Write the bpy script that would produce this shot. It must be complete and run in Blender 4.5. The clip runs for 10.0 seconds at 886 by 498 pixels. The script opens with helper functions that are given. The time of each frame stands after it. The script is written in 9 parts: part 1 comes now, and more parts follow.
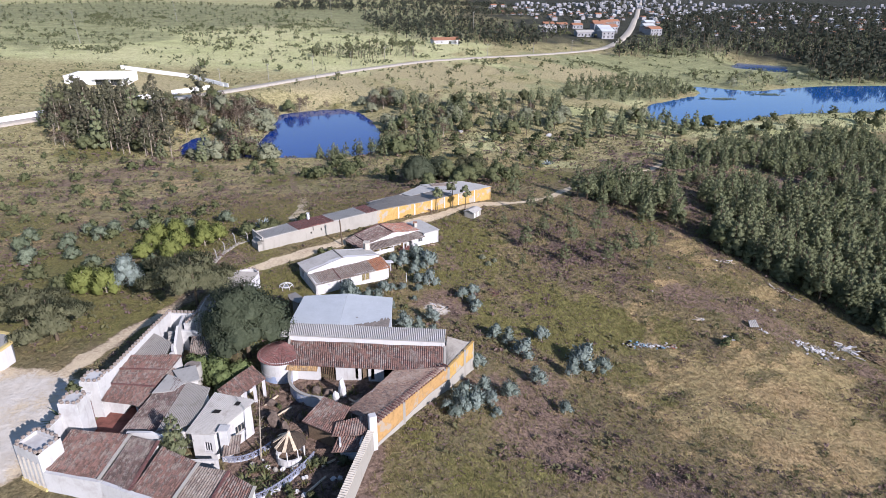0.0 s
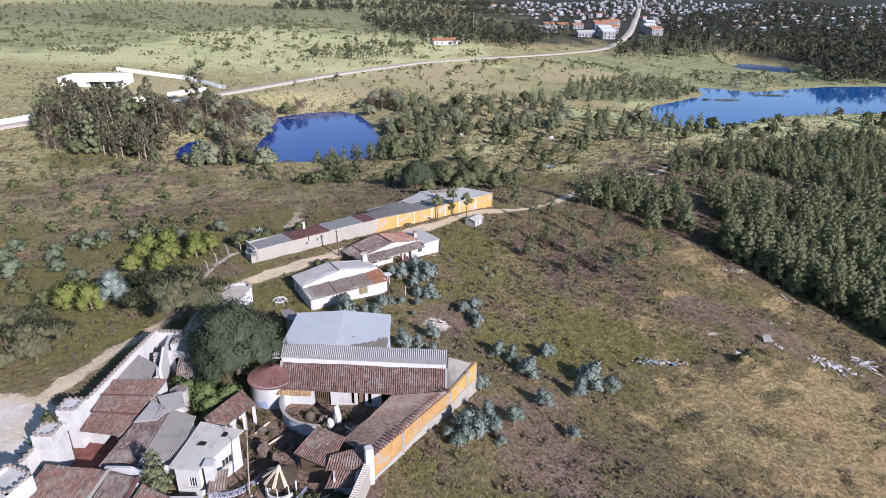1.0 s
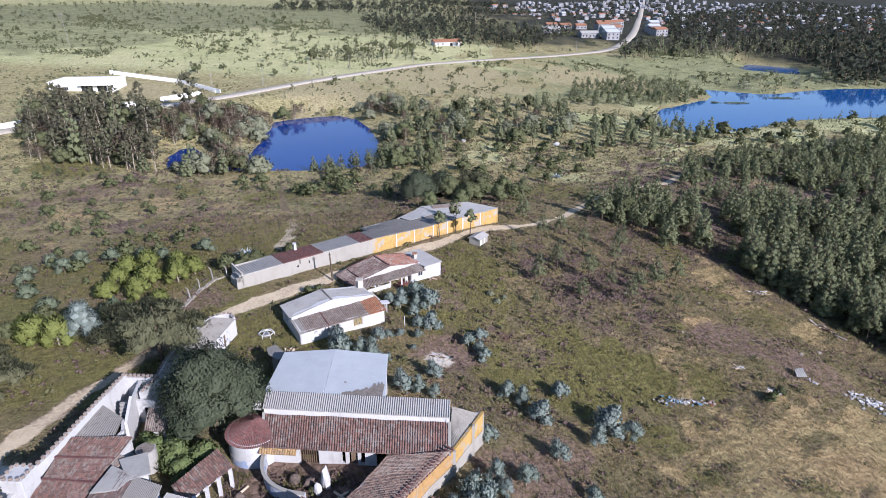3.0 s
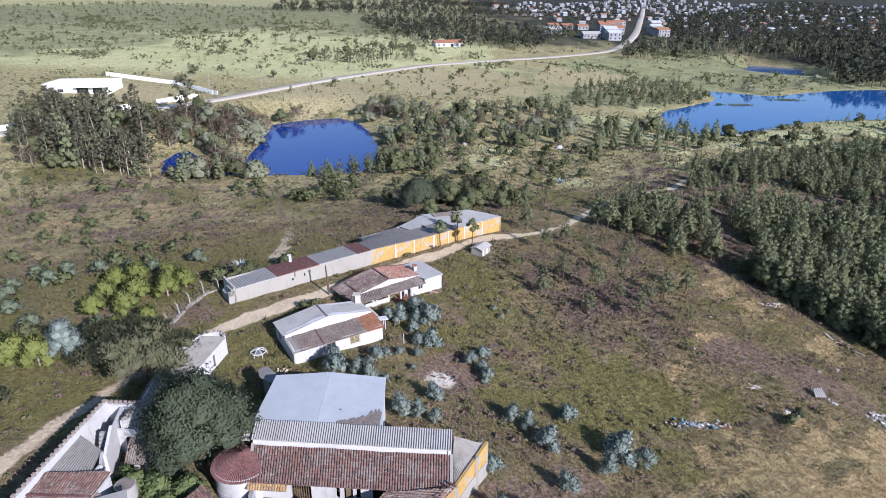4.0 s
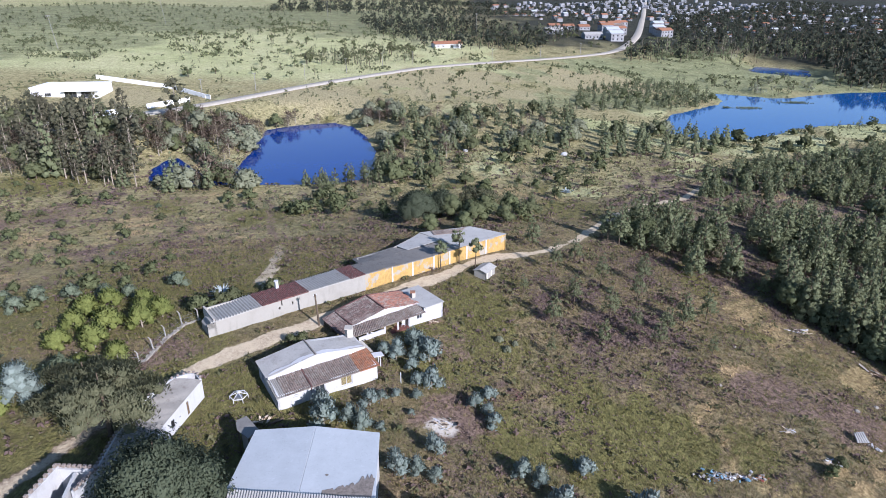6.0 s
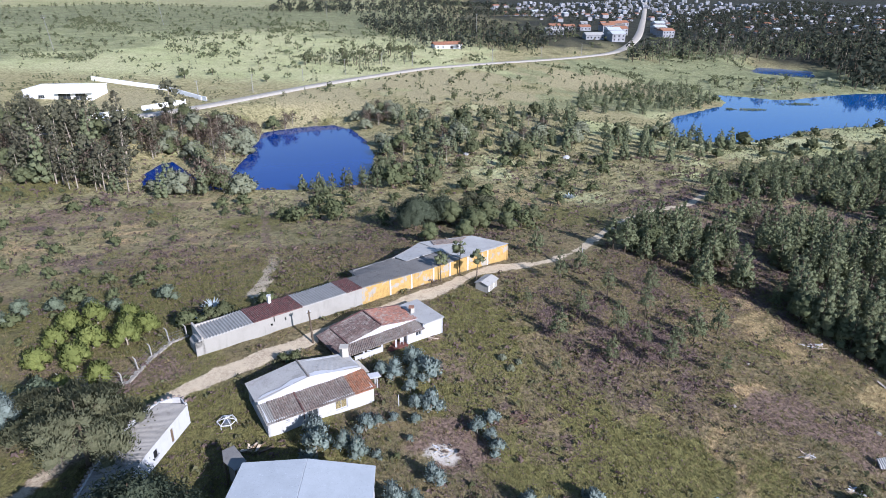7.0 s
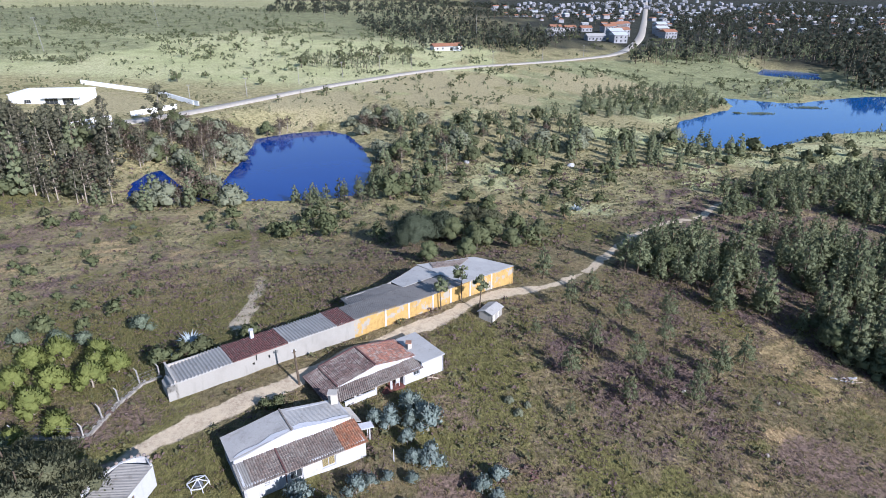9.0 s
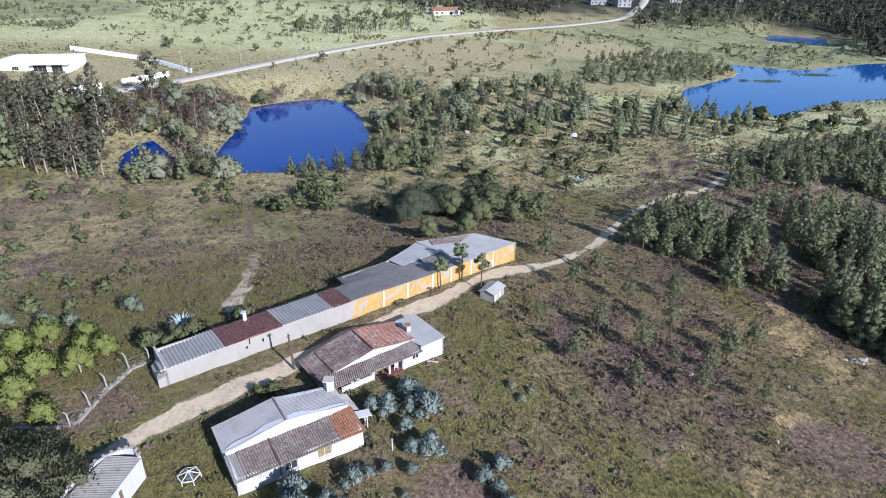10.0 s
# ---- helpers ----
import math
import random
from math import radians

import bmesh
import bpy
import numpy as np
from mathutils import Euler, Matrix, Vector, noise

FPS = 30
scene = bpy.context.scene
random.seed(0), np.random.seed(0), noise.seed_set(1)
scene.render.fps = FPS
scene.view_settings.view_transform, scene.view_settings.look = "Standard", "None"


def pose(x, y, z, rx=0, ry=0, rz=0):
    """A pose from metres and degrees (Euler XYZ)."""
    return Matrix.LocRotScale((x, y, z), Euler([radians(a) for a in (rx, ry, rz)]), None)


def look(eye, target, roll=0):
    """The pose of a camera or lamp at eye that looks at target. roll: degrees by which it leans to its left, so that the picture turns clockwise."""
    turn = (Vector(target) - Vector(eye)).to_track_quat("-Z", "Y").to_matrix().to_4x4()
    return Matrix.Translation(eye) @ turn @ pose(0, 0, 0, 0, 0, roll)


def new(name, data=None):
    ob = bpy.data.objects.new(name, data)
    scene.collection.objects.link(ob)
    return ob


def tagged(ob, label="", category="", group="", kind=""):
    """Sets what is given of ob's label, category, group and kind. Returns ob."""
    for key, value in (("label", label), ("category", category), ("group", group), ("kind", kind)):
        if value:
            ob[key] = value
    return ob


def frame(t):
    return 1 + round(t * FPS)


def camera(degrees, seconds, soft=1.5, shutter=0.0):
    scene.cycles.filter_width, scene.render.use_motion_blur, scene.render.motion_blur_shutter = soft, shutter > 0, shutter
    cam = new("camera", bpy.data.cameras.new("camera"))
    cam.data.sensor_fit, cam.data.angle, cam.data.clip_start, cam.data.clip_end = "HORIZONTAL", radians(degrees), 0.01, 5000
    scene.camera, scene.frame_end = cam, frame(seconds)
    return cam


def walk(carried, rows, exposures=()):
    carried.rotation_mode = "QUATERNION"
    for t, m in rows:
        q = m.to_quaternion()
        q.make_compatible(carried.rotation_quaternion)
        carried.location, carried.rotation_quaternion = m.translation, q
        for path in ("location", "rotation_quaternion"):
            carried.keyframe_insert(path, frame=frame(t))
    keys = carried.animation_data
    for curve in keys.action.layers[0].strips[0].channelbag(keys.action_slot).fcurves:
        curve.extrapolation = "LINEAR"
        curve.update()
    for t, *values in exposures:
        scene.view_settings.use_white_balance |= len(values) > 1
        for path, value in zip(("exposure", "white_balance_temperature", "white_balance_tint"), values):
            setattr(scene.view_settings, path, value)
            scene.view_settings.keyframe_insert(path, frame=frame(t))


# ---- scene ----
cam = camera(70.5, 10.0, 0.3)
PATH = [
    (0, (0.00, -0.00, 48.00), (-0.049, 18.452, 40.284), 0.23),
    (0.5, (-0.06, 2.36, 48.07), (-0.109, 20.808, 40.350), 0.19),
    (1, (-0.13, 4.71, 48.15), (-0.179, 23.162, 40.430), 0.14),
    (1.5, (-0.18, 7.07, 48.22), (-0.242, 25.518, 40.501), 0.11),
    (2, (-0.22, 9.44, 48.29), (-0.291, 27.891, 40.570), 0.08),
    (2.5, (-0.28, 11.77, 48.36), (-0.360, 30.225, 40.637), 0.05),
    (4, (-0.43, 18.81, 48.55), (-0.540, 37.263, 40.831), 0.02),
    (4.5, (-0.50, 21.18, 48.59), (-0.608, 39.628, 40.876), -0.01),
    (5, (-0.57, 23.55, 48.62), (-0.676, 41.997, 40.904), 0.01),
    (5.5, (-0.63, 25.89, 48.66), (-0.734, 44.342, 40.940), -0.02),
    (7, (-0.74, 32.79, 48.83), (-0.833, 51.237, 41.107), -0.04),
    (7.5, (-0.78, 35.08, 48.87), (-0.869, 53.525, 41.154), -0.04),
    (8, (-0.84, 37.39, 48.92), (-0.921, 55.838, 41.200), -0.06),
    (8.5, (-0.87, 39.72, 49.00), (-0.944, 58.168, 41.271), -0.07),
    (9, (-0.89, 42.00, 49.08), (-0.967, 60.449, 41.363), -0.07),
    (9.5, (-0.93, 44.06, 49.14), (-0.996, 62.384, 41.134), -0.11),
    (10, (-1.01, 45.74, 49.04), (-1.063, 63.770, 40.385), -0.05),
]
walk(cam, [(t, look(eye, target, roll)) for t, eye, target, roll in PATH],
    [(0, 0.76, 6660, 16.5), (2, 0.75, 6470, 16.5), (4.5, 0.76, 6260, 15.8), (5.5, 0.77, 6210, 15.3), (7.5, 0.78, 6080, 13.2), (10, 0.77, 6085, 13.2)])

# ---- light ----
SUN = Vector((0.66, -0.75, math.tan(radians(26)))).normalized()
world = bpy.data.worlds.new("world")
scene.world = world
world.use_nodes = True
sky = world.node_tree.nodes.new("ShaderNodeTexSky")
sky.sky_type, sky.sun_disc = "NISHITA", False
sky.sun_elevation, sky.sun_rotation = radians(26), math.atan2(0.66, -0.75)
sky.altitude, sky.air_density, sky.dust_density, sky.ozone_density = 200, 1.0, 0.1, 3.0
backing = world.node_tree.nodes["Background"]
backing.inputs["Strength"].default_value = 0.112
world.node_tree.links.new(sky.outputs[0], backing.inputs["Color"])
lamp = bpy.data.lights.new("sun", "SUN")
lamp.energy, lamp.angle, lamp.color = 5.0, radians(0.55), (1.0, 0.975, 1.0)
sun = new("sun", lamp)
sun.matrix_world = look(SUN * 200, (0, 0, 0))

# ---- materials ----
class Mat:
    """A node material with a few short helpers."""

    def __init__(self, name, roughness=0.85, metallic=0.0, specular=0.25):
        self.m = bpy.data.materials.new(name)
        self.m.use_nodes = True
        self.t = self.m.node_tree
        self.b = self.t.nodes["Principled BSDF"]
        self.b.inputs["Roughness"].default_value = roughness
        self.b.inputs["Metallic"].default_value = metallic
        self.b.inputs["Specular IOR Level"].default_value = specular
        self.coord = self.t.nodes.new("ShaderNodeTexCoord").outputs["Object"]

    def put(self, value, socket):
        if isinstance(value, bpy.types.NodeSocket):
            self.t.links.new(value, socket)
        elif isinstance(value, (tuple, list)) and len(value) == 3 and socket.type == "RGBA":
            socket.default_value = (*value, 1)
        else:
            socket.default_value = value

    def noise(self, scale, detail=4.0, rough=0.6, coord=None, stretch=None):
        n = self.t.nodes.new("ShaderNodeTexNoise")
        n.inputs["Scale"].default_value, n.inputs["Detail"].default_value, n.inputs["Roughness"].default_value = scale, detail, rough
        c = coord or self.coord
        if stretch:
            mp = self.t.nodes.new("ShaderNodeMapping")
            mp.inputs["Scale"].default_value = stretch
            self.put(c, mp.inputs["Vector"])
            c = mp.outputs[0]
        self.put(c, n.inputs["Vector"])
        return n.outputs["Fac"]

    def cells(self, scale, coord=None, feature="F1", out="Distance"):
        n = self.t.nodes.new("ShaderNodeTexVoronoi")
        n.feature = feature
        n.inputs["Scale"].default_value = scale
        self.put(coord or self.coord, n.inputs["Vector"])
        return n.outputs[out]

    def white(self, coord):
        n = self.t.nodes.new("ShaderNodeTexWhiteNoise")
        self.put(coord, n.inputs["Vector"])
        return n.outputs["Value"]

    def uv_cell(self):
        u = self.t.nodes.new("ShaderNodeUVMap")
        f = self.t.nodes.new("ShaderNodeVectorMath")
        f.operation = "FLOOR"
        self.put(u.outputs[0], f.inputs[0])
        return f.outputs[0]

    def attribute(self, name):
        n = self.t.nodes.new("ShaderNodeAttribute")
        n.attribute_name = name
        return n.outputs["Fac"]

    def random(self):
        return self.t.nodes.new("ShaderNodeObjectInfo").outputs["Random"]

    def island(self):
        return self.t.nodes.new("ShaderNodeNewGeometry").outputs["Random Per Island"]

    def ramp(self, fac, lo, hi, a=0.0, b=1.0):
        n = self.t.nodes.new("ShaderNodeMapRange")
        n.interpolation_type = "SMOOTHSTEP"
        for k, v in enumerate((fac, lo, hi, a, b)):
            self.put(v, n.inputs[k])
        return n.outputs[0]

    def math(self, op, a, b=0.0):
        n = self.t.nodes.new("ShaderNodeMath")
        n.operation = op
        self.put(a, n.inputs[0]), self.put(b, n.inputs[1])
        return n.outputs[0]

    def mix(self, fac, a, b, blend="MIX"):
        n = self.t.nodes.new("ShaderNodeMix")
        n.data_type, n.blend_type = "RGBA", blend
        self.put(fac, n.inputs["Factor"]), self.put(a, n.inputs["A"]), self.put(b, n.inputs["B"])
        return [o for o in n.outputs if o.type == "RGBA"][0]

    def bump(self, h, strength=0.4, distance=0.05):
        n = self.t.nodes.new("ShaderNodeBump")
        n.inputs["Strength"].default_value, n.inputs["Distance"].default_value = strength, distance
        self.put(h, n.inputs["Height"])
        self.put(n.outputs[0], self.b.inputs["Normal"])
        return self

    def colour(self, c):
        self.put(c, self.b.inputs["Base Color"])
        return self


def plaster(name, base, stain, amount=0.55, scale=0.35):
    """Old lime plaster: blotches, streaks that run down and fine grain."""
    m = Mat(name, 0.9, specular=0.15)
    streak = m.noise(1.6, 5, 0.65, stretch=(1, 1, 0.18))
    blot = m.noise(scale, 6, 0.7)
    c = m.mix(m.ramp(blot, 0.48, 0.72, 0, amount), base, stain)
    c = m.mix(m.ramp(streak, 0.52, 0.75, 0, amount * 0.8), c, tuple(v * 0.8 for v in stain))
    c = m.mix(m.ramp(m.noise(9, 3), 0.3, 0.7, 0, 0.25), c, tuple(v * 0.7 for v in base))
    return m.colour(c).bump(m.noise(14, 4), 0.25, 0.02).m


def flaked(name, paint, under, cut=0.5):
    """Paint that has come off in patches from the render beneath."""
    m = Mat(name, 0.9, specular=0.15)
    n = m.noise(0.55, 6, 0.62)
    gone = m.ramp(n, cut, cut + 0.05)
    c = m.mix(m.ramp(m.noise(2.2, 5), 0.35, 0.75, 0, 0.7), paint, tuple(v * 0.62 for v in paint))
    c = m.mix(gone, c, m.mix(m.noise(3, 4), under, tuple(v * 0.72 for v in under)))
    c = m.mix(m.ramp(m.noise(1.4, 5, 0.6, stretch=(1, 1, 0.15)), 0.55, 0.75, 0, 0.5), c, tuple(v * 0.4 for v in paint))
    return m.colour(c).bump(m.noise(10, 4), 0.3, 0.02).m


def tiled(name, a, b, lichen, patch=0.5):
    """Clay roof tiles: each tile a tone of its own, pale lichen specks, soot and moss in patches and runs."""
    m = Mat(name, 0.9, specular=0.15)
    cell = m.uv_cell()
    w = m.white(cell)
    c = m.mix(m.ramp(w, 0.15, 0.85), a, b)
    big, mid = m.noise(0.45, 6, 0.7), m.noise(2.6, 5, 0.7)
    speck = m.math("ADD", m.math("MULTIPLY", w, 0.55), m.math("MULTIPLY", m.noise(9, 4, 0.75), 0.9))
    c = m.mix(m.ramp(m.math("ADD", speck, m.math("MULTIPLY", big, 0.5)), 1.06, 1.2, 0, 0.7), c, tuple(v * 1.15 for v in lichen))
    c = m.mix(m.ramp(big, patch, patch + 0.22, 0, 0.75), c, lichen)
    c = m.mix(m.ramp(mid, 0.5, 0.72, 0, 0.8), c, tuple(v * 0.35 for v in a))
    c = m.mix(m.ramp(m.noise(6, 5, 0.75), 0.58, 0.68, 0, 0.75), c, (0.38, 0.335, 0.30))
    c = m.mix(m.ramp(m.noise(1.1, 6, 0.75), 0.60, 0.72, 0, 0.7), c, (0.05, 0.048, 0.040))
    return m.colour(c).bump(m.noise(22, 4), 0.5, 0.03).m


def sheet(name, base, dark, patch=0.5, rough=0.85):
    """Weathered fibre-cement sheet with moss, damp and dust."""
    m = Mat(name, rough, specular=0.2)
    c = m.mix(m.noise(0.5, 6, 0.7), base, tuple(v * 0.68 for v in base))
    c = m.mix(m.ramp(m.noise(0.9, 7, 0.75), patch, patch + 0.2, 0, 0.8), c, dark)
    c = m.mix(m.ramp(m.noise(7, 5, 0.7), 0.55, 0.72, 0, 0.5), c, tuple(v * 0.5 for v in dark))
    c = m.mix(m.ramp(m.noise(3.2, 6, 0.8), 0.57, 0.70, 0, 0.55), c, tuple(v * 1.25 for v in base))
    return m.colour(c).bump(m.noise(15, 4), 0.25, 0.015).m


def plain(name, base, rough=0.7, metallic=0.0, vary=0.35, scale=3.0, bump=0.2):
    m = Mat(name, rough, metallic)
    c = m.mix(m.ramp(m.noise(scale, 5, 0.65), 0.3, 0.75, 0, 1), base, tuple(v * (1 - vary) for v in base))
    return m.colour(c).bump(m.noise(scale * 5, 3), bump, 0.02).m


def leaf(name, dark, light, hue=None, spread=1.0, vary=0.45):
    """Leaves: tone changes from tree to tree and from leaf to leaf; some light comes through."""
    m = Mat(name, 0.7, specular=0.1)
    c = m.mix(m.ramp(m.island(), 0.0, 1.0, 0.5 - 0.5 * vary, 0.5 + 0.5 * vary), dark, light)
    c = m.mix(m.math("MULTIPLY", m.random(), 0.55 * spread), c, hue or tuple(v * 0.55 for v in dark))
    m.colour(c)
    tr = m.t.nodes.new("ShaderNodeBsdfTranslucent")
    m.put(c, tr.inputs["Color"])
    mx = m.t.nodes.new("ShaderNodeMixShader")
    mx.inputs[0].default_value = 0.32
    out = m.t.nodes["Material Output"]
    m.put(m.b.outputs[0], mx.inputs[1]), m.put(tr.outputs[0], mx.inputs[2]), m.put(mx.outputs[0], out.inputs["Surface"])
    return m.m


WHITE = plaster("lime_white_plaster", (0.45, 0.45, 0.455), (0.27, 0.25, 0.24), 0.6)
CLEAN = plaster("fresh_white_plaster", (0.48, 0.48, 0.50), (0.34, 0.33, 0.33), 0.45)
GREYWALL = plaster("bare_grey_render", (0.40, 0.37, 0.33), (0.22, 0.20, 0.18), 0.6)
CREAM = plaster("grey_cream_render", (0.30, 0.285, 0.26), (0.215, 0.20, 0.18), 0.5, 0.2)
YELLOW = plaster("yellow_wash", (0.48, 0.38, 0.17), (0.33, 0.28, 0.18), 0.5)
OCHRE = flaked("flaking_ochre_paint", (0.40, 0.26, 0.095), (0.35, 0.315, 0.265), 0.54)
ORANGE = flaked("flaking_orange_paint", (0.35, 0.215, 0.095), (0.33, 0.27, 0.21), 0.56)
TILE = tiled("old_clay_tile", (0.192, 0.112, 0.094), (0.084, 0.058, 0.053), (0.228, 0.192, 0.174), 0.49)
TILEFADED = tiled("faded_wing_tile", (0.24, 0.165, 0.135), (0.125, 0.090, 0.080), (0.26, 0.215, 0.185), 0.48)
TILEROSE = tiled("patched_red_tile", (0.25, 0.118, 0.088), (0.125, 0.075, 0.064), (0.25, 0.20, 0.175), 0.52)
TILEGREY = tiled("lichen_clay_tile", (0.20, 0.155, 0.135), (0.13, 0.105, 0.095), (0.25, 0.22, 0.195), 0.42)
TILEBROWN = tiled("brown_clay_tile", (0.140, 0.096, 0.088), (0.072, 0.055, 0.052), (0.225, 0.195, 0.178), 0.46)
TILERED = tiled("bright_clay_tile", (0.33, 0.150, 0.088), (0.24, 0.115, 0.072), (0.25, 0.16, 0.11), 0.55)
TILEDARK = tiled("red_brown_tile", (0.165, 0.075, 0.07), (0.10, 0.05, 0.048), (0.15, 0.10, 0.09), 0.55)
SHEET = sheet("fibre_cement_sheet", (0.30, 0.285, 0.265), (0.15, 0.135, 0.12))
SHEETDARK = sheet("mossy_fibre_cement_sheet", (0.24, 0.228, 0.215), (0.125, 0.115, 0.105), 0.5)
SHEETPALE = sheet("pale_fibre_cement_sheet", (0.38, 0.37, 0.355), (0.22, 0.205, 0.19), 0.5)
MEMBRANE = sheet("white_roof_membrane", (0.45, 0.48, 0.51), (0.36, 0.385, 0.41), 0.6, 0.6)
SLAB = sheet("concrete_slab", (0.34, 0.33, 0.315), (0.18, 0.17, 0.155), 0.5)
WORN = plain("bare_felt_patch", (0.22, 0.19, 0.17), 0.9, vary=0.5)
WOOD = plain("weathered_wood", (0.17, 0.12, 0.08), 0.85, vary=0.5, scale=6)
BARK = plain("tree_bark", (0.12, 0.09, 0.065), 0.95, vary=0.5, scale=4, bump=0.6)
PALEBARK = plain("pale_bark", (0.36, 0.31, 0.25), 0.9, vary=0.5, scale=2, bump=0.4)
# Near-black: shade inside openings put into colour; also plain dark parts and rubble.
DARK = plain("dark_opening", (0.012, 0.011, 0.011), 0.9)
METAL = plain("painted_white_metal", (0.62, 0.62, 0.62), 0.5, 0.0, 0.25)
STEEL = plain("galvanised_steel", (0.35, 0.36, 0.37), 0.45, 0.7, 0.3)
CONCRETE = plain("concrete", (0.33, 0.315, 0.29), 0.9, vary=0.4)
STONE = plain("field_stone", (0.36, 0.33, 0.29), 0.95, vary=0.5, scale=2)
BRICKRED = plain("red_floor_paint", (0.20, 0.080, 0.065), 0.85, vary=0.5, scale=1.2)
BLUEPAINT = flaked("blue_and_white_mural", (0.25, 0.31, 0.44), (0.47, 0.48, 0.51), 0.44)
TERRACOTTA = plain("terracotta", (0.32, 0.165, 0.11), 0.85)
OCHRETILE = tiled("ochre_eaves_tile", (0.36, 0.235, 0.115), (0.22, 0.14, 0.08), (0.26, 0.2, 0.14), 0.6)
WINDOWGLASS = Mat("window_glass", 0.08, specular=0.6).colour((0.03, 0.035, 0.04)).m

CAPSTONE = plain("weathered_capstone", (0.26, 0.215, 0.19), 0.9, vary=0.45)
FLATPALE = sheet("pale_cement_roof", (0.42, 0.41, 0.395), (0.27, 0.26, 0.245), 0.5)
# ---- helpers for building ----
def mesh_of(name, verts, faces, mat=None, smooth=False, uv=None):
    me = bpy.data.meshes.new(name)
    me.from_pydata(verts, [], faces)
    if uv is not None:
        layer = me.uv_layers.new(name="UVMap")
        idx = np.empty(len(me.loops), np.int32)
        me.loops.foreach_get("vertex_index", idx)
        layer.data.foreach_set("uv", np.asarray(uv, np.float32)[idx].ravel())
    if mat:
        me.materials.append(mat)
    if smooth:
        me.polygons.foreach_set("use_smooth", np.ones(len(me.polygons), bool))
    me.update()
    return me


def thing(name, x, y, z, label, category, group="", kind="", turn=0.0):
    ob = new(name)
    ob.empty_display_size = 0.3
    ob.matrix_world = pose(x, y, z, 0, 0, turn)
    return tagged(ob, label, category, group, kind)


def under(ob, parent, label=""):
    """Makes ob, placed in world space, a part of parent."""
    ob.parent = parent
    ob.matrix_parent_inverse = parent.matrix_world.inverted()
    return tagged(ob, label)


def part(name, bm, material, parent, label=""):
    me = bpy.data.meshes.new(name)
    bm.to_mesh(me)
    bm.free()
    me.materials.append(material)
    return under(new(name, me), parent, label)


def piece(name, verts, faces, material, parent, label="", smooth=False, uv=None):
    return under(new(name, mesh_of(name, verts, faces, material, smooth, uv)), parent, label)


def box_bm(x0, y0, z0, x1, y1, z1, bevel=0.0, turn=0.0, bm=None):
    own = bm is None
    bm = bm or bmesh.new()
    r = bmesh.ops.create_cube(bm, size=1.0)
    m = Matrix.Translation(((x0 + x1) / 2, (y0 + y1) / 2, (z0 + z1) / 2)) @ Matrix.Rotation(radians(turn), 4, "Z") @ Matrix.Diagonal((x1 - x0, y1 - y0, z1 - z0, 1))
    bmesh.ops.transform(bm, matrix=m, verts=r["verts"])
    if bevel and own:
        bmesh.ops.bevel(bm, geom=bm.edges[:], offset=bevel, segments=1, affect="EDGES")
    return bm


def beam_bm(a, b, w, h=None, bm=None, sides=0):
    """A bar from a to b: square, or round with that many sides."""
    bm = bm or bmesh.new()
    a, b = Vector(a), Vector(b)
    q = (b - a).to_track_quat("Z", "Y").to_matrix().to_4x4()
    m = Matrix.Translation((a + b) / 2) @ q
    if sides:
        r = bmesh.ops.create_cone(bm, cap_ends=True, segments=sides, radius1=w, radius2=h if h is not None else w, depth=(b - a).length)
        bmesh.ops.transform(bm, matrix=m, verts=r["verts"])
    else:
        r = bmesh.ops.create_cube(bm, size=1.0)
        bmesh.ops.transform(bm, matrix=m @ Matrix.Diagonal((w, h or w, (b - a).length, 1)), verts=r["verts"])
    return bm


def prism(pts, z0, z1):
    """Vertices and faces of an upright prism on a plan outline; z0 and z1 may be lists."""
    n = len(pts)
    lo = z0 if isinstance(z0, (list, tuple)) else [z0] * n
    hi = z1 if isinstance(z1, (list, tuple)) else [z1] * n
    v = [(x, y, z) for (x, y), z in zip(pts, lo)] + [(x, y, z) for (x, y), z in zip(pts, hi)]
    f = [tuple(range(n - 1, -1, -1)), tuple(range(n, 2 * n))] + [(i, (i + 1) % n, n + (i + 1) % n, n + i) for i in range(n)]
    return v, f


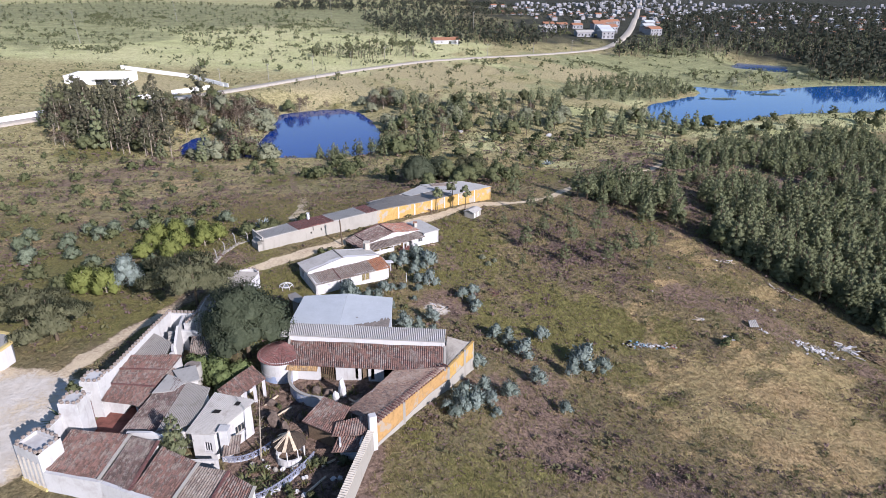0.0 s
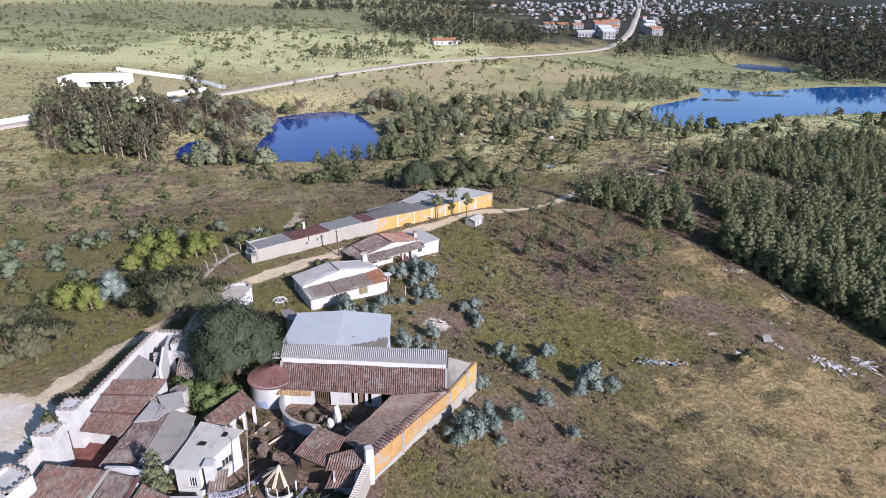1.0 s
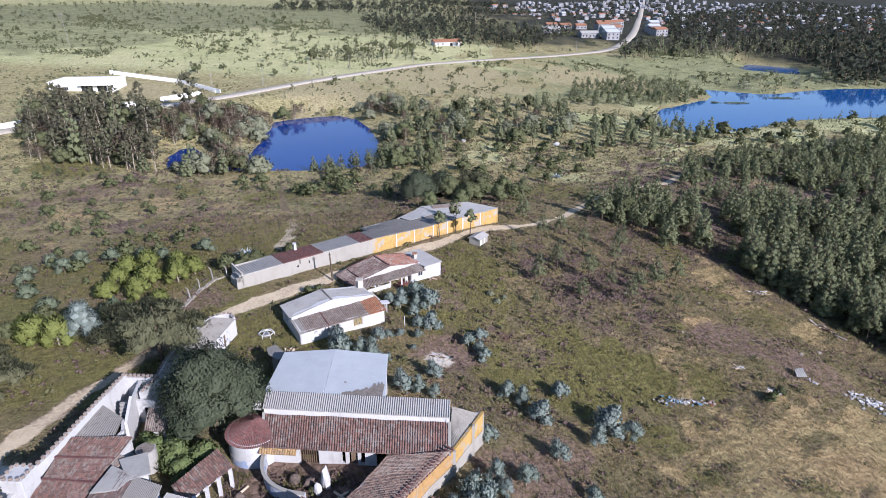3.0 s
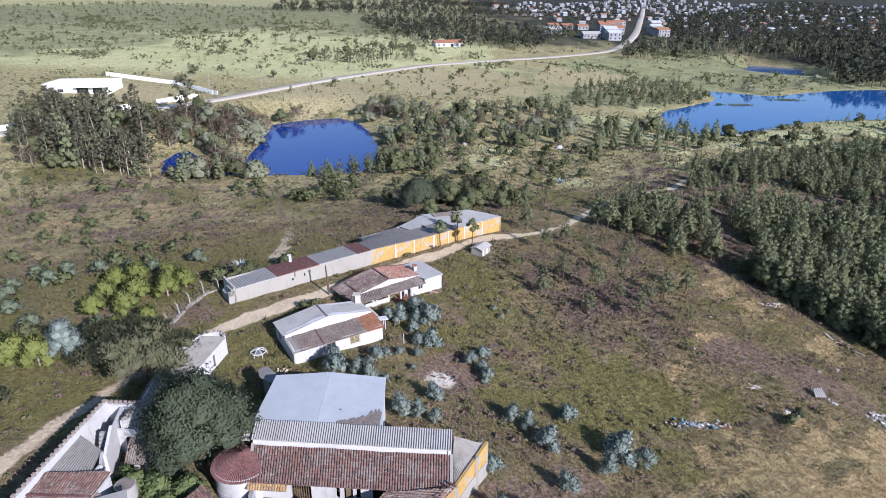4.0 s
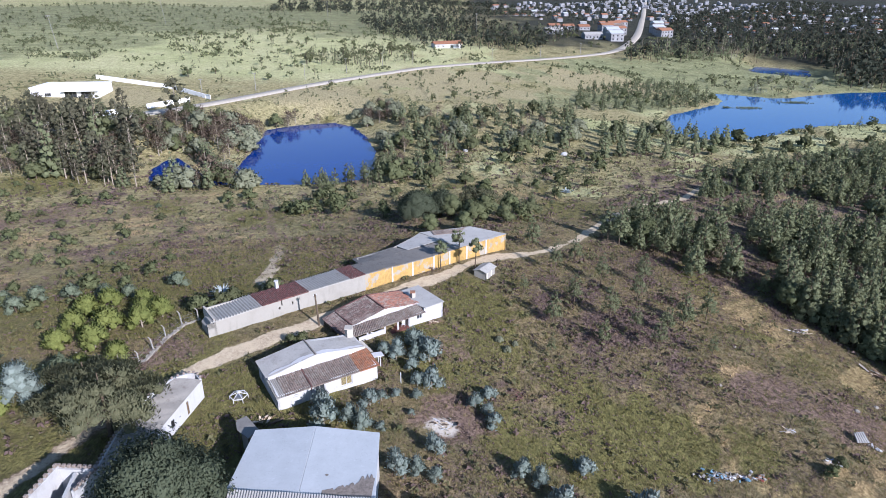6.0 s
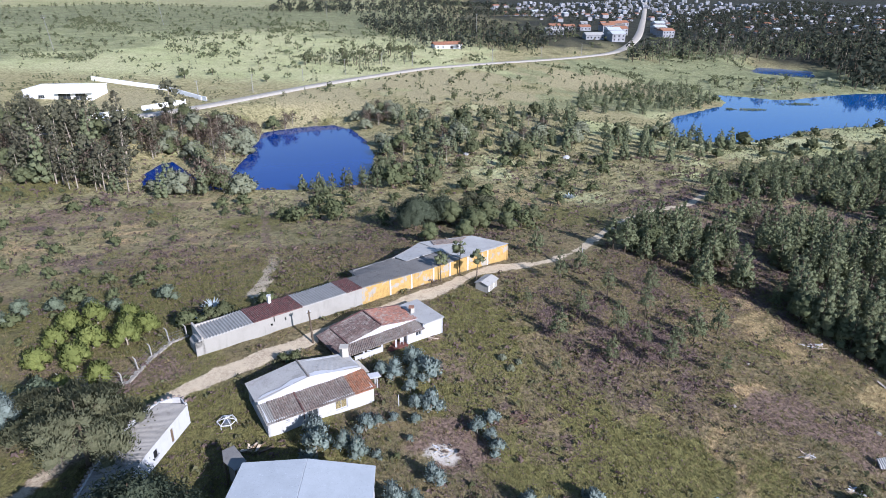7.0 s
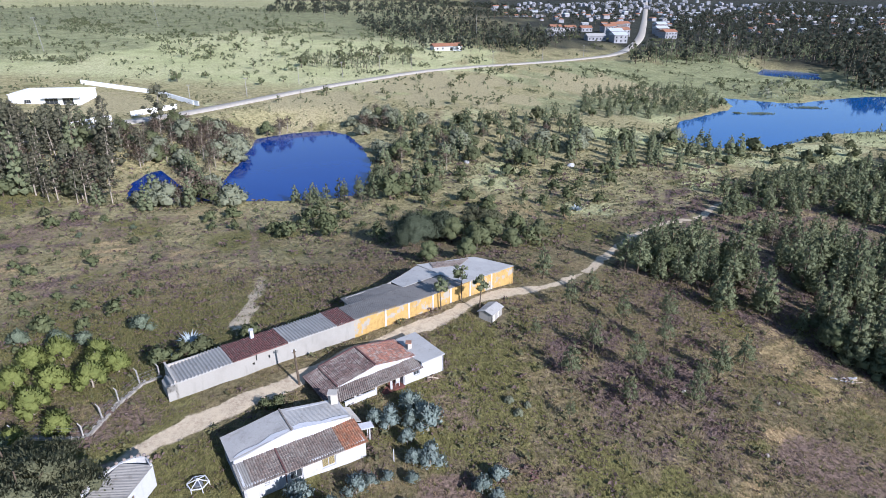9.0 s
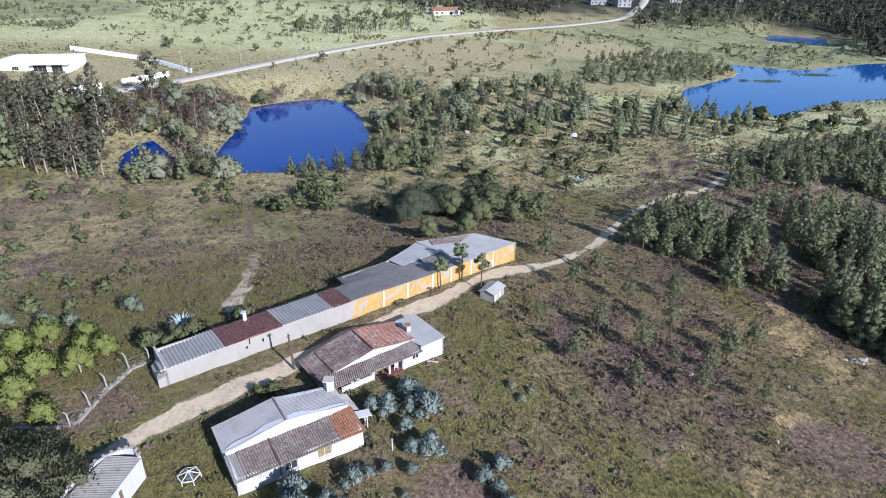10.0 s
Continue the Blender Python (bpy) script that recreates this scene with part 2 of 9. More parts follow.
def wall_mesh(p, q, z0, ztop, thick=0.25, holes=()):
    """A wall from p to q (outer face on the right of that way), its top a list of (share of the length, z), with holes (u0, u1, v0, v1) in metres
    along the wall and above z0 cut right through."""
    d = Vector((q[0] - p[0], q[1] - p[1], 0))
    length = d.length
    d.normalize()
    inward = Vector((-d.y, d.x, 0))
    prof = ztop if isinstance(ztop, (list, tuple)) else [(0, ztop), (1, ztop)]
    us = sorted({0.0, length, *[s * length for s, _ in prof], *[u for h in holes for u in h[:2]]})
    vs = sorted({0.0, *[v for h in holes for v in h[2:]]})
    top = lambda u: float(np.interp(u / length, [s for s, _ in prof], [z for _, z in prof]))
    bm = bmesh.new()

    def at(u, v, k, cap):
        z = top(u) if cap else z0 + v
        e = Vector((p[0], p[1], 0)) + d * u + inward * (thick * k)
        return bm.verts.new((e.x, e.y, z))

    rows = vs + [None]
    solid = {}
    for i in range(len(us) - 1):
        for j in range(len(rows) - 1):
            um = (us[i] + us[i + 1]) / 2
            vm = (vs[j] + (rows[j + 1] if rows[j + 1] is not None else vs[j] + 0.02)) / 2
            solid[i, j] = not any(h[0] < um < h[1] and h[2] < vm < h[3] for h in holes)
    for (i, j), s in solid.items():
        if not s:
            continue
        cap = rows[j + 1] is None
        v1 = 0 if cap else rows[j + 1]
        c = lambda k: [at(us[i], vs[j], k, False), at(us[i + 1], vs[j], k, False), at(us[i + 1], v1, k, cap), at(us[i], v1, k, cap)]
        a, b = c(0), c(1)
        bm.faces.new(a), bm.faces.new(b[::-1])
        for e, (ni, nj) in enumerate(((i, j - 1), (i + 1, j), (i, j + 1), (i - 1, j))):
            if not solid.get((ni, nj), False):
                bm.faces.new((a[(e + 1) % 4], a[e], b[e], b[(e + 1) % 4]))
    bmesh.ops.remove_doubles(bm, verts=bm.verts[:], dist=0.002)
    return bm


def window_in(parent, p, q, z0, hole, mat_frame, depth=0.12, bars=1, name="window", label="", glass=None, shutter=None):
    """A window or door set back in a hole of the wall from p to q: frame, panes and a sill."""
    d = Vector((q[0] - p[0], q[1] - p[1], 0)).normalized()
    n = Vector((-d.y, d.x, 0))
    o = Vector((p[0], p[1], z0)) + n * depth
    u0, u1, v0, v1 = hole
    P = lambda u, v, k=0.0: o + d * u + Vector((0, 0, v)) + n * k
    w = under(new(name), parent, label)
    w.matrix_world = Matrix.Translation(P((u0 + u1) / 2, v0))
    w.parent = None
    under(w, parent)
    fr = bmesh.new()
    t = 0.07
    for a, b in (((u0, v0 + t / 2), (u1, v0 + t / 2)), ((u0, v1 - t / 2), (u1, v1 - t / 2)), ((u0 + t / 2, v0), (u0 + t / 2, v1)), ((u1 - t / 2, v0), (u1 - t / 2, v1))):
        beam_bm(P(*a), P(*b), t, t, fr)
    for k in range(bars):
        u = u0 + (u1 - u0) * (k + 1) / (bars + 1)
        beam_bm(P(u, v0), P(u, v1), 0.05, 0.06, fr)
    part("frame", fr, mat_frame, w)
    pane = bmesh.new()
    pane.faces.new([pane.verts.new(P(*c, 0.05)) for c in ((u0, v0), (u1, v0), (u1, v1), (u0, v1))])
    part("pane", pane, glass or WINDOWGLASS, w)
    if shutter:
        for s in range(int((v1 - v0 - 0.16) / 0.11)):
            z = v0 + 0.12 + s * 0.11
            part("slat", beam_bm(P(u0 + t, z, 0.02), P(u1 - t, z, 0.02), 0.05, 0.02), shutter, w)
    sill = beam_bm(P(u0 - 0.08, v0 - 0.03, -depth - 0.03), P(u1 + 0.08, v0 - 0.03, -depth - 0.03), 0.10, 0.06)
    part("sill", sill, CLEAN, w)
    return w


def corrugated(a, b, c, d, pitch=0.18, amp=0.025, course=0.0, sag=0.03, thick=0.05, per=6, seed=0.0):
    """A ribbed roof sheet: a to b along the lower edge, d to c along the upper one; the ribs run from lower to upper edge. course: length of a
    tile row, whose lower lip stands proud. Returns vertices, faces and uv (tile numbers)."""
    a, b, c, d = (np.array(p, float) for p in (a, b, c, d))
    lu = max(np.linalg.norm(b - a), np.linalg.norm(c - d))
    lv = max(np.linalg.norm(d - a), np.linalg.norm(c - b))
    nu = max(6, int(lu / pitch * per))
    n = np.cross(b - a, d - a)
    n /= np.linalg.norm(n)
    if n[2] < 0:
        n = -n
    u = np.linspace(0, 1, nu + 1)
    if course:
        k = max(2, int(lv / course))
        v = np.sort(np.r_[np.arange(k) / k, (np.arange(k) + 1) / k - 0.04 / k])
        v = np.unique(np.r_[v, 1.0])
    else:
        v = np.linspace(0, 1, max(4, int(lv / 0.8) + 2))
        k = max(1, round(lv / 1.5))
    U, V = np.meshgrid(u, v)
    base = (a * ((1 - U) * (1 - V))[..., None] + b * (U * (1 - V))[..., None] + c * (U * V)[..., None] + d * ((1 - U) * V)[..., None])
    ph = U * lu / pitch
    rib = np.abs(np.sin(np.pi * ph)) * 2 - 1 if course else np.sin(2 * np.pi * ph)
    h = amp * rib
    if course:
        h = h + 0.035 * (1 - (V * k) % 1.0) * (V < 0.999)
        rg = np.random.RandomState(int(seed * 100) + 7)
        j = rg.normal(0, 0.012, (k + 2, int(lu / pitch) + 3))
        h = h + j[np.minimum((V * k).astype(int), k), ph.astype(int)]
    h = h + sag * (np.sin(3.1 * U * lu / 5 + seed) * np.sin(2.3 * V + seed * 2) + 0.6 * np.sin(1.7 * U * lu + 5 * V + seed))
    top = base + n * h[..., None]
    low = base - n * (thick + amp)
    r, q = U.shape
    verts = np.concatenate([top.reshape(-1, 3), low.reshape(-1, 3)])
    uv = np.stack([ph, V * k], -1).reshape(-1, 2)
    uv = np.concatenate([uv, uv])
    i = np.arange(r * q).reshape(r, q)
    f = np.stack([i[:-1, :-1], i[:-1, 1:], i[1:, 1:], i[1:, :-1]], -1).reshape(-1, 4)
    if np.dot(np.cross(base[0, -1] - base[0, 0], base[-1, 0] - base[0, 0]), n) < 0:
        f = f[:, ::-1]
    N = r * q
    sides = []
    for line in (i[0, ::-1], i[:, 0], i[-1], i[::-1, -1]):
        sides.append(np.stack([line[:-1], line[1:], line[1:] + N, line[:-1] + N], -1))
    corners = [i[0, 0] + N, i[0, -1] + N, i[-1, -1] + N, i[-1, 0] + N]
    faces = f.tolist() + np.concatenate(sides).tolist() + [corners[::-1]]
    return verts.tolist(), faces, uv.tolist()


def roof_on(parent, corners, mat, label="", name="roof", tile=False, **more):
    if tile:
        more = {"pitch": 0.26, "amp": 0.06, "course": 0.42, "sag": 0.06, **more}
    v, f, uv = corrugated(*corners, **more)
    return piece(name, v, f, mat, parent, label, uv=uv)


def slab_on(parent, corners, thick, mat, label="", name="roof"):
    """A plain slab whose top has these corners."""
    v = [(x, y, z - thick) for x, y, z in corners] + [tuple(c) for c in corners]
    n = len(corners)
    f = [tuple(range(n - 1, -1, -1)), tuple(range(n, 2 * n))] + [(i, (i + 1) % n, n + (i + 1) % n, n + i) for i in range(n)]
    bm = bmesh.new()
    vs = [bm.verts.new(c) for c in v]
    for face in f:
        bm.faces.new([vs[i] for i in face])
    bmesh.ops.recalc_face_normals(bm, faces=bm.faces[:])
    bmesh.ops.bevel(bm, geom=bm.edges[:], offset=min(0.03, thick / 4), segments=1, affect="EDGES")
    return part(name, bm, mat, parent, label)


# ---- the land ----
# spot heights of the land: x, y, z
SPOTS = [(0.5, 64, 2.9), (-8, 50, 3.4), (-18, 60, 3.3), (-38, 50, 4.2), (-36, 72, 4.4), (-60, 60, 4.8), (-26, 89, 3.4), (-15, 88, 2.7), (-9, 93, 2.4),
    (0, 111, 2.9), (-1, 90, 0.8), (5, 98, 0.5), (52, 93, -4.6), (66, 92, -9), (34, 86, -4.6), (15, 67, -1.8),
    (42, 61, -4.4), (57, 119, -5), (19, 106, 0), (20, 54, -1.6), (-32, 101, 4.4), (-13, 118, 4.5), (9, 137, 3), (24, 143, 0.4)]
SPOTS += [(-80, 149, 0), (-70, 126, 1), (-60, 162, -1.5), (-28, 150, 0.5), (35, 200, -5), (60, 150, -4), (12, 247, -5.6), (-118, 287, 3), (-88, 263, 2.5), (-50, 190, -4),
    (0, 300, -2), (90, 240, -7.5), (-237, 422, 13), (0, 510, 7.5), (175, 651, 7), (-400, 800, 30), (600, 900, 0), (0, 1500, 14),
    (-900, 1500, 40), (900, 1800, 12), (-500, 200, 15), (500, 100, -12), (0, -200, 0), (120, 420, -7), (150, 180, -9)]
_s = np.array(SPOTS, float)
_a = np.zeros((len(_s) + 3, len(_s) + 3))
_a[:-3, :-3] = np.sqrt((_s[:, None, 0] - _s[None, :, 0]) ** 2 + (_s[:, None, 1] - _s[None, :, 1]) ** 2 + 144)
_a[:-3, -3], _a[:-3, -2:], _a[-3, :-3], _a[-2:, :-3] = 1, _s[:, :2], 1, _s[:, :2].T
_c = np.linalg.solve(_a, np.r_[_s[:, 2], 0, 0, 0])

POND = [(-73.6, 281), (-67, 288), (-58, 293), (-48.6, 296), (-39.7, 288), (-32, 270), (-26.3, 248.6), (-23.3, 227), (-25, 212), (-34.4, 206.5), (-48.6, 205.2), (-63, 205), (-75.4, 204.4),
    (-89, 207), (-94.5, 222), (-94.5, 233), (-90.7, 238), (-83, 228), (-74.5, 217), (-66.5, 212), (-68, 231), (-69.4, 248), (-71.8, 266)]
LAKE = [(93, 296), (96, 288), (100, 284), (107, 279), (121, 280), (132, 285), (147, 297), (165, 306), (200, 314), (260, 322), (340, 340), (340, 400), (265, 404), (226, 398), (204, 388),
    (184, 379), (172, 384), (160, 394), (150, 396), (151, 385), (148, 370), (141, 360), (123, 345), (107, 331), (99, 315)]
TARN = [(236, 523), (260, 497), (243, 462), (232, 472), (217, 485), (222, 505)]
WATERS = [(POND, -5.0), (LAKE, -8.4), (TARN, -7.6)]
ROAD = [(-190, 150), (-158, 205), (-140, 240), (-127, 259), (-119, 272), (-109, 284), (-100, 296), (-86, 320), (-69, 349), (-46, 382), (-14, 424), (0, 435), (25, 456), (61, 482), (98, 510),
    (128, 534), (150, 575), (170, 625), (185, 670), (285, 1000), (432, 1497)]
TRACK = [(-60, 48), (-50, 57), (-46.5, 62), (-44.8, 67), (-42.8, 74.4), (-40.6, 80), (-37.5, 88.5), (-33, 94.5), (-28.7, 98.8), (-25.3, 102), (-21.5, 105.3), (-17.3, 109.2), (-11.7, 114.1),
    (-7.7, 117.8), (-4.7, 120.6), (0, 125.6), (4.4, 130.1), (9.1, 133.8), (15, 137.1), (19.4, 141.1), (24, 147), (28, 152.5), (31.8, 159.5), (41, 175), (53, 187.5), (64.7, 194.2), (73, 205.5), (86, 216)]
PATHS = [[(-29.5, 118), (-30.8, 122.6), (-31.6, 127.4), (-32.3, 136.3), (-35.2, 147.7), (-40, 159.4), (-44.3, 175.1), (-46.4, 182.5)], [(-58, 62), (-47, 59), (-44, 52), (-43, 45)]]


def to_line(x, y, pts):
    """The distance from each place to a plan line."""
    best = np.full(np.shape(x), 1e9)
    for (ax, ay), (bx, by) in zip(pts[:-1], pts[1:]):
        dx, dy = bx - ax, by - ay
        s = np.clip(((x - ax) * dx + (y - ay) * dy) / (dx * dx + dy * dy), 0, 1)
        best = np.minimum(best, np.hypot(x - ax - s * dx, y - ay - s * dy))
    return best


def inside(x, y, pts):
    odd = np.zeros(np.shape(x), bool)
    for (ax, ay), (bx, by) in zip(pts, pts[1:] + pts[:1]):
        if ay != by:
            odd ^= ((ay > y) != (by > y)) & (x < (bx - ax) * (y - ay) / (by - ay) + ax)
    return odd


def smooth(e, lo, hi):
    s = np.clip((e - lo) / (hi - lo), 0, 1)
    return s * s * (3 - 2 * s)


def rough(x, y, size, seed=0):
    """Gentle random waves, about -1 to 1, of that size in metres."""
    z = 0
    r = np.random.RandomState(seed + 3)
    for k in range(9):
        an, ph, fr = r.uniform(0, 6.283), r.uniform(0, 6.283), r.uniform(0.6, 1.7) * 6.283 / size
        z = z + np.sin((x * np.cos(an) + y * np.sin(an)) * fr + ph + 1.3 * np.sin(x * fr * 0.37 * np.sin(an + 1) + y * fr * 0.41 + ph * 2))
    return z / 4.2


def ground(x, y, fine=True):
    """The height of the land."""
    x, y = np.asarray(x, float), np.asarray(y, float)
    z = _c[-3] + _c[-2] * x + _c[-1] * y
    for (px, py, _), c in zip(SPOTS, _c):
        z = z + c * np.sqrt((x - px) ** 2 + (y - py) ** 2 + 144)
    z = z + rough(x, y, 420, 5) * smooth(np.hypot(x, y - 100), 450, 1100) * 9
    if fine:
        calm = 1 - 0.85 * smooth(6 - to_line(x, y, TRACK), 0, 5)
        z = z + (rough(x, y, 9, 1) * 0.10 + rough(x, y, 3.2, 2) * 0.05) * calm * smooth(-np.hypot(x, y), -500, -300)
    for pts, level in WATERS:
        d = to_line(x, y, pts + pts[:1])
        d = d + rough(x, y, 7, 9) * 0.7
        wet = inside(x, y, pts)
        bank = level + 0.12 + 0.05 * np.minimum(d, 30)
        s = smooth(d, 0, 24)
        shore = bank * (1 - s) + np.maximum(z, bank) * s
        z = np.where(wet, np.minimum(z, level - 0.05 - np.minimum(d * 0.25, 2.0)), z + (shore - z) * (1 - smooth(d, 14, 60)))
    return z


def at(x, y):
    return float(ground(x, y))


def axis(parts):
    out = []
    for a, b, step in parts:
        out += list(np.linspace(a, b, max(1, round(abs(b - a) / step)), endpoint=False))
    return np.array(out + [parts[-1][1]])


def land_sheet():
    xs = axis([(-2600, -900, 140), (-900, -350, 40), (-350, -150, 10), (-150, -62, 2.6), (-62, 75, 1.0), (75, 180, 2.6), (180, 400, 9), (400, 1000, 40), (1000, 2600, 140)])
    ys = axis([(-900, -100, 80), (-100, 20, 12), (20, 40, 2.5), (40, 150, 1.0), (150, 310, 2.2), (310, 560, 5.5), (560, 1100, 22), (1100, 3600, 110)])
    X, Y = np.meshgrid(xs, ys)
    Z = ground(X, Y)
    r, q = X.shape
    i = np.arange(r * q).reshape(r, q)
    f = np.stack([i[:-1, :-1], i[:-1, 1:], i[1:, 1:], i[1:, :-1]], -1).reshape(-1, 4)
    me = mesh_of("ground", np.stack([X, Y, Z], -1).reshape(-1, 3).tolist(), f.tolist(), None, True)
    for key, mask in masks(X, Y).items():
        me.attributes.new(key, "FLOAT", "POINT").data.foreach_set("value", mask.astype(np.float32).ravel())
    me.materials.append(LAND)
    return tagged(new("ground", me), "rolling dry grassland and heath with bare earth", "ground", kind="structure")


def spot(x, y, cx, cy, r, soft=0.6):
    return smooth(-np.hypot(x - cx, y - cy) / r + rough(x, y, r * 0.9, int(abs(cx) + abs(cy))) * 0.35, -1 - soft * 0.5, -1 + soft * 0.5)


def masks(x, y):
    """How much of each kind of cover the land has at a place; far also carries cloud shade."""
    n1, n2, n3 = rough(x, y, 26, 21), rough(x, y, 60, 22), rough(x, y, 11, 23)
    near = smooth(-y, -330, -290)
    dt = to_line(x, y, TRACK)
    wide = 1.4 - 0.4 * smooth(y, 132, 146) + 0.15 * smooth(60 - np.hypot(x + 40, y - 62), 25, 60)
    track = smooth(wide - dt + n3 * 0.4 + rough(x, y, 4, 31) * 0.3, -0.5, 0.8)
    for p in PATHS:
        track = np.maximum(track, 0.8 * smooth(1.2 - to_line(x, y, p) + n3 * 0.6, -0.5, 0.5) * (1 if p[0][0] > -50 else 0))
    yard = smooth(x * 0 + 14 - np.hypot((x + 52) * 0.9, (y - 54) * 1.1) + n3, 0, 2.5)
    track = np.maximum(track, yard * smooth(-x, 40, 41))
    many = lambda places: np.max([k * spot(x, y, cx, cy, r, 1.0) for cx, cy, r, k in places], axis=0)
    heath = smooth(n1 + 0.5 * n2 + 0.25, 0.0, 0.9) * 0.4
    heath = np.maximum(heath, many(((-88, 172, 18, 0.75), (-62, 148, 22, 0.7), (-30, 140, 14, 0.5), (-5, 160, 22, 0.6), (-96, 148, 16, 0.7), (95, 180, 60, 0.9), (60, 150, 25, 0.9), (23.2, 112.8, 9, 1), (16.2, 119.5, 6, 0.9), (31.2, 114.5, 7, 1), (31, 106.4, 5, 1), (24, 104.6, 5, 0.9), (35, 108.7, 5, 0.8), (12.2, 92.4, 3.5, 0.9), (5.3, 99.7, 2.5, 1), (0.7, 89.3, 3, 1), (21, 125.5, 6, 0.8), (35.7, 128.9, 7, 0.8), (1.9, 101.9, 4, 0.5), (12.4, 76.7, 4, 0.8), (14.3, 64.9, 5, 0.8), (12.5, 54.9, 5, 1), (19, 55, 4, 1), (25.1, 53.6, 5, 1), (30, 53.1, 4, 0.9), (19.2, 60.8, 4, 0.7), (24.5, 110, 6, 0.7))) * (0.62 + 0.38 * n3 + 0.3 * rough(x * 0.6 + y * 0.8, (y * 0.6 - x * 0.8) * 2.6, 14, 24)))
    dry = smooth(n2 * 0.7 + n3 * 0.4 - 0.1, -0.3, 0.8) * 0.45
    dry = np.maximum(dry, many(((50, 126, 9, 0.55), (-46, 160, 12, 0.7), (-30, 178, 10, 0.7), (-70, 160, 9, 0.6), (-40, 140, 9, 0.5), (-84, 150, 7, 0.6), (-15, 185, 14, 0.6), (20, 190, 16, 0.6), (35.1, 95.1, 4, 0.59), (41.3, 106.3, 3.5, 0.59), (26.7, 99.4, 2.5, 0.52), (31, 89.3, 4, 0.52), (52.8, 117, 6, 0.7), (49.8, 123.9, 5, 0.6), (60.9, 109.7, 5, 0.7), (36.9, 97.1, 3.5, 0.65), (35.4, 89.7, 3.5, 0.59), (44.2, 70.9, 12, 1), (57.3, 79.7, 8, 0.9), (38.7, 77, 7, 0.9), (45.5, 63.6, 9, 1), (30.6, 72.6, 5, 0.8), (31.5, 66.4, 5, 0.7), (54.4, 67.5, 7, 0.9))))
    dry = dry * (0.72 + 0.45 * rough(x * 0.8 + y * 0.6, (y * 0.8 - x * 0.6) * 2.4, 12, 26))
    dry = dry * (1 - 0.5 * spot(x, y, -20, 150, 55)) * (1 - 0.5 * spot(x, y, 26, 113, 14))
    green = many(((-44, 78, 8, 0.7), (-52, 79, 9, 0.6), (-62, 84, 11, 0.7), (-42, 93, 5, 0.8), (-36, 95, 4, 0.8), (-70, 97, 9, 0.6), (-60, 108, 8, 0.6), (-27, 112, 4, 0.8), (-20, 122, 5, 0.8), (-12, 130, 6, 0.8), (-88, 122, 10, 0.6), (0, 103, 8, 0.8), (-25, 84, 13, 0.9), (3, 51, 6, 0.35), (-2, 46, 8, 0.4), (-50, 118, 20, 0.75), (-36, 96, 10, 0.6), (-66, 90, 18, 0.7), (-72, 176, 8, 0.7), (-108, 188, 12, 0.7), (-45, 172, 10, 0.7), (-28, 128, 9, 0.7), (-62, 132, 9, 0.6), (0, 180, 12, 0.6), (30, 178, 12, 0.6), (22.9, 92.8, 6, 1), (4.5, 113.2, 6, 1), (9.8, 88.4, 5, 0.9), (28.3, 90.7, 5, 0.9), (17.1, 96.2, 4, 0.8), (2.4, 119, 5, 0.9), (18.5, 89.9, 5, 1), (8.3, 105.3, 4, 0.6), (15.4, 100.5, 4, 0.6), (55.5, 110.8, 4, 0.5), (37.1, 90, 4, 0.7), (8.9, 87.7, 5, 0.8), (17.8, 85.9, 6, 0.9), (26.4, 88.8, 5, 0.9), (3.8, 49.2, 5, 0.6), (20.3, 89.5, 4, 0.7), (26.7, 77.9, 4, 0.6)))
    green = np.maximum(green, 0.7 * smooth(n1 - 0.2 * n2, 0.35, 1.2))
    pale = smooth(y, 300, 420) * smooth(-x + n2 * 40, -60, 20) * (0.55 + 0.45 * smooth(-y + n1 * 60, -640, -480))
    for cx, cy, cr in ((15.7, 237, 8), (84, 246, 9), (91, 270, 10), (66, 297, 12), (63, 296, 12), (75, 288, 14), (88, 270, 12), (108, 258, 14), (138, 272, 22), (80, 226, 9), (13, 221, 9), (36, 199, 8), (180, 292, 25), (95, 335, 14)):
        pale = np.maximum(pale, 0.66 * spot(x, y, cx, cy, cr, 1.0))
    straw = np.maximum(spot(x, y, 0, 380, 45), np.maximum(spot(x, y, -60, 325, 26), spot(x, y, 90, 420, 36)))
    straw = np.maximum(straw, spot(x, y, 75, 330, 22) * 0.5)
    court_yard = many(((-146, 312, 16, 0.9), (-148, 290, 18, 0.9), (-128, 300, 14, 0.8)))
    straw = np.maximum(straw, court_yard)
    bare = many(((9, 66, 6, 0.8), (12, 60, 6, 0.8), (14, 72, 4, 0.7), (5, 66, 4, 0.7), (0, 90, 5, 0.9), (-38, 99, 5, 0.7), (-50, 104, 9, 0.5), (66.5, 176, 5, 0.9), (67, 166, 4, 0.8), (-118, 262, 9, 0.8), (-92, 168, 8, 0.6), (-100, 158, 6, 0.6), (-76, 172, 6, 0.6), (-58, 156, 5, 0.55), (-68, 184, 6, 0.6), (-38, 168, 5, 0.5), (43.6, 100.9, 5, 0.9), (47.1, 99.8, 4, 0.6), (50.9, 98.3, 5, 0.6), (-0.1, 103.8, 4, 0.6), (46.8, 102.1, 4, 0.7), (53.2, 97.3, 6, 0.8), (58.6, 93.9, 5, 0.7), (8.5, 65.5, 3, 0.7), (9.4, 57.2, 3, 0.7), (69.1, 87.3, 3, 1), (11.1, 91.7, 4, 0.5)))
    sand = smooth(-x, 31, 37)
    bare = np.maximum(bare, track * sand * 0.85)
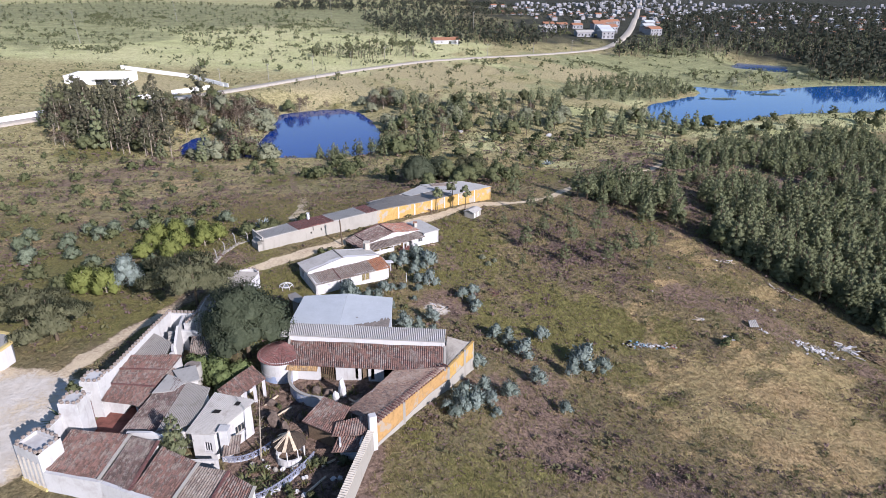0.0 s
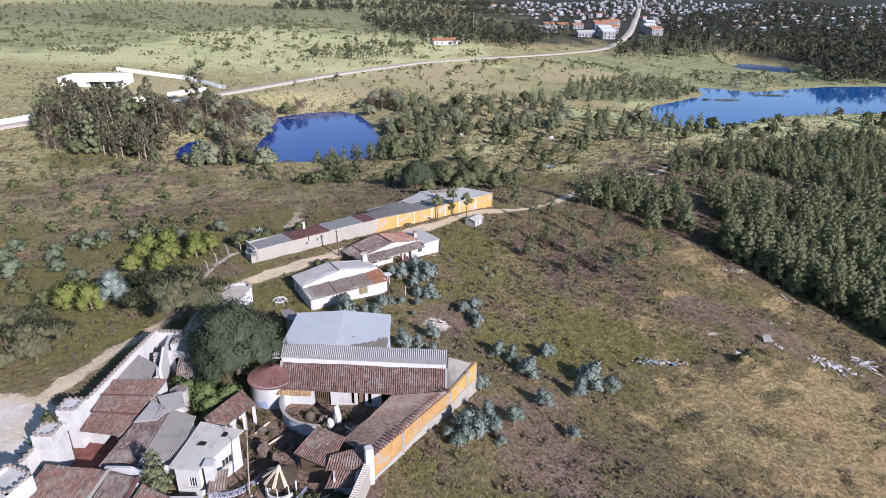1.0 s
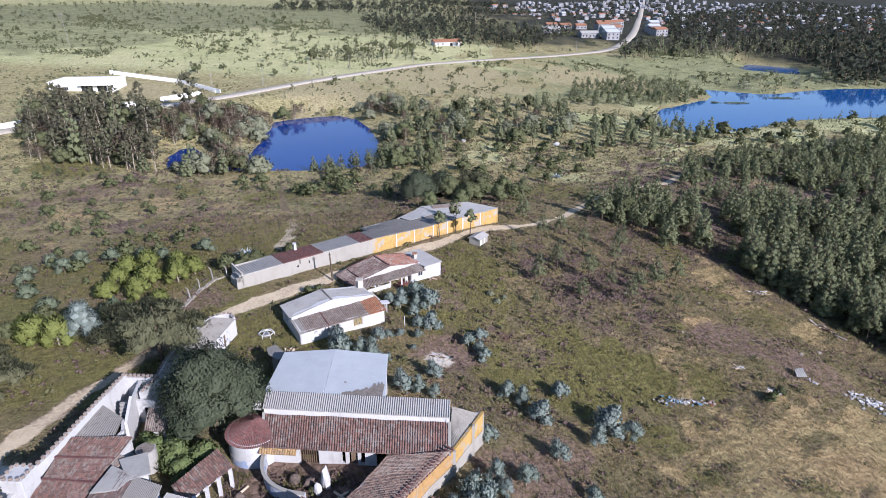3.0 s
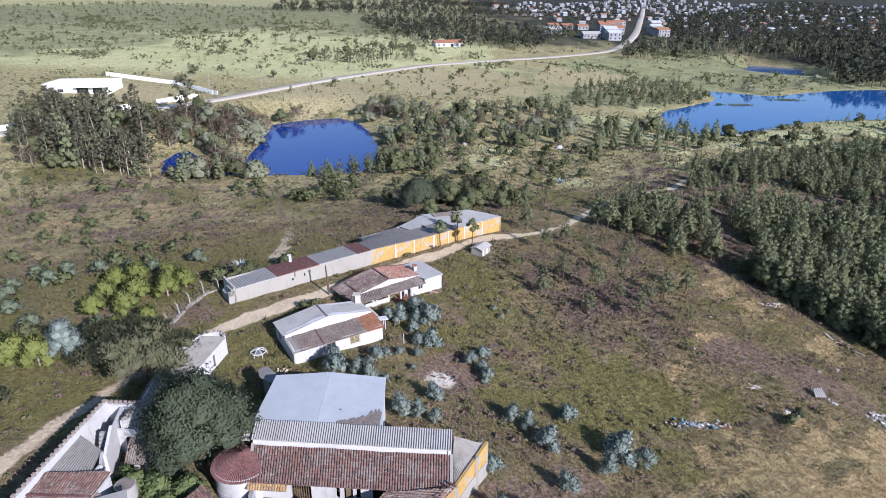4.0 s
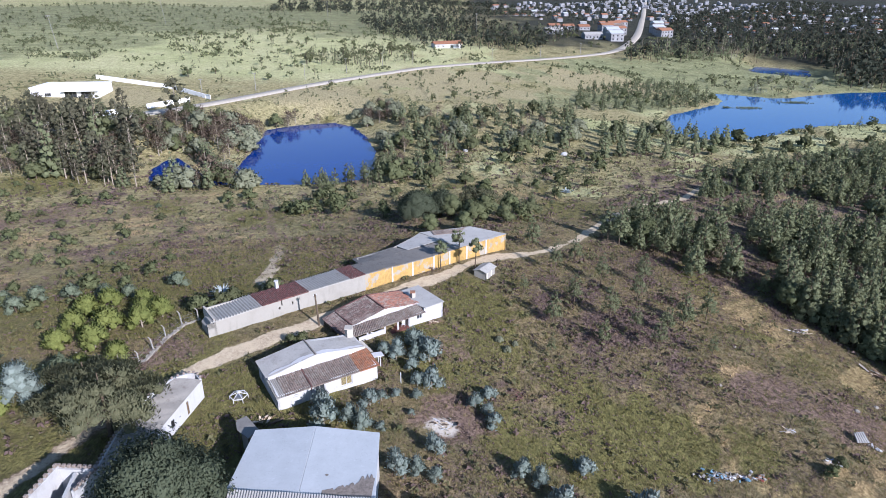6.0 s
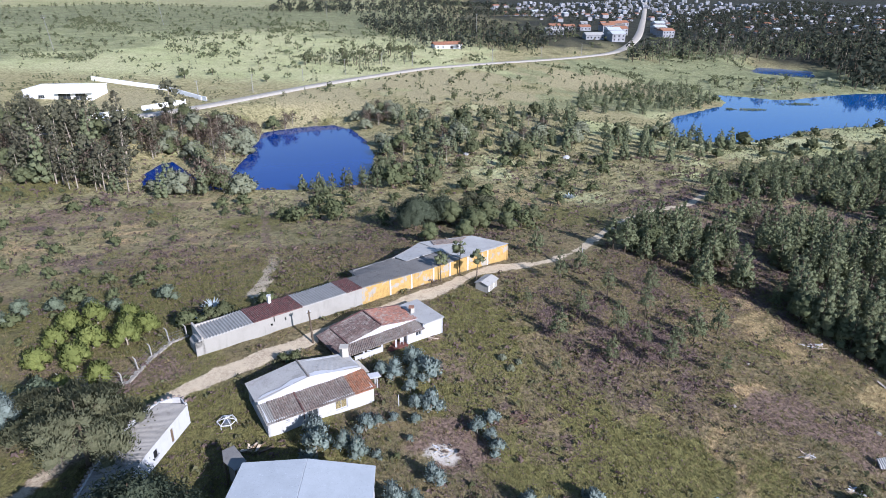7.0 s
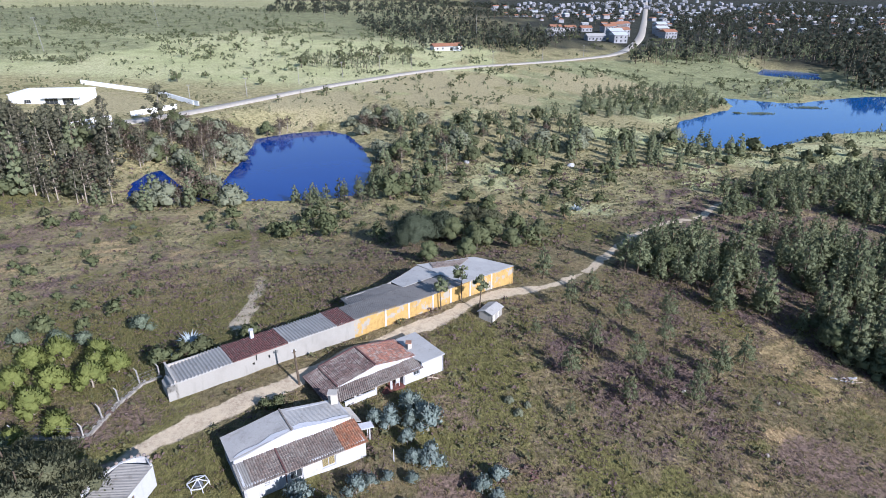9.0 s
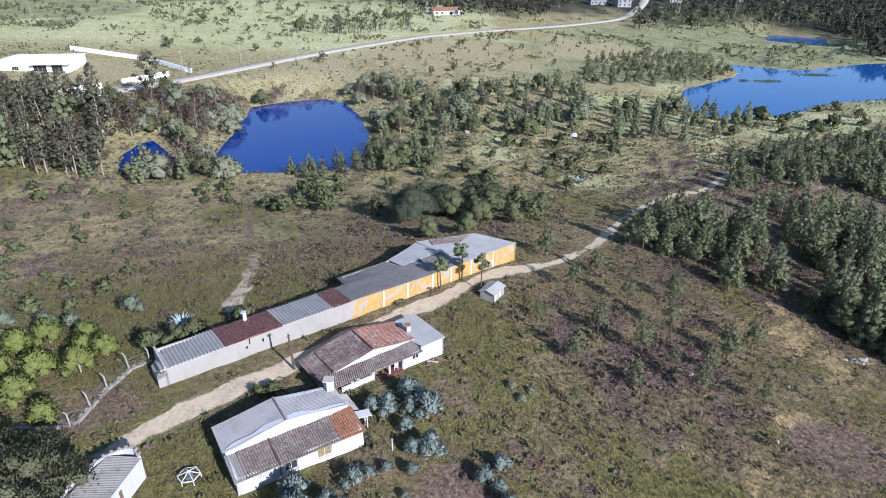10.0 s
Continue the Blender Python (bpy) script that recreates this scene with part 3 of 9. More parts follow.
    track = track * (1 - 0.6 * sand * smooth(y, 78, 90) - 0.3 * sand * smooth(y, 64, 72) * (1 - smooth(y, 78, 90)))
    court = smooth(-np.abs(x + 14) + 8.5, 0, 1) * smooth(-np.abs(y - 54) + 12, 0, 1)
    bare = np.maximum(bare, court)
    scrub = many(((-262, 459, 60, 1), (-280, 545, 90, 1), (-388, 708, 170, 1), (-195, 625, 60, 0.9), (-358, 588, 110, 1), (-60, 640, 80, 0.7), (-500, 500, 160, 1), (-150, 800, 160, 0.8), (50, 350, 26, 0.6), (150, 430, 60, 0.9), (230, 450, 60, 0.9), (110, 470, 45, 0.8), (190, 500, 50, 0.8), (90, 360, 30, 0.8), (290, 440, 60, 0.9), (60, 420, 30, 0.6))) * smooth(y, 300, 340)
    pale = np.maximum(pale, 0.55 * smooth(n1 * 0.6 + n2 * 0.4, 0.0, 0.8) * smooth(y, 165, 215) * (1 - smooth(x - 0.4 * y, 20, 45) * smooth(-y, -290, -240)))
    ash = np.maximum(spot(x, y, -1, 88.5, 1.9, 0.9), yard * smooth(-x, 40, 43) * (0.75 + 0.25 * n3))
    return {"track": track, "heath": np.clip(heath, 0, 1), "dry": np.clip(dry * 1.25, 0, 1), "green": np.clip(green, 0, 1), "pale": np.clip(pale, 0, 1),
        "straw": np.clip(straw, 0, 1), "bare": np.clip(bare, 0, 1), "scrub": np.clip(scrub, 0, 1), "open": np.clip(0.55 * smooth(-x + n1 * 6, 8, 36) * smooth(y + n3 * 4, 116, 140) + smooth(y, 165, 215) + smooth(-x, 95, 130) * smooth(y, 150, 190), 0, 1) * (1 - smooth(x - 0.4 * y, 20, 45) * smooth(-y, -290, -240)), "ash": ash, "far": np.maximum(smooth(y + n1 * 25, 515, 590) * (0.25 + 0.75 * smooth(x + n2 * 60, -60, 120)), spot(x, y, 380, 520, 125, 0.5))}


def land_material():
    m = Mat("dry_grassland", 0.95, specular=0.08)
    fine, mid, big = m.noise(2.3, 7, 0.75), m.noise(0.5, 8, 0.72), m.noise(0.11, 7, 0.65)
    vast = m.noise(0.022, 8, 0.68)
    grain, blade = m.noise(8, 5, 0.8), m.noise(5, 6, 0.8, stretch=(1.0, 0.35, 1.0))

    def band(key, lo=0.3, hi=0.7, push=1.1):
        """A cover's mask with an edge broken up by the noise."""
        a = m.math("ADD", m.attribute(key), m.math("MULTIPLY", m.math("SUBTRACT", mid, 0.5), push))
        a = m.math("ADD", a, m.math("MULTIPLY", m.math("SUBTRACT", fine, 0.5), push))
        return m.ramp(a, lo, hi)

    def tone(n, a, b):
        return m.mix(m.ramp(n, 0.3, 0.7), a, b)

    c = tone(fine, (0.140, 0.110, 0.060), (0.335, 0.268, 0.152))
    c = m.mix(m.ramp(big, 0.4, 0.62), c, tone(blade, (0.108, 0.094, 0.050), (0.245, 0.212, 0.120)))
    c = m.mix(m.ramp(m.attribute("open"), 0.0, 1.0), c, tone(mid, (0.22, 0.198, 0.098), (0.50, 0.44, 0.235)))
    c = m.mix(band("heath"), c, tone(fine, (0.080, 0.056, 0.051), (0.232, 0.166, 0.150)))
    c = m.mix(band("dry"), c, m.mix(m.ramp(big, 0.35, 0.65), tone(blade, (0.31, 0.208, 0.108), (0.60, 0.448, 0.250)), tone(blade, (0.265, 0.208, 0.102), (0.51, 0.415, 0.22))))
    c = m.mix(band("green"), c, tone(blade, (0.094, 0.092, 0.034), (0.270, 0.246, 0.098)))
    meadow = m.mix(m.ramp(vast, 0.35, 0.65), tone(big, (0.36, 0.375, 0.18), (0.55, 0.55, 0.285)), tone(mid, (0.42, 0.41, 0.21), (0.65, 0.62, 0.36)))
    c = m.mix(band("pale", 0.3, 0.7, 0.5), c, meadow)
    c = m.mix(band("scrub", 0.3, 0.7, 1.4), c, m.mix(m.ramp(big, 0.35, 0.65), tone(mid, (0.16, 0.175, 0.088), (0.29, 0.30, 0.16)), tone(mid, (0.24, 0.25, 0.12), (0.43, 0.43, 0.235))))
    c = m.mix(band("straw", 0.35, 0.9, 1.5), c, tone(fine, (0.29, 0.25, 0.135), (0.52, 0.45, 0.265)))
    c = m.mix(band("bare", 0.4, 0.75, 1.0), c, tone(fine, (0.128, 0.088, 0.069), (0.30, 0.213, 0.171)))
    c = m.mix(band("track", 0.42, 0.66, 0.6), c, m.mix(m.ramp(mid, 0.35, 0.65), (0.51, 0.42, 0.30), tone(fine, (0.29, 0.22, 0.155), (0.54, 0.455, 0.335))))
    c = m.mix(band("ash", 0.35, 0.75, 0.9), c, tone(mid, (0.43, 0.385, 0.33), (0.52, 0.485, 0.44)))
    # Far woodland floor and town ground, with cloud shade put into the colour.
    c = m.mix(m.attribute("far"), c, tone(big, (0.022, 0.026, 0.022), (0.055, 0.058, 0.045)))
    flat = m.ramp(m.math("MAXIMUM", m.attribute("track"), m.attribute("ash")), 0.25, 0.8, 1.0, 0.12)
    tussock = m.noise(1.15, 3, 0.5)
    # Hollows between tussocks get their shade as a darker colour.
    c = m.mix(m.math("MULTIPLY", m.ramp(tussock, 0.36, 0.56, 0.38, 0.0), flat), c, (0.070, 0.056, 0.034))
    c = m.mix(m.ramp(grain, 0.48, 0.72, 0.0, 0.28), c, (0.055, 0.048, 0.035))
    m.colour(c)
    h = m.math("ADD", m.math("ADD", m.math("MULTIPLY", fine, 1.0), m.math("MULTIPLY", mid, 2.0)), m.math("ADD", m.math("MULTIPLY", tussock, 1.6), m.math("MULTIPLY", grain, 0.4)))
    return m.bump(m.math("MULTIPLY", m.math("SUBTRACT", h, 2.5), flat), 0.75, 0.5).m


LAND = land_material()
land_sheet()


def water_material(name, deep, pale_blue, specular):
    m = Mat(name, 0.05, specular=specular)
    m.b.inputs["IOR"].default_value = 1.33
    m.colour(m.mix(m.noise(0.05, 3), deep, pale_blue))
    m.bump(m.noise(1.3, 4, 0.6), 0.12, 0.05)
    return m.m


# Part of the blue sky's reflection is put into these base colours.
PONDWATER = water_material("still_pond_water", (0.001, 0.022, 0.145), (0.002, 0.032, 0.19), 0.22)
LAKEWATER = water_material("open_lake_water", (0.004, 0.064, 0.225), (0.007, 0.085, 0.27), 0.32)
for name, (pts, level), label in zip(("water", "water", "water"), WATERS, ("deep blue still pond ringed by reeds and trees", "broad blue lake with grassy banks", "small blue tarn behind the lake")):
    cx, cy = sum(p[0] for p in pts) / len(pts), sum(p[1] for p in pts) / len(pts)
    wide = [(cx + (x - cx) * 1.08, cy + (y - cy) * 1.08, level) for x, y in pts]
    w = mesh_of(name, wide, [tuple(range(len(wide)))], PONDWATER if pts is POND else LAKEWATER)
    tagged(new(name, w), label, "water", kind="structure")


def strip(name, pts, width, lift, mat, label, kind="structure", step=4.0, category="road", drop=0.5):
    """A road laid on the land, with a rounded run through its corners and real shoulders."""
    p = np.array(pts, float)
    for _ in range(3):
        q = np.empty((2 * len(p) - 2, 2))
        q[0::2], q[1::2] = p[:-1] * 0.75 + p[1:] * 0.25, p[:-1] * 0.25 + p[1:] * 0.75
        p = np.r_[p[:1], q, p[-1:]]
    t = np.gradient(p, axis=0)
    t /= np.linalg.norm(t, axis=1)[:, None]
    n = np.stack([-t[:, 1], t[:, 0]], 1)
    mid = ground(p[:, 0], p[:, 1], False) + lift
    offs = [(-width / 2 - 0.6, -drop), (-width / 2, 0), (0, 0.06), (width / 2, 0), (width / 2 + 0.6, -drop)]
    v = np.concatenate([np.c_[p + n * o, mid + dz] for o, dz in offs])
    k = len(p)
    f = [(j * k + i + 1, j * k + i, (j + 1) * k + i, (j + 1) * k + i + 1) for j in range(4) for i in range(k - 1)]
    f = [g[::-1] for g in f]
    return tagged(new(name, mesh_of(name, v.tolist(), f, mat, True)), label, category, kind=kind)


ASPHALT = plain("sunbleached_asphalt", (0.43, 0.385, 0.325), 0.9, vary=0.25, scale=0.6)
strip("road", ROAD, 6.2, 0.5, ASPHALT, "pale sun-bleached asphalt country road with sandy verges")

# ---- buildings ----
class Plan:
    """A building's own axes: u along its front, v to the back, at an angle on the plan."""

    def __init__(self, x, y, turn):
        self.o, self.c, self.s, self.turn = (x, y), math.cos(radians(turn)), math.sin(radians(turn)), turn

    def __call__(self, u, v, z=None):
        x, y = self.o[0] + u * self.c - v * self.s, self.o[1] + u * self.s + v * self.c
        return (x, y) if z is None else (x, y, z)


def walls_round(house, pts, z0, tops, mat, holes=None, thick=0.25, label=""):
    """Walls along a closed outline (counter-clockwise); tops and holes by side number."""
    n = len(pts)
    for i in range(n):
        p, q = pts[i], pts[(i + 1) % n]
        top = tops[i] if isinstance(tops, (list, tuple)) else tops
        part("wall", wall_mesh(p, q, z0, top, thick, (holes or {}).get(i, ())), mat, house, label)


def floor_on(house, pts, z, mat, name="floor"):
    v, f = prism(pts, z - 0.3, z)
    return piece(name, v, f, mat, house)


def chimney(house, x, y, z0, z1, w=0.6, mat=None, cap=None, turn=0):
    c = part("chimney", box_bm(x - w / 2, y - w / 2, z0, x + w / 2, y + w / 2, z1, 0.02, turn), mat or WHITE, house)
    under(new("cap", mesh_of("cap", *prism([(x - w * .62, y - w * .62), (x + w * .62, y - w * .62), (x + w * .62, y + w * .62), (x - w * .62, y + w * .62)], z1, z1 + 0.12), cap or TERRACOTTA)), c)
    return c


def merlons(wall, a, b, z, gap=0.62, w=0.34, h=0.34, t=0.3, mat=None, cache={}):
    """A row of small tile-capped merlons on a wall top from a to b."""
    d = Vector((b[0] - a[0], b[1] - a[1], 0))
    n = max(2, int(d.length / gap))
    key = (w, h, t)
    if key not in cache:
        bm = box_bm(-w / 2, -t / 2, 0, w / 2, t / 2, h, 0.04)
        me = bpy.data.meshes.new("merlon")
        bm.to_mesh(me)
        bm.free()
        me.materials.append(mat or CAPSTONE)
        cache[key] = me
    for i in range(n):
        s = (i + 0.5) / n
        ob = new("merlon", cache[key])
        zz = z[0] + (z[1] - z[0]) * s if isinstance(z, tuple) else z
        ob.matrix_world = pose(a[0] + d.x * s, a[1] + d.y * s, zz - 0.01, 0, 0, math.degrees(math.atan2(d.y, d.x)))
        under(ob, wall)


def cottage_fibre():
    """White cottage with a low gable across its middle and a tiled lean-to along its front."""
    P = Plan(-20.2, 88.4, 32.7)
    g = 2.4
    h = thing("cottage", *P(6.5, 3.5, g), "white cottage with grey fibre-cement gable roof and tiled lean-to", "house", "cottages by the track")
    front = [(7.95, 9.45, 0.95, 2.25), (4.6, 5.9, 1.0, 2.2), (2.0, 2.5, 1.75, 2.05)]
    part("wall", wall_mesh(P(0, 0), P(12.9, 0), g, 4.92, 0.25, front), WHITE, h)
    part("wall", wall_mesh(P(12.9, 0), P(12.6, 7), g, [(0, 4.9), (0.45, 5.4), (0.46, 5.85), (1, 5.85)], 0.25), WHITE, h)
    part("wall", wall_mesh(P(12.6, 7), P(0, 7), g, [(0, 5.85), (0.5, 6.85), (1, 5.95)], 0.25), WHITE, h)
    part("wall", wall_mesh(P(0, 7), P(0, 0), g, [(0, 5.95), (0.54, 5.8), (0.55, 5.4), (1, 4.95)], 0.25, [(1.2, 2.0, 1.6, 2.6)]), WHITE, h)
    arch = [(0, 5.78), (0.1, 5.92), (0.2, 6.2), (0.33, 6.55), (0.5, 6.86), (0.6, 6.75), (0.8, 6.3), (0.92, 6.02), (1, 5.9)]
    part("gable", wall_mesh(P(0.02, 3.1), P(12.5, 3.1), 5.0, arch, 0.3), CLEAN, h, "white arched gable wall above the lean-to")
    roof_on(h, (P(6.1, 3.2, 6.84), P(6.1, 7.2, 6.9), P(-0.25, 7.2, 5.95), P(-0.25, 3.2, 5.8)), SHEETPALE, "grey fibre-cement sheets, limewashed near the gable", pitch=0.22, amp=0.007, seed=1)
    roof_on(h, (P(6.2, 7.2, 6.9), P(6.2, 3.2, 6.84), P(12.75, 3.2, 5.86), P(12.75, 7.2, 5.8)), SHEETPALE, "grey fibre-cement sheets", pitch=0.22, amp=0.007, seed=2)
    wg = random.Random(12)
    for u0, z0, u1, z1 in ((5.9, 6.86, 0.2, 5.94), (6.4, 6.86, 12.5, 5.97)):
        rows = [(u0 + (u1 - u0) * k / 24, z0 + (z1 - z0) * k / 24, 0.42 + 0.3 * math.sin(k * 0.31 + u0) * math.sin(k * 0.13 + 1) + wg.uniform(-0.05, 0.05)) for k in range(25)]
        v = [P(u, 3.25, z + 0.03) for u, z, w in rows] + [P(u, 3.25 + w, z + 0.035) for u, z, w in rows]
        f = [(k, k + 1, k + 26, k + 25) if u1 > u0 else (k + 1, k, k + 25, k + 26) for k in range(24)]
        piece("limewash", v, f, CLEAN, h, "white limewash brushed along the gable")
    part("ridge_cap", beam_bm(P(6.15, 3.1, 6.95), P(6.15, 7.2, 7.0), 0.16, 0.09), WORN, h, "dark mossy ridge joint")
    roof_on(h, (P(-0.2, -0.3, 4.86), P(0.9, -0.3, 4.88), P(0.9, 3.1, 5.42), P(-0.2, 3.1, 5.42)), SHEET, "bare fibre-cement end sheet", pitch=0.22, amp=0.045, seed=3)
    roof_on(h, (P(0.9, -0.3, 4.9), P(4.1, -0.3, 4.9), P(4.1, 3.1, 5.44), P(0.9, 3.1, 5.44)), TILEGREY, "lichen-grey clay tiles", tile=True, seed=4)
    roof_on(h, (P(4.2, -0.3, 4.88), P(10.4, -0.3, 4.86), P(10.4, 3.1, 5.5), P(4.2, 3.1, 5.46)), TILEGREY, "lichen-grey clay tiles", tile=True, seed=5)
    roof_on(h, (P(10.4, -0.3, 4.86), P(13.1, -0.3, 4.84), P(13.0, 3.1, 5.52), P(10.4, 3.1, 5.5)), TILERED, "newer orange-red clay tiles", tile=True, seed=6)
    part("ridge_cap", beam_bm(P(4.15, -0.3, 4.98), P(4.15, 3.1, 5.56), 0.14, 0.1), TILEDARK, h)
    part("downpipe", beam_bm(P(4.15, -0.1, 3.4), P(4.15, -0.1, 4.8), 0.05, 0.05, sides=6), TILEDARK, h)
    window_in(h, P(0, 0), P(12.9, 0), g, front[0], CLEAN, bars=1, label="shuttered window with cream slats", shutter=YELLOW)
    window_in(h, P(0, 0), P(12.9, 0), g, front[1], CLEAN, bars=1)
    window_in(h, P(0, 0), P(12.9, 0), g, front[2], CLEAN, bars=2, name="vent")
    window_in(h, P(0, 7), P(0, 0), g, (1.2, 2.0, 1.6, 2.6), CLEAN, bars=1)
    chimney(h, *P(12.1, 6.5), 4.8, 7.2, 0.85, GREYWALL, GREYWALL, 33)
    roof_on(h, (P(13.9, 3.2, 4.75), P(13.9, 6.2, 4.75), P(12.7, 6.2, 5.2), P(12.7, 3.2, 5.2)), SHEET, "small fibre-cement porch roof", pitch=0.22, amp=0.045)
    slab_on(h, [P(13.0, 1.9, 4.75), P(14.8, 1.7, 4.6), P(14.9, 2.8, 4.62), P(13.1, 3.1, 4.78)], 0.1, CLEAN, "white porch slab", "porch_slab")
    for u, v in ((14.3, 1.9), (14.4, 2.7)):
        part("post", beam_bm(P(u, v, at(*P(u, v)) - 0.1), P(u, v, 4.55), 0.12, 0.12), WHITE, h)
    floor_on(h, [P(0.1, 0.1), P(12.8, 0.1), P(12.5, 6.9), P(0.1, 6.9)], g + 0.4, SLAB)
    v, f = prism([P(-0.15, -0.15), P(13.1, -0.15), P(12.8, 7.1), P(-0.15, 7.1)], 1.6, g)
    piece("plinth", v, f, GREYWALL, h, "grey stone plinth")
    return h


def cottage_tiled():
    """White cottage with a brown-tiled gable roof, a porch on posts and a flat-roofed end."""
    P = Plan(-14.3, 101.5, 37.0)
    g = 3.3
    h = thing("cottage", *P(8, 3, g), "white cottage with mottled brown tile roof, porch and flat-roofed end", "house", "cottages by the track")
    win = [(1.55, 2.5, 0.75, 1.55)]
    part("wall", wall_mesh(P(10.1, -0.2), P(16.3, -0.2), 2.6, [(0, 5.0), (0.45, 5.0), (0.46, 5.45), (1, 5.5)], 0.25, [(1.55, 2.5, 1.4, 2.2)]), CLEAN, h)
    part("wall", wall_mesh(P(16.3, -0.2), P(16.3, 6.3), 2.2, 5.5, 0.25), CLEAN, h)
    part("wall", wall_mesh(P(16.3, 6.3), P(2, 6.3), g, [(0, 5.4), (0.25, 5.4), (0.64, 6.4), (1, 5.6)], 0.25), WHITE, h)
    part("wall", wall_mesh(P(2, 6.3), P(2, 1.5), g, 5.5, 0.25), WHITE, h)
    part("wall", wall_mesh(P(10.1, 1.7), P(10.1, -0.2), g, 5.1, 0.25), WHITE, h)
    part("wall", wall_mesh(P(2, 1.6), P(10.1, 1.6), g, 5.4, 0.25, [(6.9, 7.7, 0, 1.95), (3.0, 3.9, 0.8, 1.6)]), WHITE, h)
    arch = [(0, 5.55), (0.15, 5.72), (0.33, 6.1), (0.47, 6.45), (0.6, 6.2), (0.78, 5.85), (1, 5.6)]
    part("gable", wall_mesh(P(2, 1.5), P(13.2, 1.5), 5.2, arch, 0.25), CLEAN, h, "white low gable above the porch roof")
    part("door", wall_mesh(P(8.9, 1.68), P(9.7, 1.68), g, 5.25, 0.06), WOOD, h, "brown wooden door")
    window_in(h, P(10.1, -0.2), P(16.3, -0.2), 2.6, (1.55, 2.5, 1.4, 2.2), CLEAN, bars=1)
    window_in(h, P(2, 1.6), P(10.1, 1.6), g, (3.0, 3.9, 0.8, 1.6), CLEAN, bars=1)
    roof_on(h, (P(1.9, 6.6, 5.55), P(1.9, 1.5, 5.55), P(7.2, 1.5, 6.5), P(7.2, 6.6, 6.5)), TILEBROWN, "mottled brown clay tiles", tile=True, seed=7)
    roof_on(h, (P(13.2, 1.5, 5.55), P(13.2, 6.6, 5.5), P(7.3, 6.6, 6.5), P(7.3, 1.5, 6.5)), TILEROSE, "mottled brown clay tiles with fresh patches", tile=True, seed=8)
    roof_on(h, (P(-0.2, 6.6, 5.15), P(-0.2, 0.6, 5.0), P(2.0, 1.4, 5.5), P(2.0, 6.6, 5.5)), TILEBROWN, tile=True, seed=9, label="lower side roof of brown tiles")
    roof_on(h, (P(0.6, -0.5, 5.0), P(13.0, -0.5, 4.98), P(13.2, 1.55, 5.5), P(1.4, 1.55, 5.5)), TILEGREY, "lichened porch roof tiles", tile=True, seed=10)
    part("ridge_cap", beam_bm(P(7.25, 1.5, 6.6), P(7.25, 6.6, 6.6), 0.2, 0.14), TILEDARK, h)
    part("ridge_cap", beam_bm(P(2.0, 1.5, 5.62), P(2.0, 6.6, 5.62), 0.2, 0.12), TILEDARK, h)
    part("ridge_cap", beam_bm(P(2.0, 6.62, 5.65), P(7.2, 6.62, 6.6), 0.2, 0.12), TILEDARK, h)
    part("ridge_cap", beam_bm(P(7.3, 6.62, 6.6), P(13.0, 6.62, 5.6), 0.2, 0.12), TILEDARK, h)
    slab_on(h, [P(12.6, 1.6, 5.58), P(13.1, -0.35, 5.56), P(16.5, -0.35, 5.6), P(16.5, 6.5, 5.62), P(13.3, 6.5, 5.58)], 0.16, FLATPALE, "flat pale concrete slab with lichen")
    chimney(h, *P(13.5, 3.6), 5.4, 6.4, 0.62, GREYWALL, TERRACOTTA, 37)
    for u in (0.9, 3.4, 6.2, 8.4):
        part("post", beam_bm(P(u, -0.15, at(*P(u, -0.15)) - 0.1), P(u, -0.15, 4.98), 0.24, 0.24), CLEAN, h)
    floor_on(h, [P(0.6, -0.6), P(10.1, -0.6), P(10.1, 1.6), P(0.6, 1.6)], g + 0.2, BRICKRED, "porch_floor")
    part("porch_wall", wall_mesh(P(2.0, -0.2), P(6.3, -0.2), g - 0.4, g + 1.05, 0.2), CLEAN, h, "low white porch wall")
    for u, v in ((0.1, 1.4), (0.1, 4.0), (0.1, 6.2)):
        part("post", beam_bm(P(u, v, 3.5), P(u, v, 5.0), 0.16, 0.16), WOOD, h)
    v, f = prism([P(2.1, 1.7), P(16.1, 1.7), P(16.1, 6.2), P(2.1, 6.2)], 2.2, g + 0.3)
    piece("floor", v, f, SLAB, h)
    return h


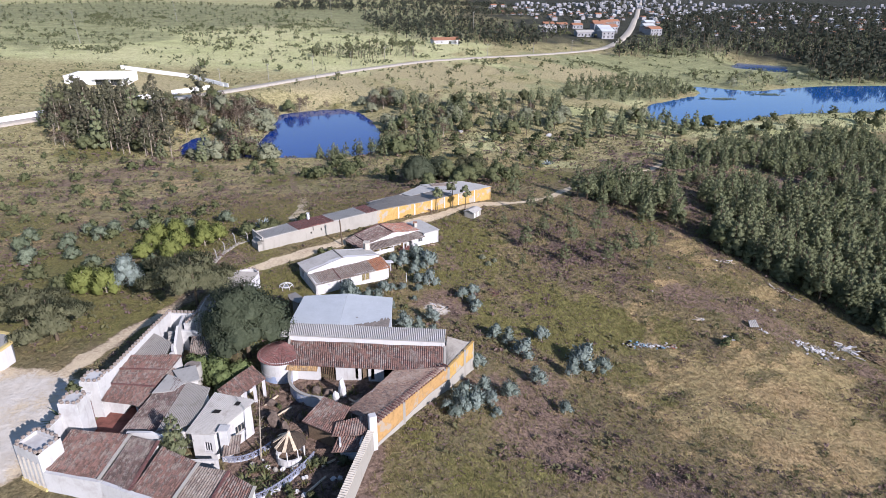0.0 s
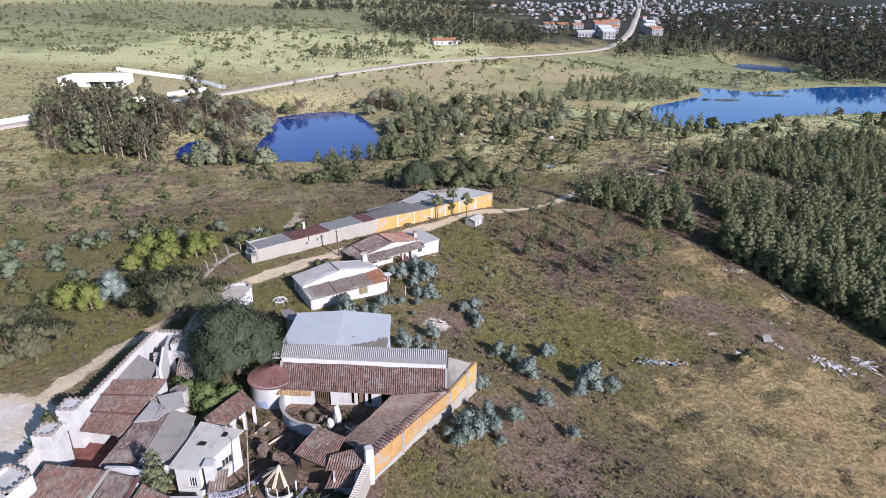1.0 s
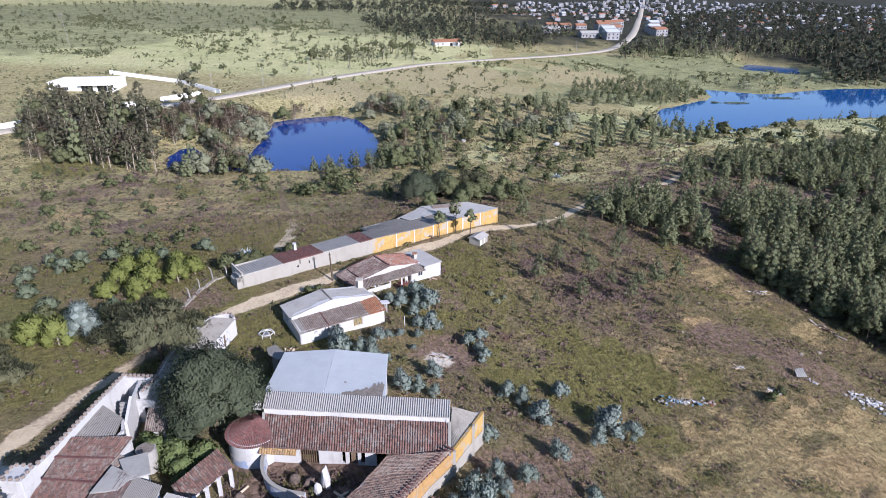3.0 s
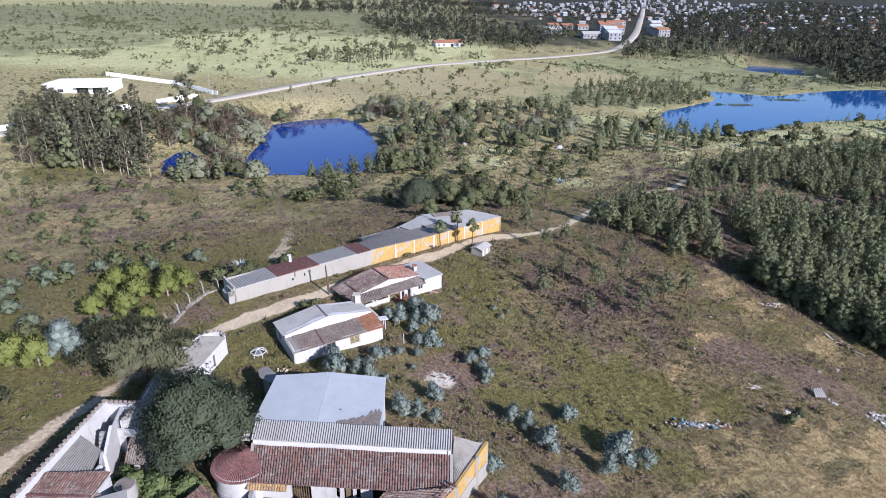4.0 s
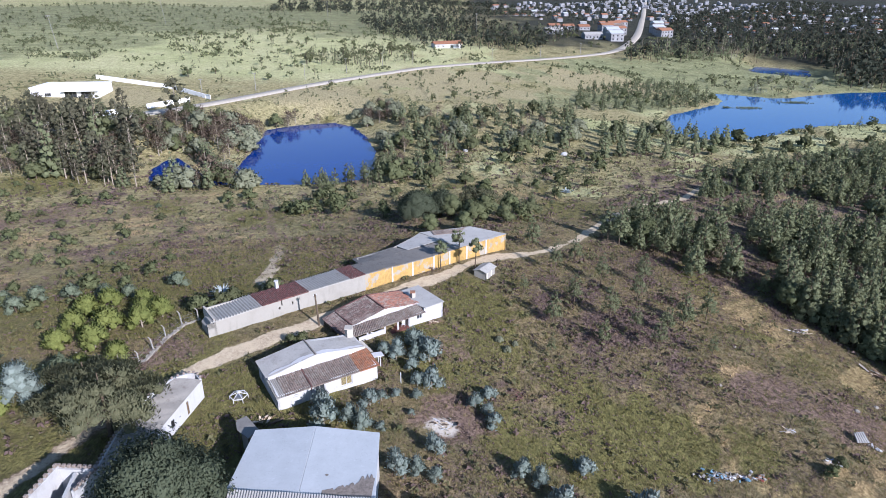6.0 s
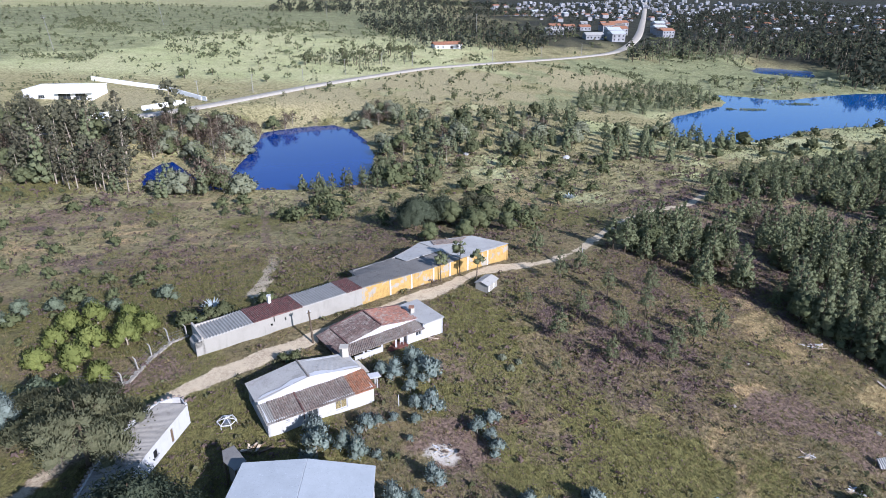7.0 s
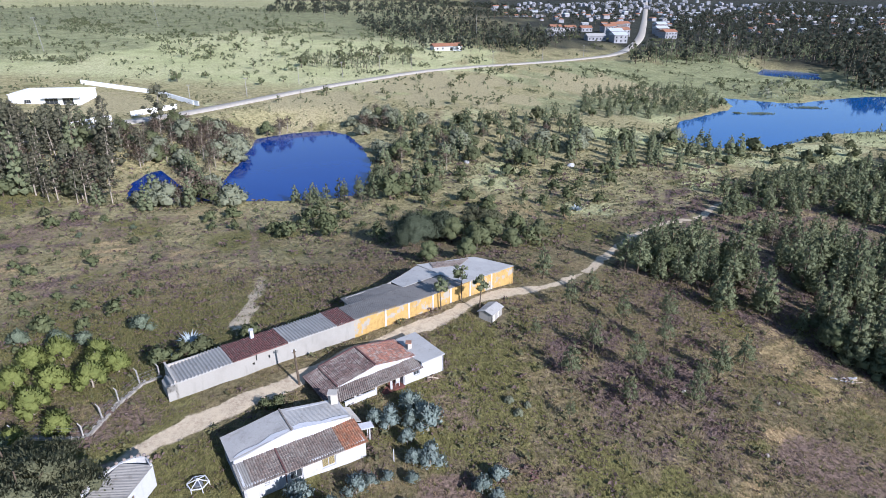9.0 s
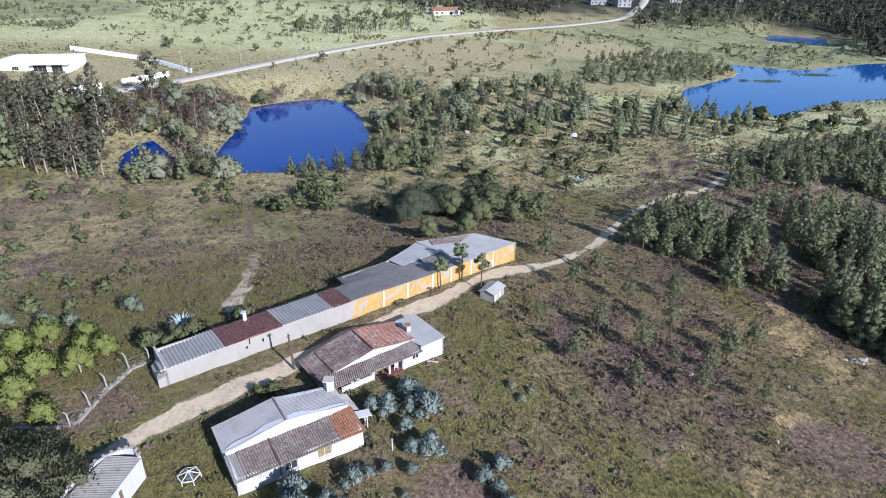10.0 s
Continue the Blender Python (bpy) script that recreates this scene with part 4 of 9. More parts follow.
def long_store():
    """The long row of stores along the track: one street wall, many roofs."""
    near, far = Plan(-32.3, 102.9, 36.28), Plan(-31.2, 101.0, 41.4)
    P = lambda u, v, z=None: near(u * 0.9865, v, z) if u <= 24.4 else far(u, v, z)
    h = thing("store_row", *P(28, 3, 4.0), "long low row of stores, cream then flaking ochre wall, patched roofs", "outbuilding")
    base = 2.2
    part("wall", wall_mesh(P(-0.9, 0), P(23.9, 0), base, [(0, 5.6), (0.035, 5.75), (0.036, 6.62), (0.5, 7.1), (1, 7.3)], 0.28, [(10.1, 10.4, 3.4, 3.75), (12.2, 12.4, 3.6, 4.1)]), CREAM, h, "long cream-grey rendered wall")
    cuts = [23.9, 29.1, 33.3, 37.9, 41.5, 45.6, 50.4, 55.6]
    tops = [7.35, 7.05, 6.75, 6.5, 6.35, 6.2, 6.05, 5.9]
    for i in range(7):
        part("wall", wall_mesh(P(cuts[i], 0), P(cuts[i + 1], 0), base, [(0, tops[i]), (1, tops[i + 1])], 0.28), OCHRE, h, "wall panel of flaking ochre paint")
        if i:
            part("pilaster", wall_mesh(P(cuts[i] - 0.13, -0.06), P(cuts[i] + 0.13, -0.06), base, tops[i] + 0.02, 0.14), CLEAN, h)
    part("wall", wall_mesh(P(55.6, 0), P(52.7, 6.4), base, 5.9, 0.28), OCHRE, h)
    for a, b, z in (((52.7, 6.4), (46.5, 8.8), 6.2), ((46.5, 8.8), (42.8, 10), 6.3), ((42.8, 10), (35.3, 8.0), 6.3), ((35.3, 8.0), (27.6, 8.4), 6.2), ((27.6, 8.4), (27.4, 5), 6.2), ((27.4, 5), (0, 4.9), 6.6), ((0, 4.9), (0, 0), 7.0)):
        part("wall", wall_mesh(P(*a), P(*b), base, z, 0.25), GREYWALL, h)
    Q = lambda u0, u1, za, zb, back=5.1, zl=0.35: (P(u0, -0.12, za), P(u1, -0.12, zb), P(u1, back, zb - zl), P(u0, back, za - zl))
    roof_on(h, Q(0.7, 7.0, 6.74, 7.0), SHEETPALE, "pale fibre-cement sheets, broken at the end", pitch=0.42, amp=0.10, seed=1)
    for u0, u1, back in ((0.28, 0.7, 4.1), (-0.1, 0.28, 3.2), (-0.45, -0.1, 2.1)):
        roof_on(h, Q(u0, u1 + 0.04, 6.72 + u0 * 0.03, 6.74, back, 0.25 * back / 5), SHEETPALE, "broken end sheet", pitch=0.42, amp=0.08, seed=u1)
    roof_on(h, Q(7.0, 14.2, 7.04, 7.2), TILEDARK, "dark red tile stretch", tile=True, seed=2)
    roof_on(h, Q(14.2, 21.2, 7.2, 7.32), SHEETPALE, "grey fibre-cement sheets", pitch=0.42, amp=0.10, seed=3)
    roof_on(h, Q(21.2, 23.9, 7.34, 7.4), TILEDARK, "dark red tile stretch", tile=True, seed=4)
    roof_on(h, (P(23.95, -0.12, 7.4), P(33.3, -0.12, 6.8), P(33.3, 5.2, 6.5), P(24.0, 5.2, 6.9)), SHEETDARK, "grey fibre-cement sheets", pitch=0.24, amp=0.045, seed=5)
    roof_on(h, (P(33.3, -0.12, 6.8), P(38.0, -0.12, 6.55), P(38.0, 5.2, 6.4), P(33.3, 5.2, 6.5)), SHEETDARK, "grey fibre-cement sheets", pitch=0.24, amp=0.045, seed=6)
    roof_on(h, (P(26.4, 5.0, 6.55), P(36.0, 5.0, 6.5), P(35.6, 8.2, 6.2), P(27.2, 8.8, 6.1)), SHEETDARK, "grey lower roof at the back", pitch=0.24, amp=0.045, seed=7)
    roof_on(h, (P(38.0, -0.1, 6.6), P(44.0, -0.1, 6.35), P(44.0, 4.8, 6.3), P(38.0, 4.8, 6.45)), SHEETDARK, "bluish-grey sheets in the pines' shade", pitch=0.2, amp=0.02, seed=8)
    roof_on(h, (P(36.0, 4.75, 6.62), P(44.0, 4.75, 6.5), P(43.0, 10.2, 6.3), P(36.0, 8.1, 6.3)), FLATPALE, "pale flat roof", pitch=0.4, amp=0.006, seed=9)
    roof_on(h, (P(44.0, -0.12, 6.5), P(55.8, -0.12, 6.0), P(52.8, 6.6, 6.3), P(43.0, 10.2, 6.5)), FLATPALE, "pale patched flat roof", pitch=0.4, amp=0.006, seed=10)
    roof_on(h, (P(44.2, 7.4, 6.54), P(48.5, 5.4, 6.46), P(51.5, 6.6, 6.44), P(45.0, 9.2, 6.52)), TILEGREY, "faded tile patch on the flat roof", tile=True, amp=0.02, seed=11)
    chimney(h, *P(11.0, 4.4), 6.4, 8.0, 0.45, CLEAN, CLEAN, 41)
    v, f = prism([P(-0.85, 0.3), P(-0.02, 0.3), P(-0.02, 3.4), P(-0.85, 3.2)], 3.9, [5.5, 6.3, 6.3, 5.6])
    piece("end_block", v, f, CREAM, h, "small white lean-to at the row's end")
    part("downpipe", beam_bm(P(9.9, -0.08, 6.2), P(9.9, -0.08, 7.15), 0.06, 0.06, sides=6), DARK, h)
    v, f = prism([P(0.2, 0.2), P(55, 0.2), P(52, 6), P(43, 9.5), P(36, 7.6), P(0.2, 4.7)], 1.5, 4.0)
    piece("floor", v, f, SLAB, h)
    return h


def hut():
    P = Plan(6.0, 123.2, 57)
    z = 3.1
    h = thing("hut", *P(1.2, 1.2, z), "small pale block hut with a ridged sheet roof beside the track", "shed")
    pts = [P(0, 0), P(3.1, 0), P(3.1, 2.3), P(0, 2.3)]
    walls_round(h, pts, z - 0.4, [[(0, 4.65), (1, 4.65)], [(0, 4.65), (0.5, 5.0), (1, 4.65)], 4.65, [(0, 4.65), (0.5, 5.0), (1, 4.65)]], CREAM, {0: [(0.3, 0.9, 0.4, 1.9), (1.7, 2.3, 0.4, 1.9)]}, 0.15)
    for u in (0.3, 1.7):
        part("door", wall_mesh(P(u, 0.06), P(u + 0.6, 0.06), z, z + 1.5, 0.05), METAL, h, "white plank door")
    roof_on(h, (P(-0.2, -0.2, 4.62), P(3.3, -0.2, 4.62), P(3.3, 1.16, 5.08), P(-0.2, 1.16, 5.08)), SHEETPALE, "pale ribbed sheets", pitch=0.2)
    roof_on(h, (P(3.3, 2.5, 4.62), P(-0.2, 2.5, 4.62), P(-0.2, 1.16, 5.08), P(3.3, 1.16, 5.08)), SHEETPALE, "pale ribbed sheets", pitch=0.2)
    return h


def curved_store():
    """White store with a curved, crenellated wall on the track side."""
    h = thing("curved_store", -32, 84, 4.0, "white store with grey sheet roof and curved crenellated track wall", "outbuilding")
    east = [(-30.9, 75.5), (-30.5, 82.0), (-29.35, 90.0)]
    west = [(-30.4, 91.2), (-31.5, 91.1), (-32.6, 90.3), (-33.5, 89.0), (-34.1, 87.2), (-34.5, 84.8), (-34.6, 80), (-34.2, 75.5)]
    holes = {0: (), 1: [(1.2, 1.9, 0.7, 1.7), (4.4, 4.9, 0.2, 1.9)]}
    for i in (0, 1):
        part("wall", wall_mesh(east[i], east[i + 1], 3.7, 6.15, 0.25, holes[i]), CLEAN, h)
    window_in(h, east[1], east[2], 3.7, (1.2, 1.9, 0.7, 1.7), DARK, bars=2)
    part("door", wall_mesh((east[1][0] + 0.55, east[1][1] + 4.35), (east[1][0] + 0.65, east[1][1] + 4.8), 3.8, 5.6, 0.05), WOOD, h, "brown door")
    line = [east[2]] + west
    for p, q in zip(line[:-1], line[1:]):
        w = part("wall", wall_mesh(p, q, 3.7, 6.35, 0.25), WHITE, h)
        merlons(w, p, q, 6.35, 0.55, 0.28, 0.24, 0.26)
    part("wall", wall_mesh(west[-1], east[0], 3.7, 6.2, 0.25), WHITE, h)
    roof_on(h, ((-30.75, 75.4, 6.2), (-30.35, 82.0, 6.22), (-34.5, 82.0, 6.3), (-34.2, 75.4, 6.3)), SHEET, "grey fibre-cement sheets", pitch=0.2, seed=2)
    roof_on(h, ((-30.35, 82.0, 6.22), (-29.3, 90.1, 6.22), (-32.5, 90.1, 6.3), (-34.5, 82.0, 6.3)), SHEET, "grey fibre-cement sheets", pitch=0.2, seed=3)
    return h


def barn():
    """The big barn: white flat roof, a raised ribbed strip, a tiled front, an annex and a tiled wing."""
    h = thing("barn", -10, 70, 2.9, "large white barn with pale membrane roof, ribbed strip and tiled front", "barn")
    z = 2.0
    A, B = (-18.6, 65.1), (-0.3, 63.9)
    L = math.hypot(B[0] - A[0], B[1] - A[1])
    u = lambda x: (x - A[0]) / (B[0] - A[0]) * L
    holes = [(u(-15.1), u(-13.2), 0.9, 3.1), (u(-10.85), u(-10.45), 1.3, 3.2), (u(-10.1), u(-9.2), 1.0, 3.1), (u(-8.9), u(-8.45), 1.3, 3.2), (u(-7.3), u(-5.4), 1.0, 3.1)]
    part("wall", wall_mesh(A, B, 2.3, 6.0, 0.35, holes), WHITE, h, "whitewashed courtyard front")
    # Near-black sheet behind the openings: the barn's inner shade put in as colour.
    inner = bmesh.new()
    box_bm(-18.2, 66.3, 2.4, -0.8, 66.5, 5.9, bm=inner)
    part("unlit_interior", inner, DARK, h)
    gate = under(new("gate"), h, "dark barred wooden gate")
    for k in range(9):
        x = -15.05 + k * 0.22
        part("bar", beam_bm((x, 65.0, 3.2), (x, 65.0, 5.35), 0.07, 0.05), WOOD, gate)
    part("door", box_bm(-9.9, 64.75, 3.3, -9.3, 64.8, 5.3), WOOD, h, "dark wooden door")
    part("wall", wall_mesh((-0.05, 63.6), (0.15, 69.3), z, [(0, 5.9), (0.55, 7.0), (0.56, 7.6), (1, 7.9)], 0.3), WHITE, h)
    part("wall", wall_mesh((-19.7, 70.6), (-19.0, 65.0), z, [(0, 7.9), (0.42, 7.6), (0.43, 7.0), (1, 5.9)], 0.3), WHITE, h)
    part("wall", wall_mesh((-19.35, 68.3), (-0.05, 66.85), 6.0, 7.66, 0.25), CLEAN, h, "white band under the ribbed roof")
    part("wall", wall_mesh((0.15, 69.3), (-7.0, 69.9), z, 7.85, 0.3), WHITE, h)
    roof_on(h, ((-19.5, 68.1, 7.72), (0.1, 66.65, 7.72), (0.2, 69.3, 8.0), (-19.8, 70.8, 8.0)), SHEETPALE, "grey ribbed fibre-cement strip", pitch=0.24, amp=0.055, seed=1)
    roof_on(h, ((-22.6, 68.6, 7.3), (-19.7, 68.3, 7.4), (-20.0, 70.9, 8.05), (-22.8, 71.1, 7.95)), SHEETPALE, "ribbed sheets over the tower link", pitch=0.24, amp=0.055, seed=2)
    roof_on(h, ((-18.7, 64.2, 5.95), (-0.1, 62.9, 5.95), (-0.05, 66.8, 6.95), (-19.3, 68.2, 6.95)), TILE, "weathered red-brown clay tiles", tile=True, seed=3)
    part("verge", beam_bm((-18.85, 64.3, 5.98), (-19.45, 68.3, 7.05), 0.3, 0.16), CREAM, h)
    part("verge", beam_bm((0.1, 63.0, 6.0), (0.1, 66.8, 7.05), 0.3, 0.16), CREAM, h)
    roof_on(h, ((-19.0, 63.75, 5.5), (-15.2, 63.5, 5.5), (-15.2, 64.3, 5.86), (-19.0, 64.55, 5.86)), OCHRETILE, "row of ochre eaves tiles", "eave", tile=True, amp=0.03, seed=4)
    hall = [(-19.9, 71.0), (-7.1, 70.1), (-7.5, 78.8), (-19.7, 79.2)]
    walls_round(h, hall, z, [7.3, 7.3, [(0, 7.3), (0.5, 7.6), (1, 7.3)], 7.3], WHITE, None, 0.3)
    slab_on(h, [(-20.2, 71.0, 7.55), (-13.6, 70.5, 7.75), (-13.8, 79.7, 7.75), (-19.9, 79.4, 7.5)], 0.14, MEMBRANE, "pale blue-white roof membrane")
    slab_on(h, [(-13.58, 70.5, 7.75), (-6.8, 70.0, 7.5), (-7.3, 79.1, 7.45), (-13.78, 79.7, 7.75)], 0.14, MEMBRANE, "pale blue-white roof membrane")
    rg = random.Random(5)
    pts, m = [], 26
    for i in range(m + 1):
        x = -11.6 + i * (4.5 / m)
        pts.append((x, 70.5 + (0.5 + 2.6 * (i / m) ** 1.5) * rg.uniform(0.7, 1.15)))
    low = [(-7.2, 70.15), (-11.6, 70.42)]
    top = lambda x: 7.76 - (x + 13.6) * 0.036
    poly = pts + low
    piece("bare_patch", [(x, y, top(x) + 0.012) for x, y in poly], [tuple(range(len(poly)))[::-1]], WORN, h, "worn-through dark patch of the roof")
    for cx, cy, r in ((-18.3, 72.6, 0.55), (-11.5, 72.9, 0.22), (-17.9, 72.3, 0.35)):
        ring = [(cx + r * rg.uniform(0.5, 1.3) * math.cos(k * 0.7), cy + r * 0.6 * rg.uniform(0.4, 1.2) * math.sin(k * 0.7)) for k in range(9)]
        piece("bare_patch", [(x, y, 7.765 - abs(x + 13.6) * 0.034) for x, y in ring], [tuple(range(9))], WORN, h, "small dark stain on the roof")
    # annex and the street-side wall of the wing
    s, t, e = (-6.95, 52.6), (0.45, 63.6), (3.9, 70.3)
    part("wall", wall_mesh(s, t, 2.0, [(0, 6.45), (1, 6.0)], 0.3), ORANGE, h, "tall wall of flaking orange paint")
    part("wall", wall_mesh(t, e, 0.4, [(0, 5.9), (1, 5.7)], 0.3), OCHRE, h, "ochre annex wall over pale render")
    for q in (0.02, 0.62):
        x, y = t[0] + (e[0] - t[0]) * q, t[1] + (e[1] - t[1]) * q
        part("pilaster", beam_bm((x + 0.05, y - 0.05, 0.8), (x + 0.05, y - 0.05, 5.95), 0.28, 0.28), CREAM, h)
    x, y = s[0] + (t[0] - s[0]) * 0.35, s[1] + (t[1] - s[1]) * 0.35
    part("pilaster", beam_bm((x + 0.05, y - 0.05, 2.4), (x + 0.05, y - 0.05, 6.3), 0.26, 0.26), CREAM, h)
    part("wall", wall_mesh(e, (0.15, 70.5), 0.8, 5.6, 0.3), CREAM, h)
    roof_on(h, ((0.4, 64.2, 5.7), (3.6, 70.0, 5.5), (0.4, 70.4, 6.3), (0.2, 66.0, 6.3)), SHEET, "weathered ribbed annex roof", pitch=0.36, amp=0.09, seed=6)
    for k, (p, q, w) in enumerate(((s, t, 0.82), (t, e, 0.55))):
        foot = wall_mesh((p[0] + 0.05, p[1] - 0.04), (q[0] + 0.05, q[1] - 0.04), 0.6, [(0, 3.9 if k == 0 else 4.1), (0.4, 4.2 if k == 0 else 4.0), (0.7, 4.6 if k == 0 else 3.7), (1, 4.3 if k == 0 else 3.4)], 0.05)
        part("render_coat", foot, CREAM, h, "bare pale render low on the wall")
    roof_on(h, ((-10.4, 55.6, 5.8), (-5.9, 63.2, 5.8), (0.1, 62.9, 6.62), (-6.9, 52.5, 6.62)), TILEFADED, "faded wing tiles", tile=True, seed=7)
    n = 30
    for i in range(n):
        q = (i + 0.5) / n
        x, y = s[0] + (t[0] - s[0]) * q, s[1] + (t[1] - s[1]) * q
        bm = beam_bm((x + 0.16, y - 0.12, 6.62 - 0.2 * q), (x - 0.5, y + 0.34, 6.72 - 0.2 * q), 0.1, 0.1, sides=6)
        part("verge_tile", bm, TILEDARK, h)
    part("wall", wall_mesh((-9.9, 55.9), (-5.7, 63.0), 2.6, 5.75, 0.25), WHITE, h)
    part("chimney", box_bm(-7.7, 52.0, 3.0, -6.9, 52.8, 7.7, 0.05, 20), WHITE, h, "square whitewashed pillar")
    return h


def yard_huts():
    h = thing("yard_hut", -12.4, 54.6, 3.3, "small tiled hut with dark timber front in the yard", "shed", "yard huts")
    roof_on(h, ((-15.0, 54.0, 5.6), (-11.2, 51.9, 5.6), (-10.0, 55.3, 6.5), (-13.2, 57.2, 6.5)), TILE, "red-brown clay tiles", tile=True, seed=1)
    for p, q in (((-14.4, 54.2), (-11.3, 52.4)), ((-11.3, 52.4), (-10.4, 54.8)), ((-10.4, 54.8), (-13.1, 56.8)), ((-13.1, 56.8), (-14.4, 54.2))):
        part("wall", wall_mesh(p, q, 3.0, 5.6, 0.2), WOOD, h)
    h = thing("yard_hut", -9.4, 52.4, 3.3, "small white hut with stepped tile roofs by the wall", "shed", "yard huts")
    roof_on(h, ((-11.5, 51.5, 5.7), (-7.7, 51.8, 5.7), (-7.7, 54.2, 6.5), (-11.2, 52.9, 6.3)), TILE, "red-brown clay tiles", tile=True, seed=2)
    roof_on(h, ((-11.3, 50.0, 5.0), (-8.1, 50.1, 5.0), (-7.7, 51.8, 5.5), (-10.8, 51.8, 5.5)), TILE, "lower roof of red-brown tiles", tile=True, seed=3)
    for p, q, m in (((-10.5, 50.6), (-8.3, 50.6), BLUEPAINT), ((-8.3, 50.6), (-7.9, 54.0), WHITE), ((-7.9, 54.0), (-11.0, 53.0), WHITE), ((-11.0, 53.0), (-10.5, 50.6), WHITE)):
        part("wall", wall_mesh(p, q, 3.0, 5.15 if m is BLUEPAINT else 5.6, 0.2), m, h)
    h = thing("field_shed", -21.8, 81.6, 3.5, "small grey sheet-roofed lean-to beside the barn", "shed")
    slab_on(h, [(-22.5, 81.2, 6.0), (-20.9, 79.8, 6.1), (-20.2, 81.2, 6.1), (-22.2, 83.6, 6.0), (-23.2, 82.9, 5.9)], 0.1, SHEETDARK, "grey sheet roof")
    for x, y in ((-22.4, 81.3), (-21.0, 80.2), (-22.2, 83.3), (-23.0, 82.7)):
        part("post", beam_bm((x, y, at(x, y) - 0.1), (x, y, 5.92), 0.12, 0.12), WOOD, h)
    v, f = prism([(-22.2, 81.5), (-20.9, 80.3), (-20.5, 81.2), (-22.1, 83.0)], 3.4, 5.85)
    piece("wall", v, f, CREAM, h)


def round_tower():
    h = thing("round_tower", -19.9, 66.8, 3.3, "round white tower with conical tile roof beside the barn", "tower")
    n, r = 72, 2.7
    ring = [(-20.1 + r * math.cos(6.2832 * k / n), 66.7 + r * math.sin(6.2832 * k / n)) for k in range(n)]
    v, f = prism(ring, 2.8, 6.2)
    piece("wall", v, f, WHITE, h, smooth=False)
    v, f = prism([(-20.1 + (r + 0.03) * math.cos(6.2832 * k / n), 66.7 + (r + 0.03) * math.sin(6.2832 * k / n)) for k in range(n)], 2.8, 4.3)
    piece("painted_band", v, f, BLUEPAINT, h, "faded blue wave mural")
    verts, faces, uv, R, K = [], [], [], 2.95, 10
    seg = 156
    for j in range(K * 2 + 1):
        s = (j // 2 + (j % 2) * 0.94) / K
        for k in range(seg + 1):
            a = 6.28318 * k / seg
            rib = 0.05 * (1 if k % 2 else -1) * (1 - s)
            rr = R * (1 - s) + 0.02
            verts.append((-20.1 + rr * math.cos(a), 66.7 + rr * math.sin(a), 6.05 + 1.25 * s + rib + 0.03 * (1 - j % 2)))
            uv.append((k / 2, j // 2))
    for j in range(K * 2):
        for k in range(seg):
            q = j * (seg + 1) + k
            faces.append((q, q + 1, q + seg + 2, q + seg + 1))
    piece("roof", verts, faces, TILEDARK, h, "conical roof of dark red tiles", uv=uv)
    return h


for build in (cottage_fibre, cottage_tiled, long_store, hut, curved_store, barn, yard_huts, round_tower):
    build()

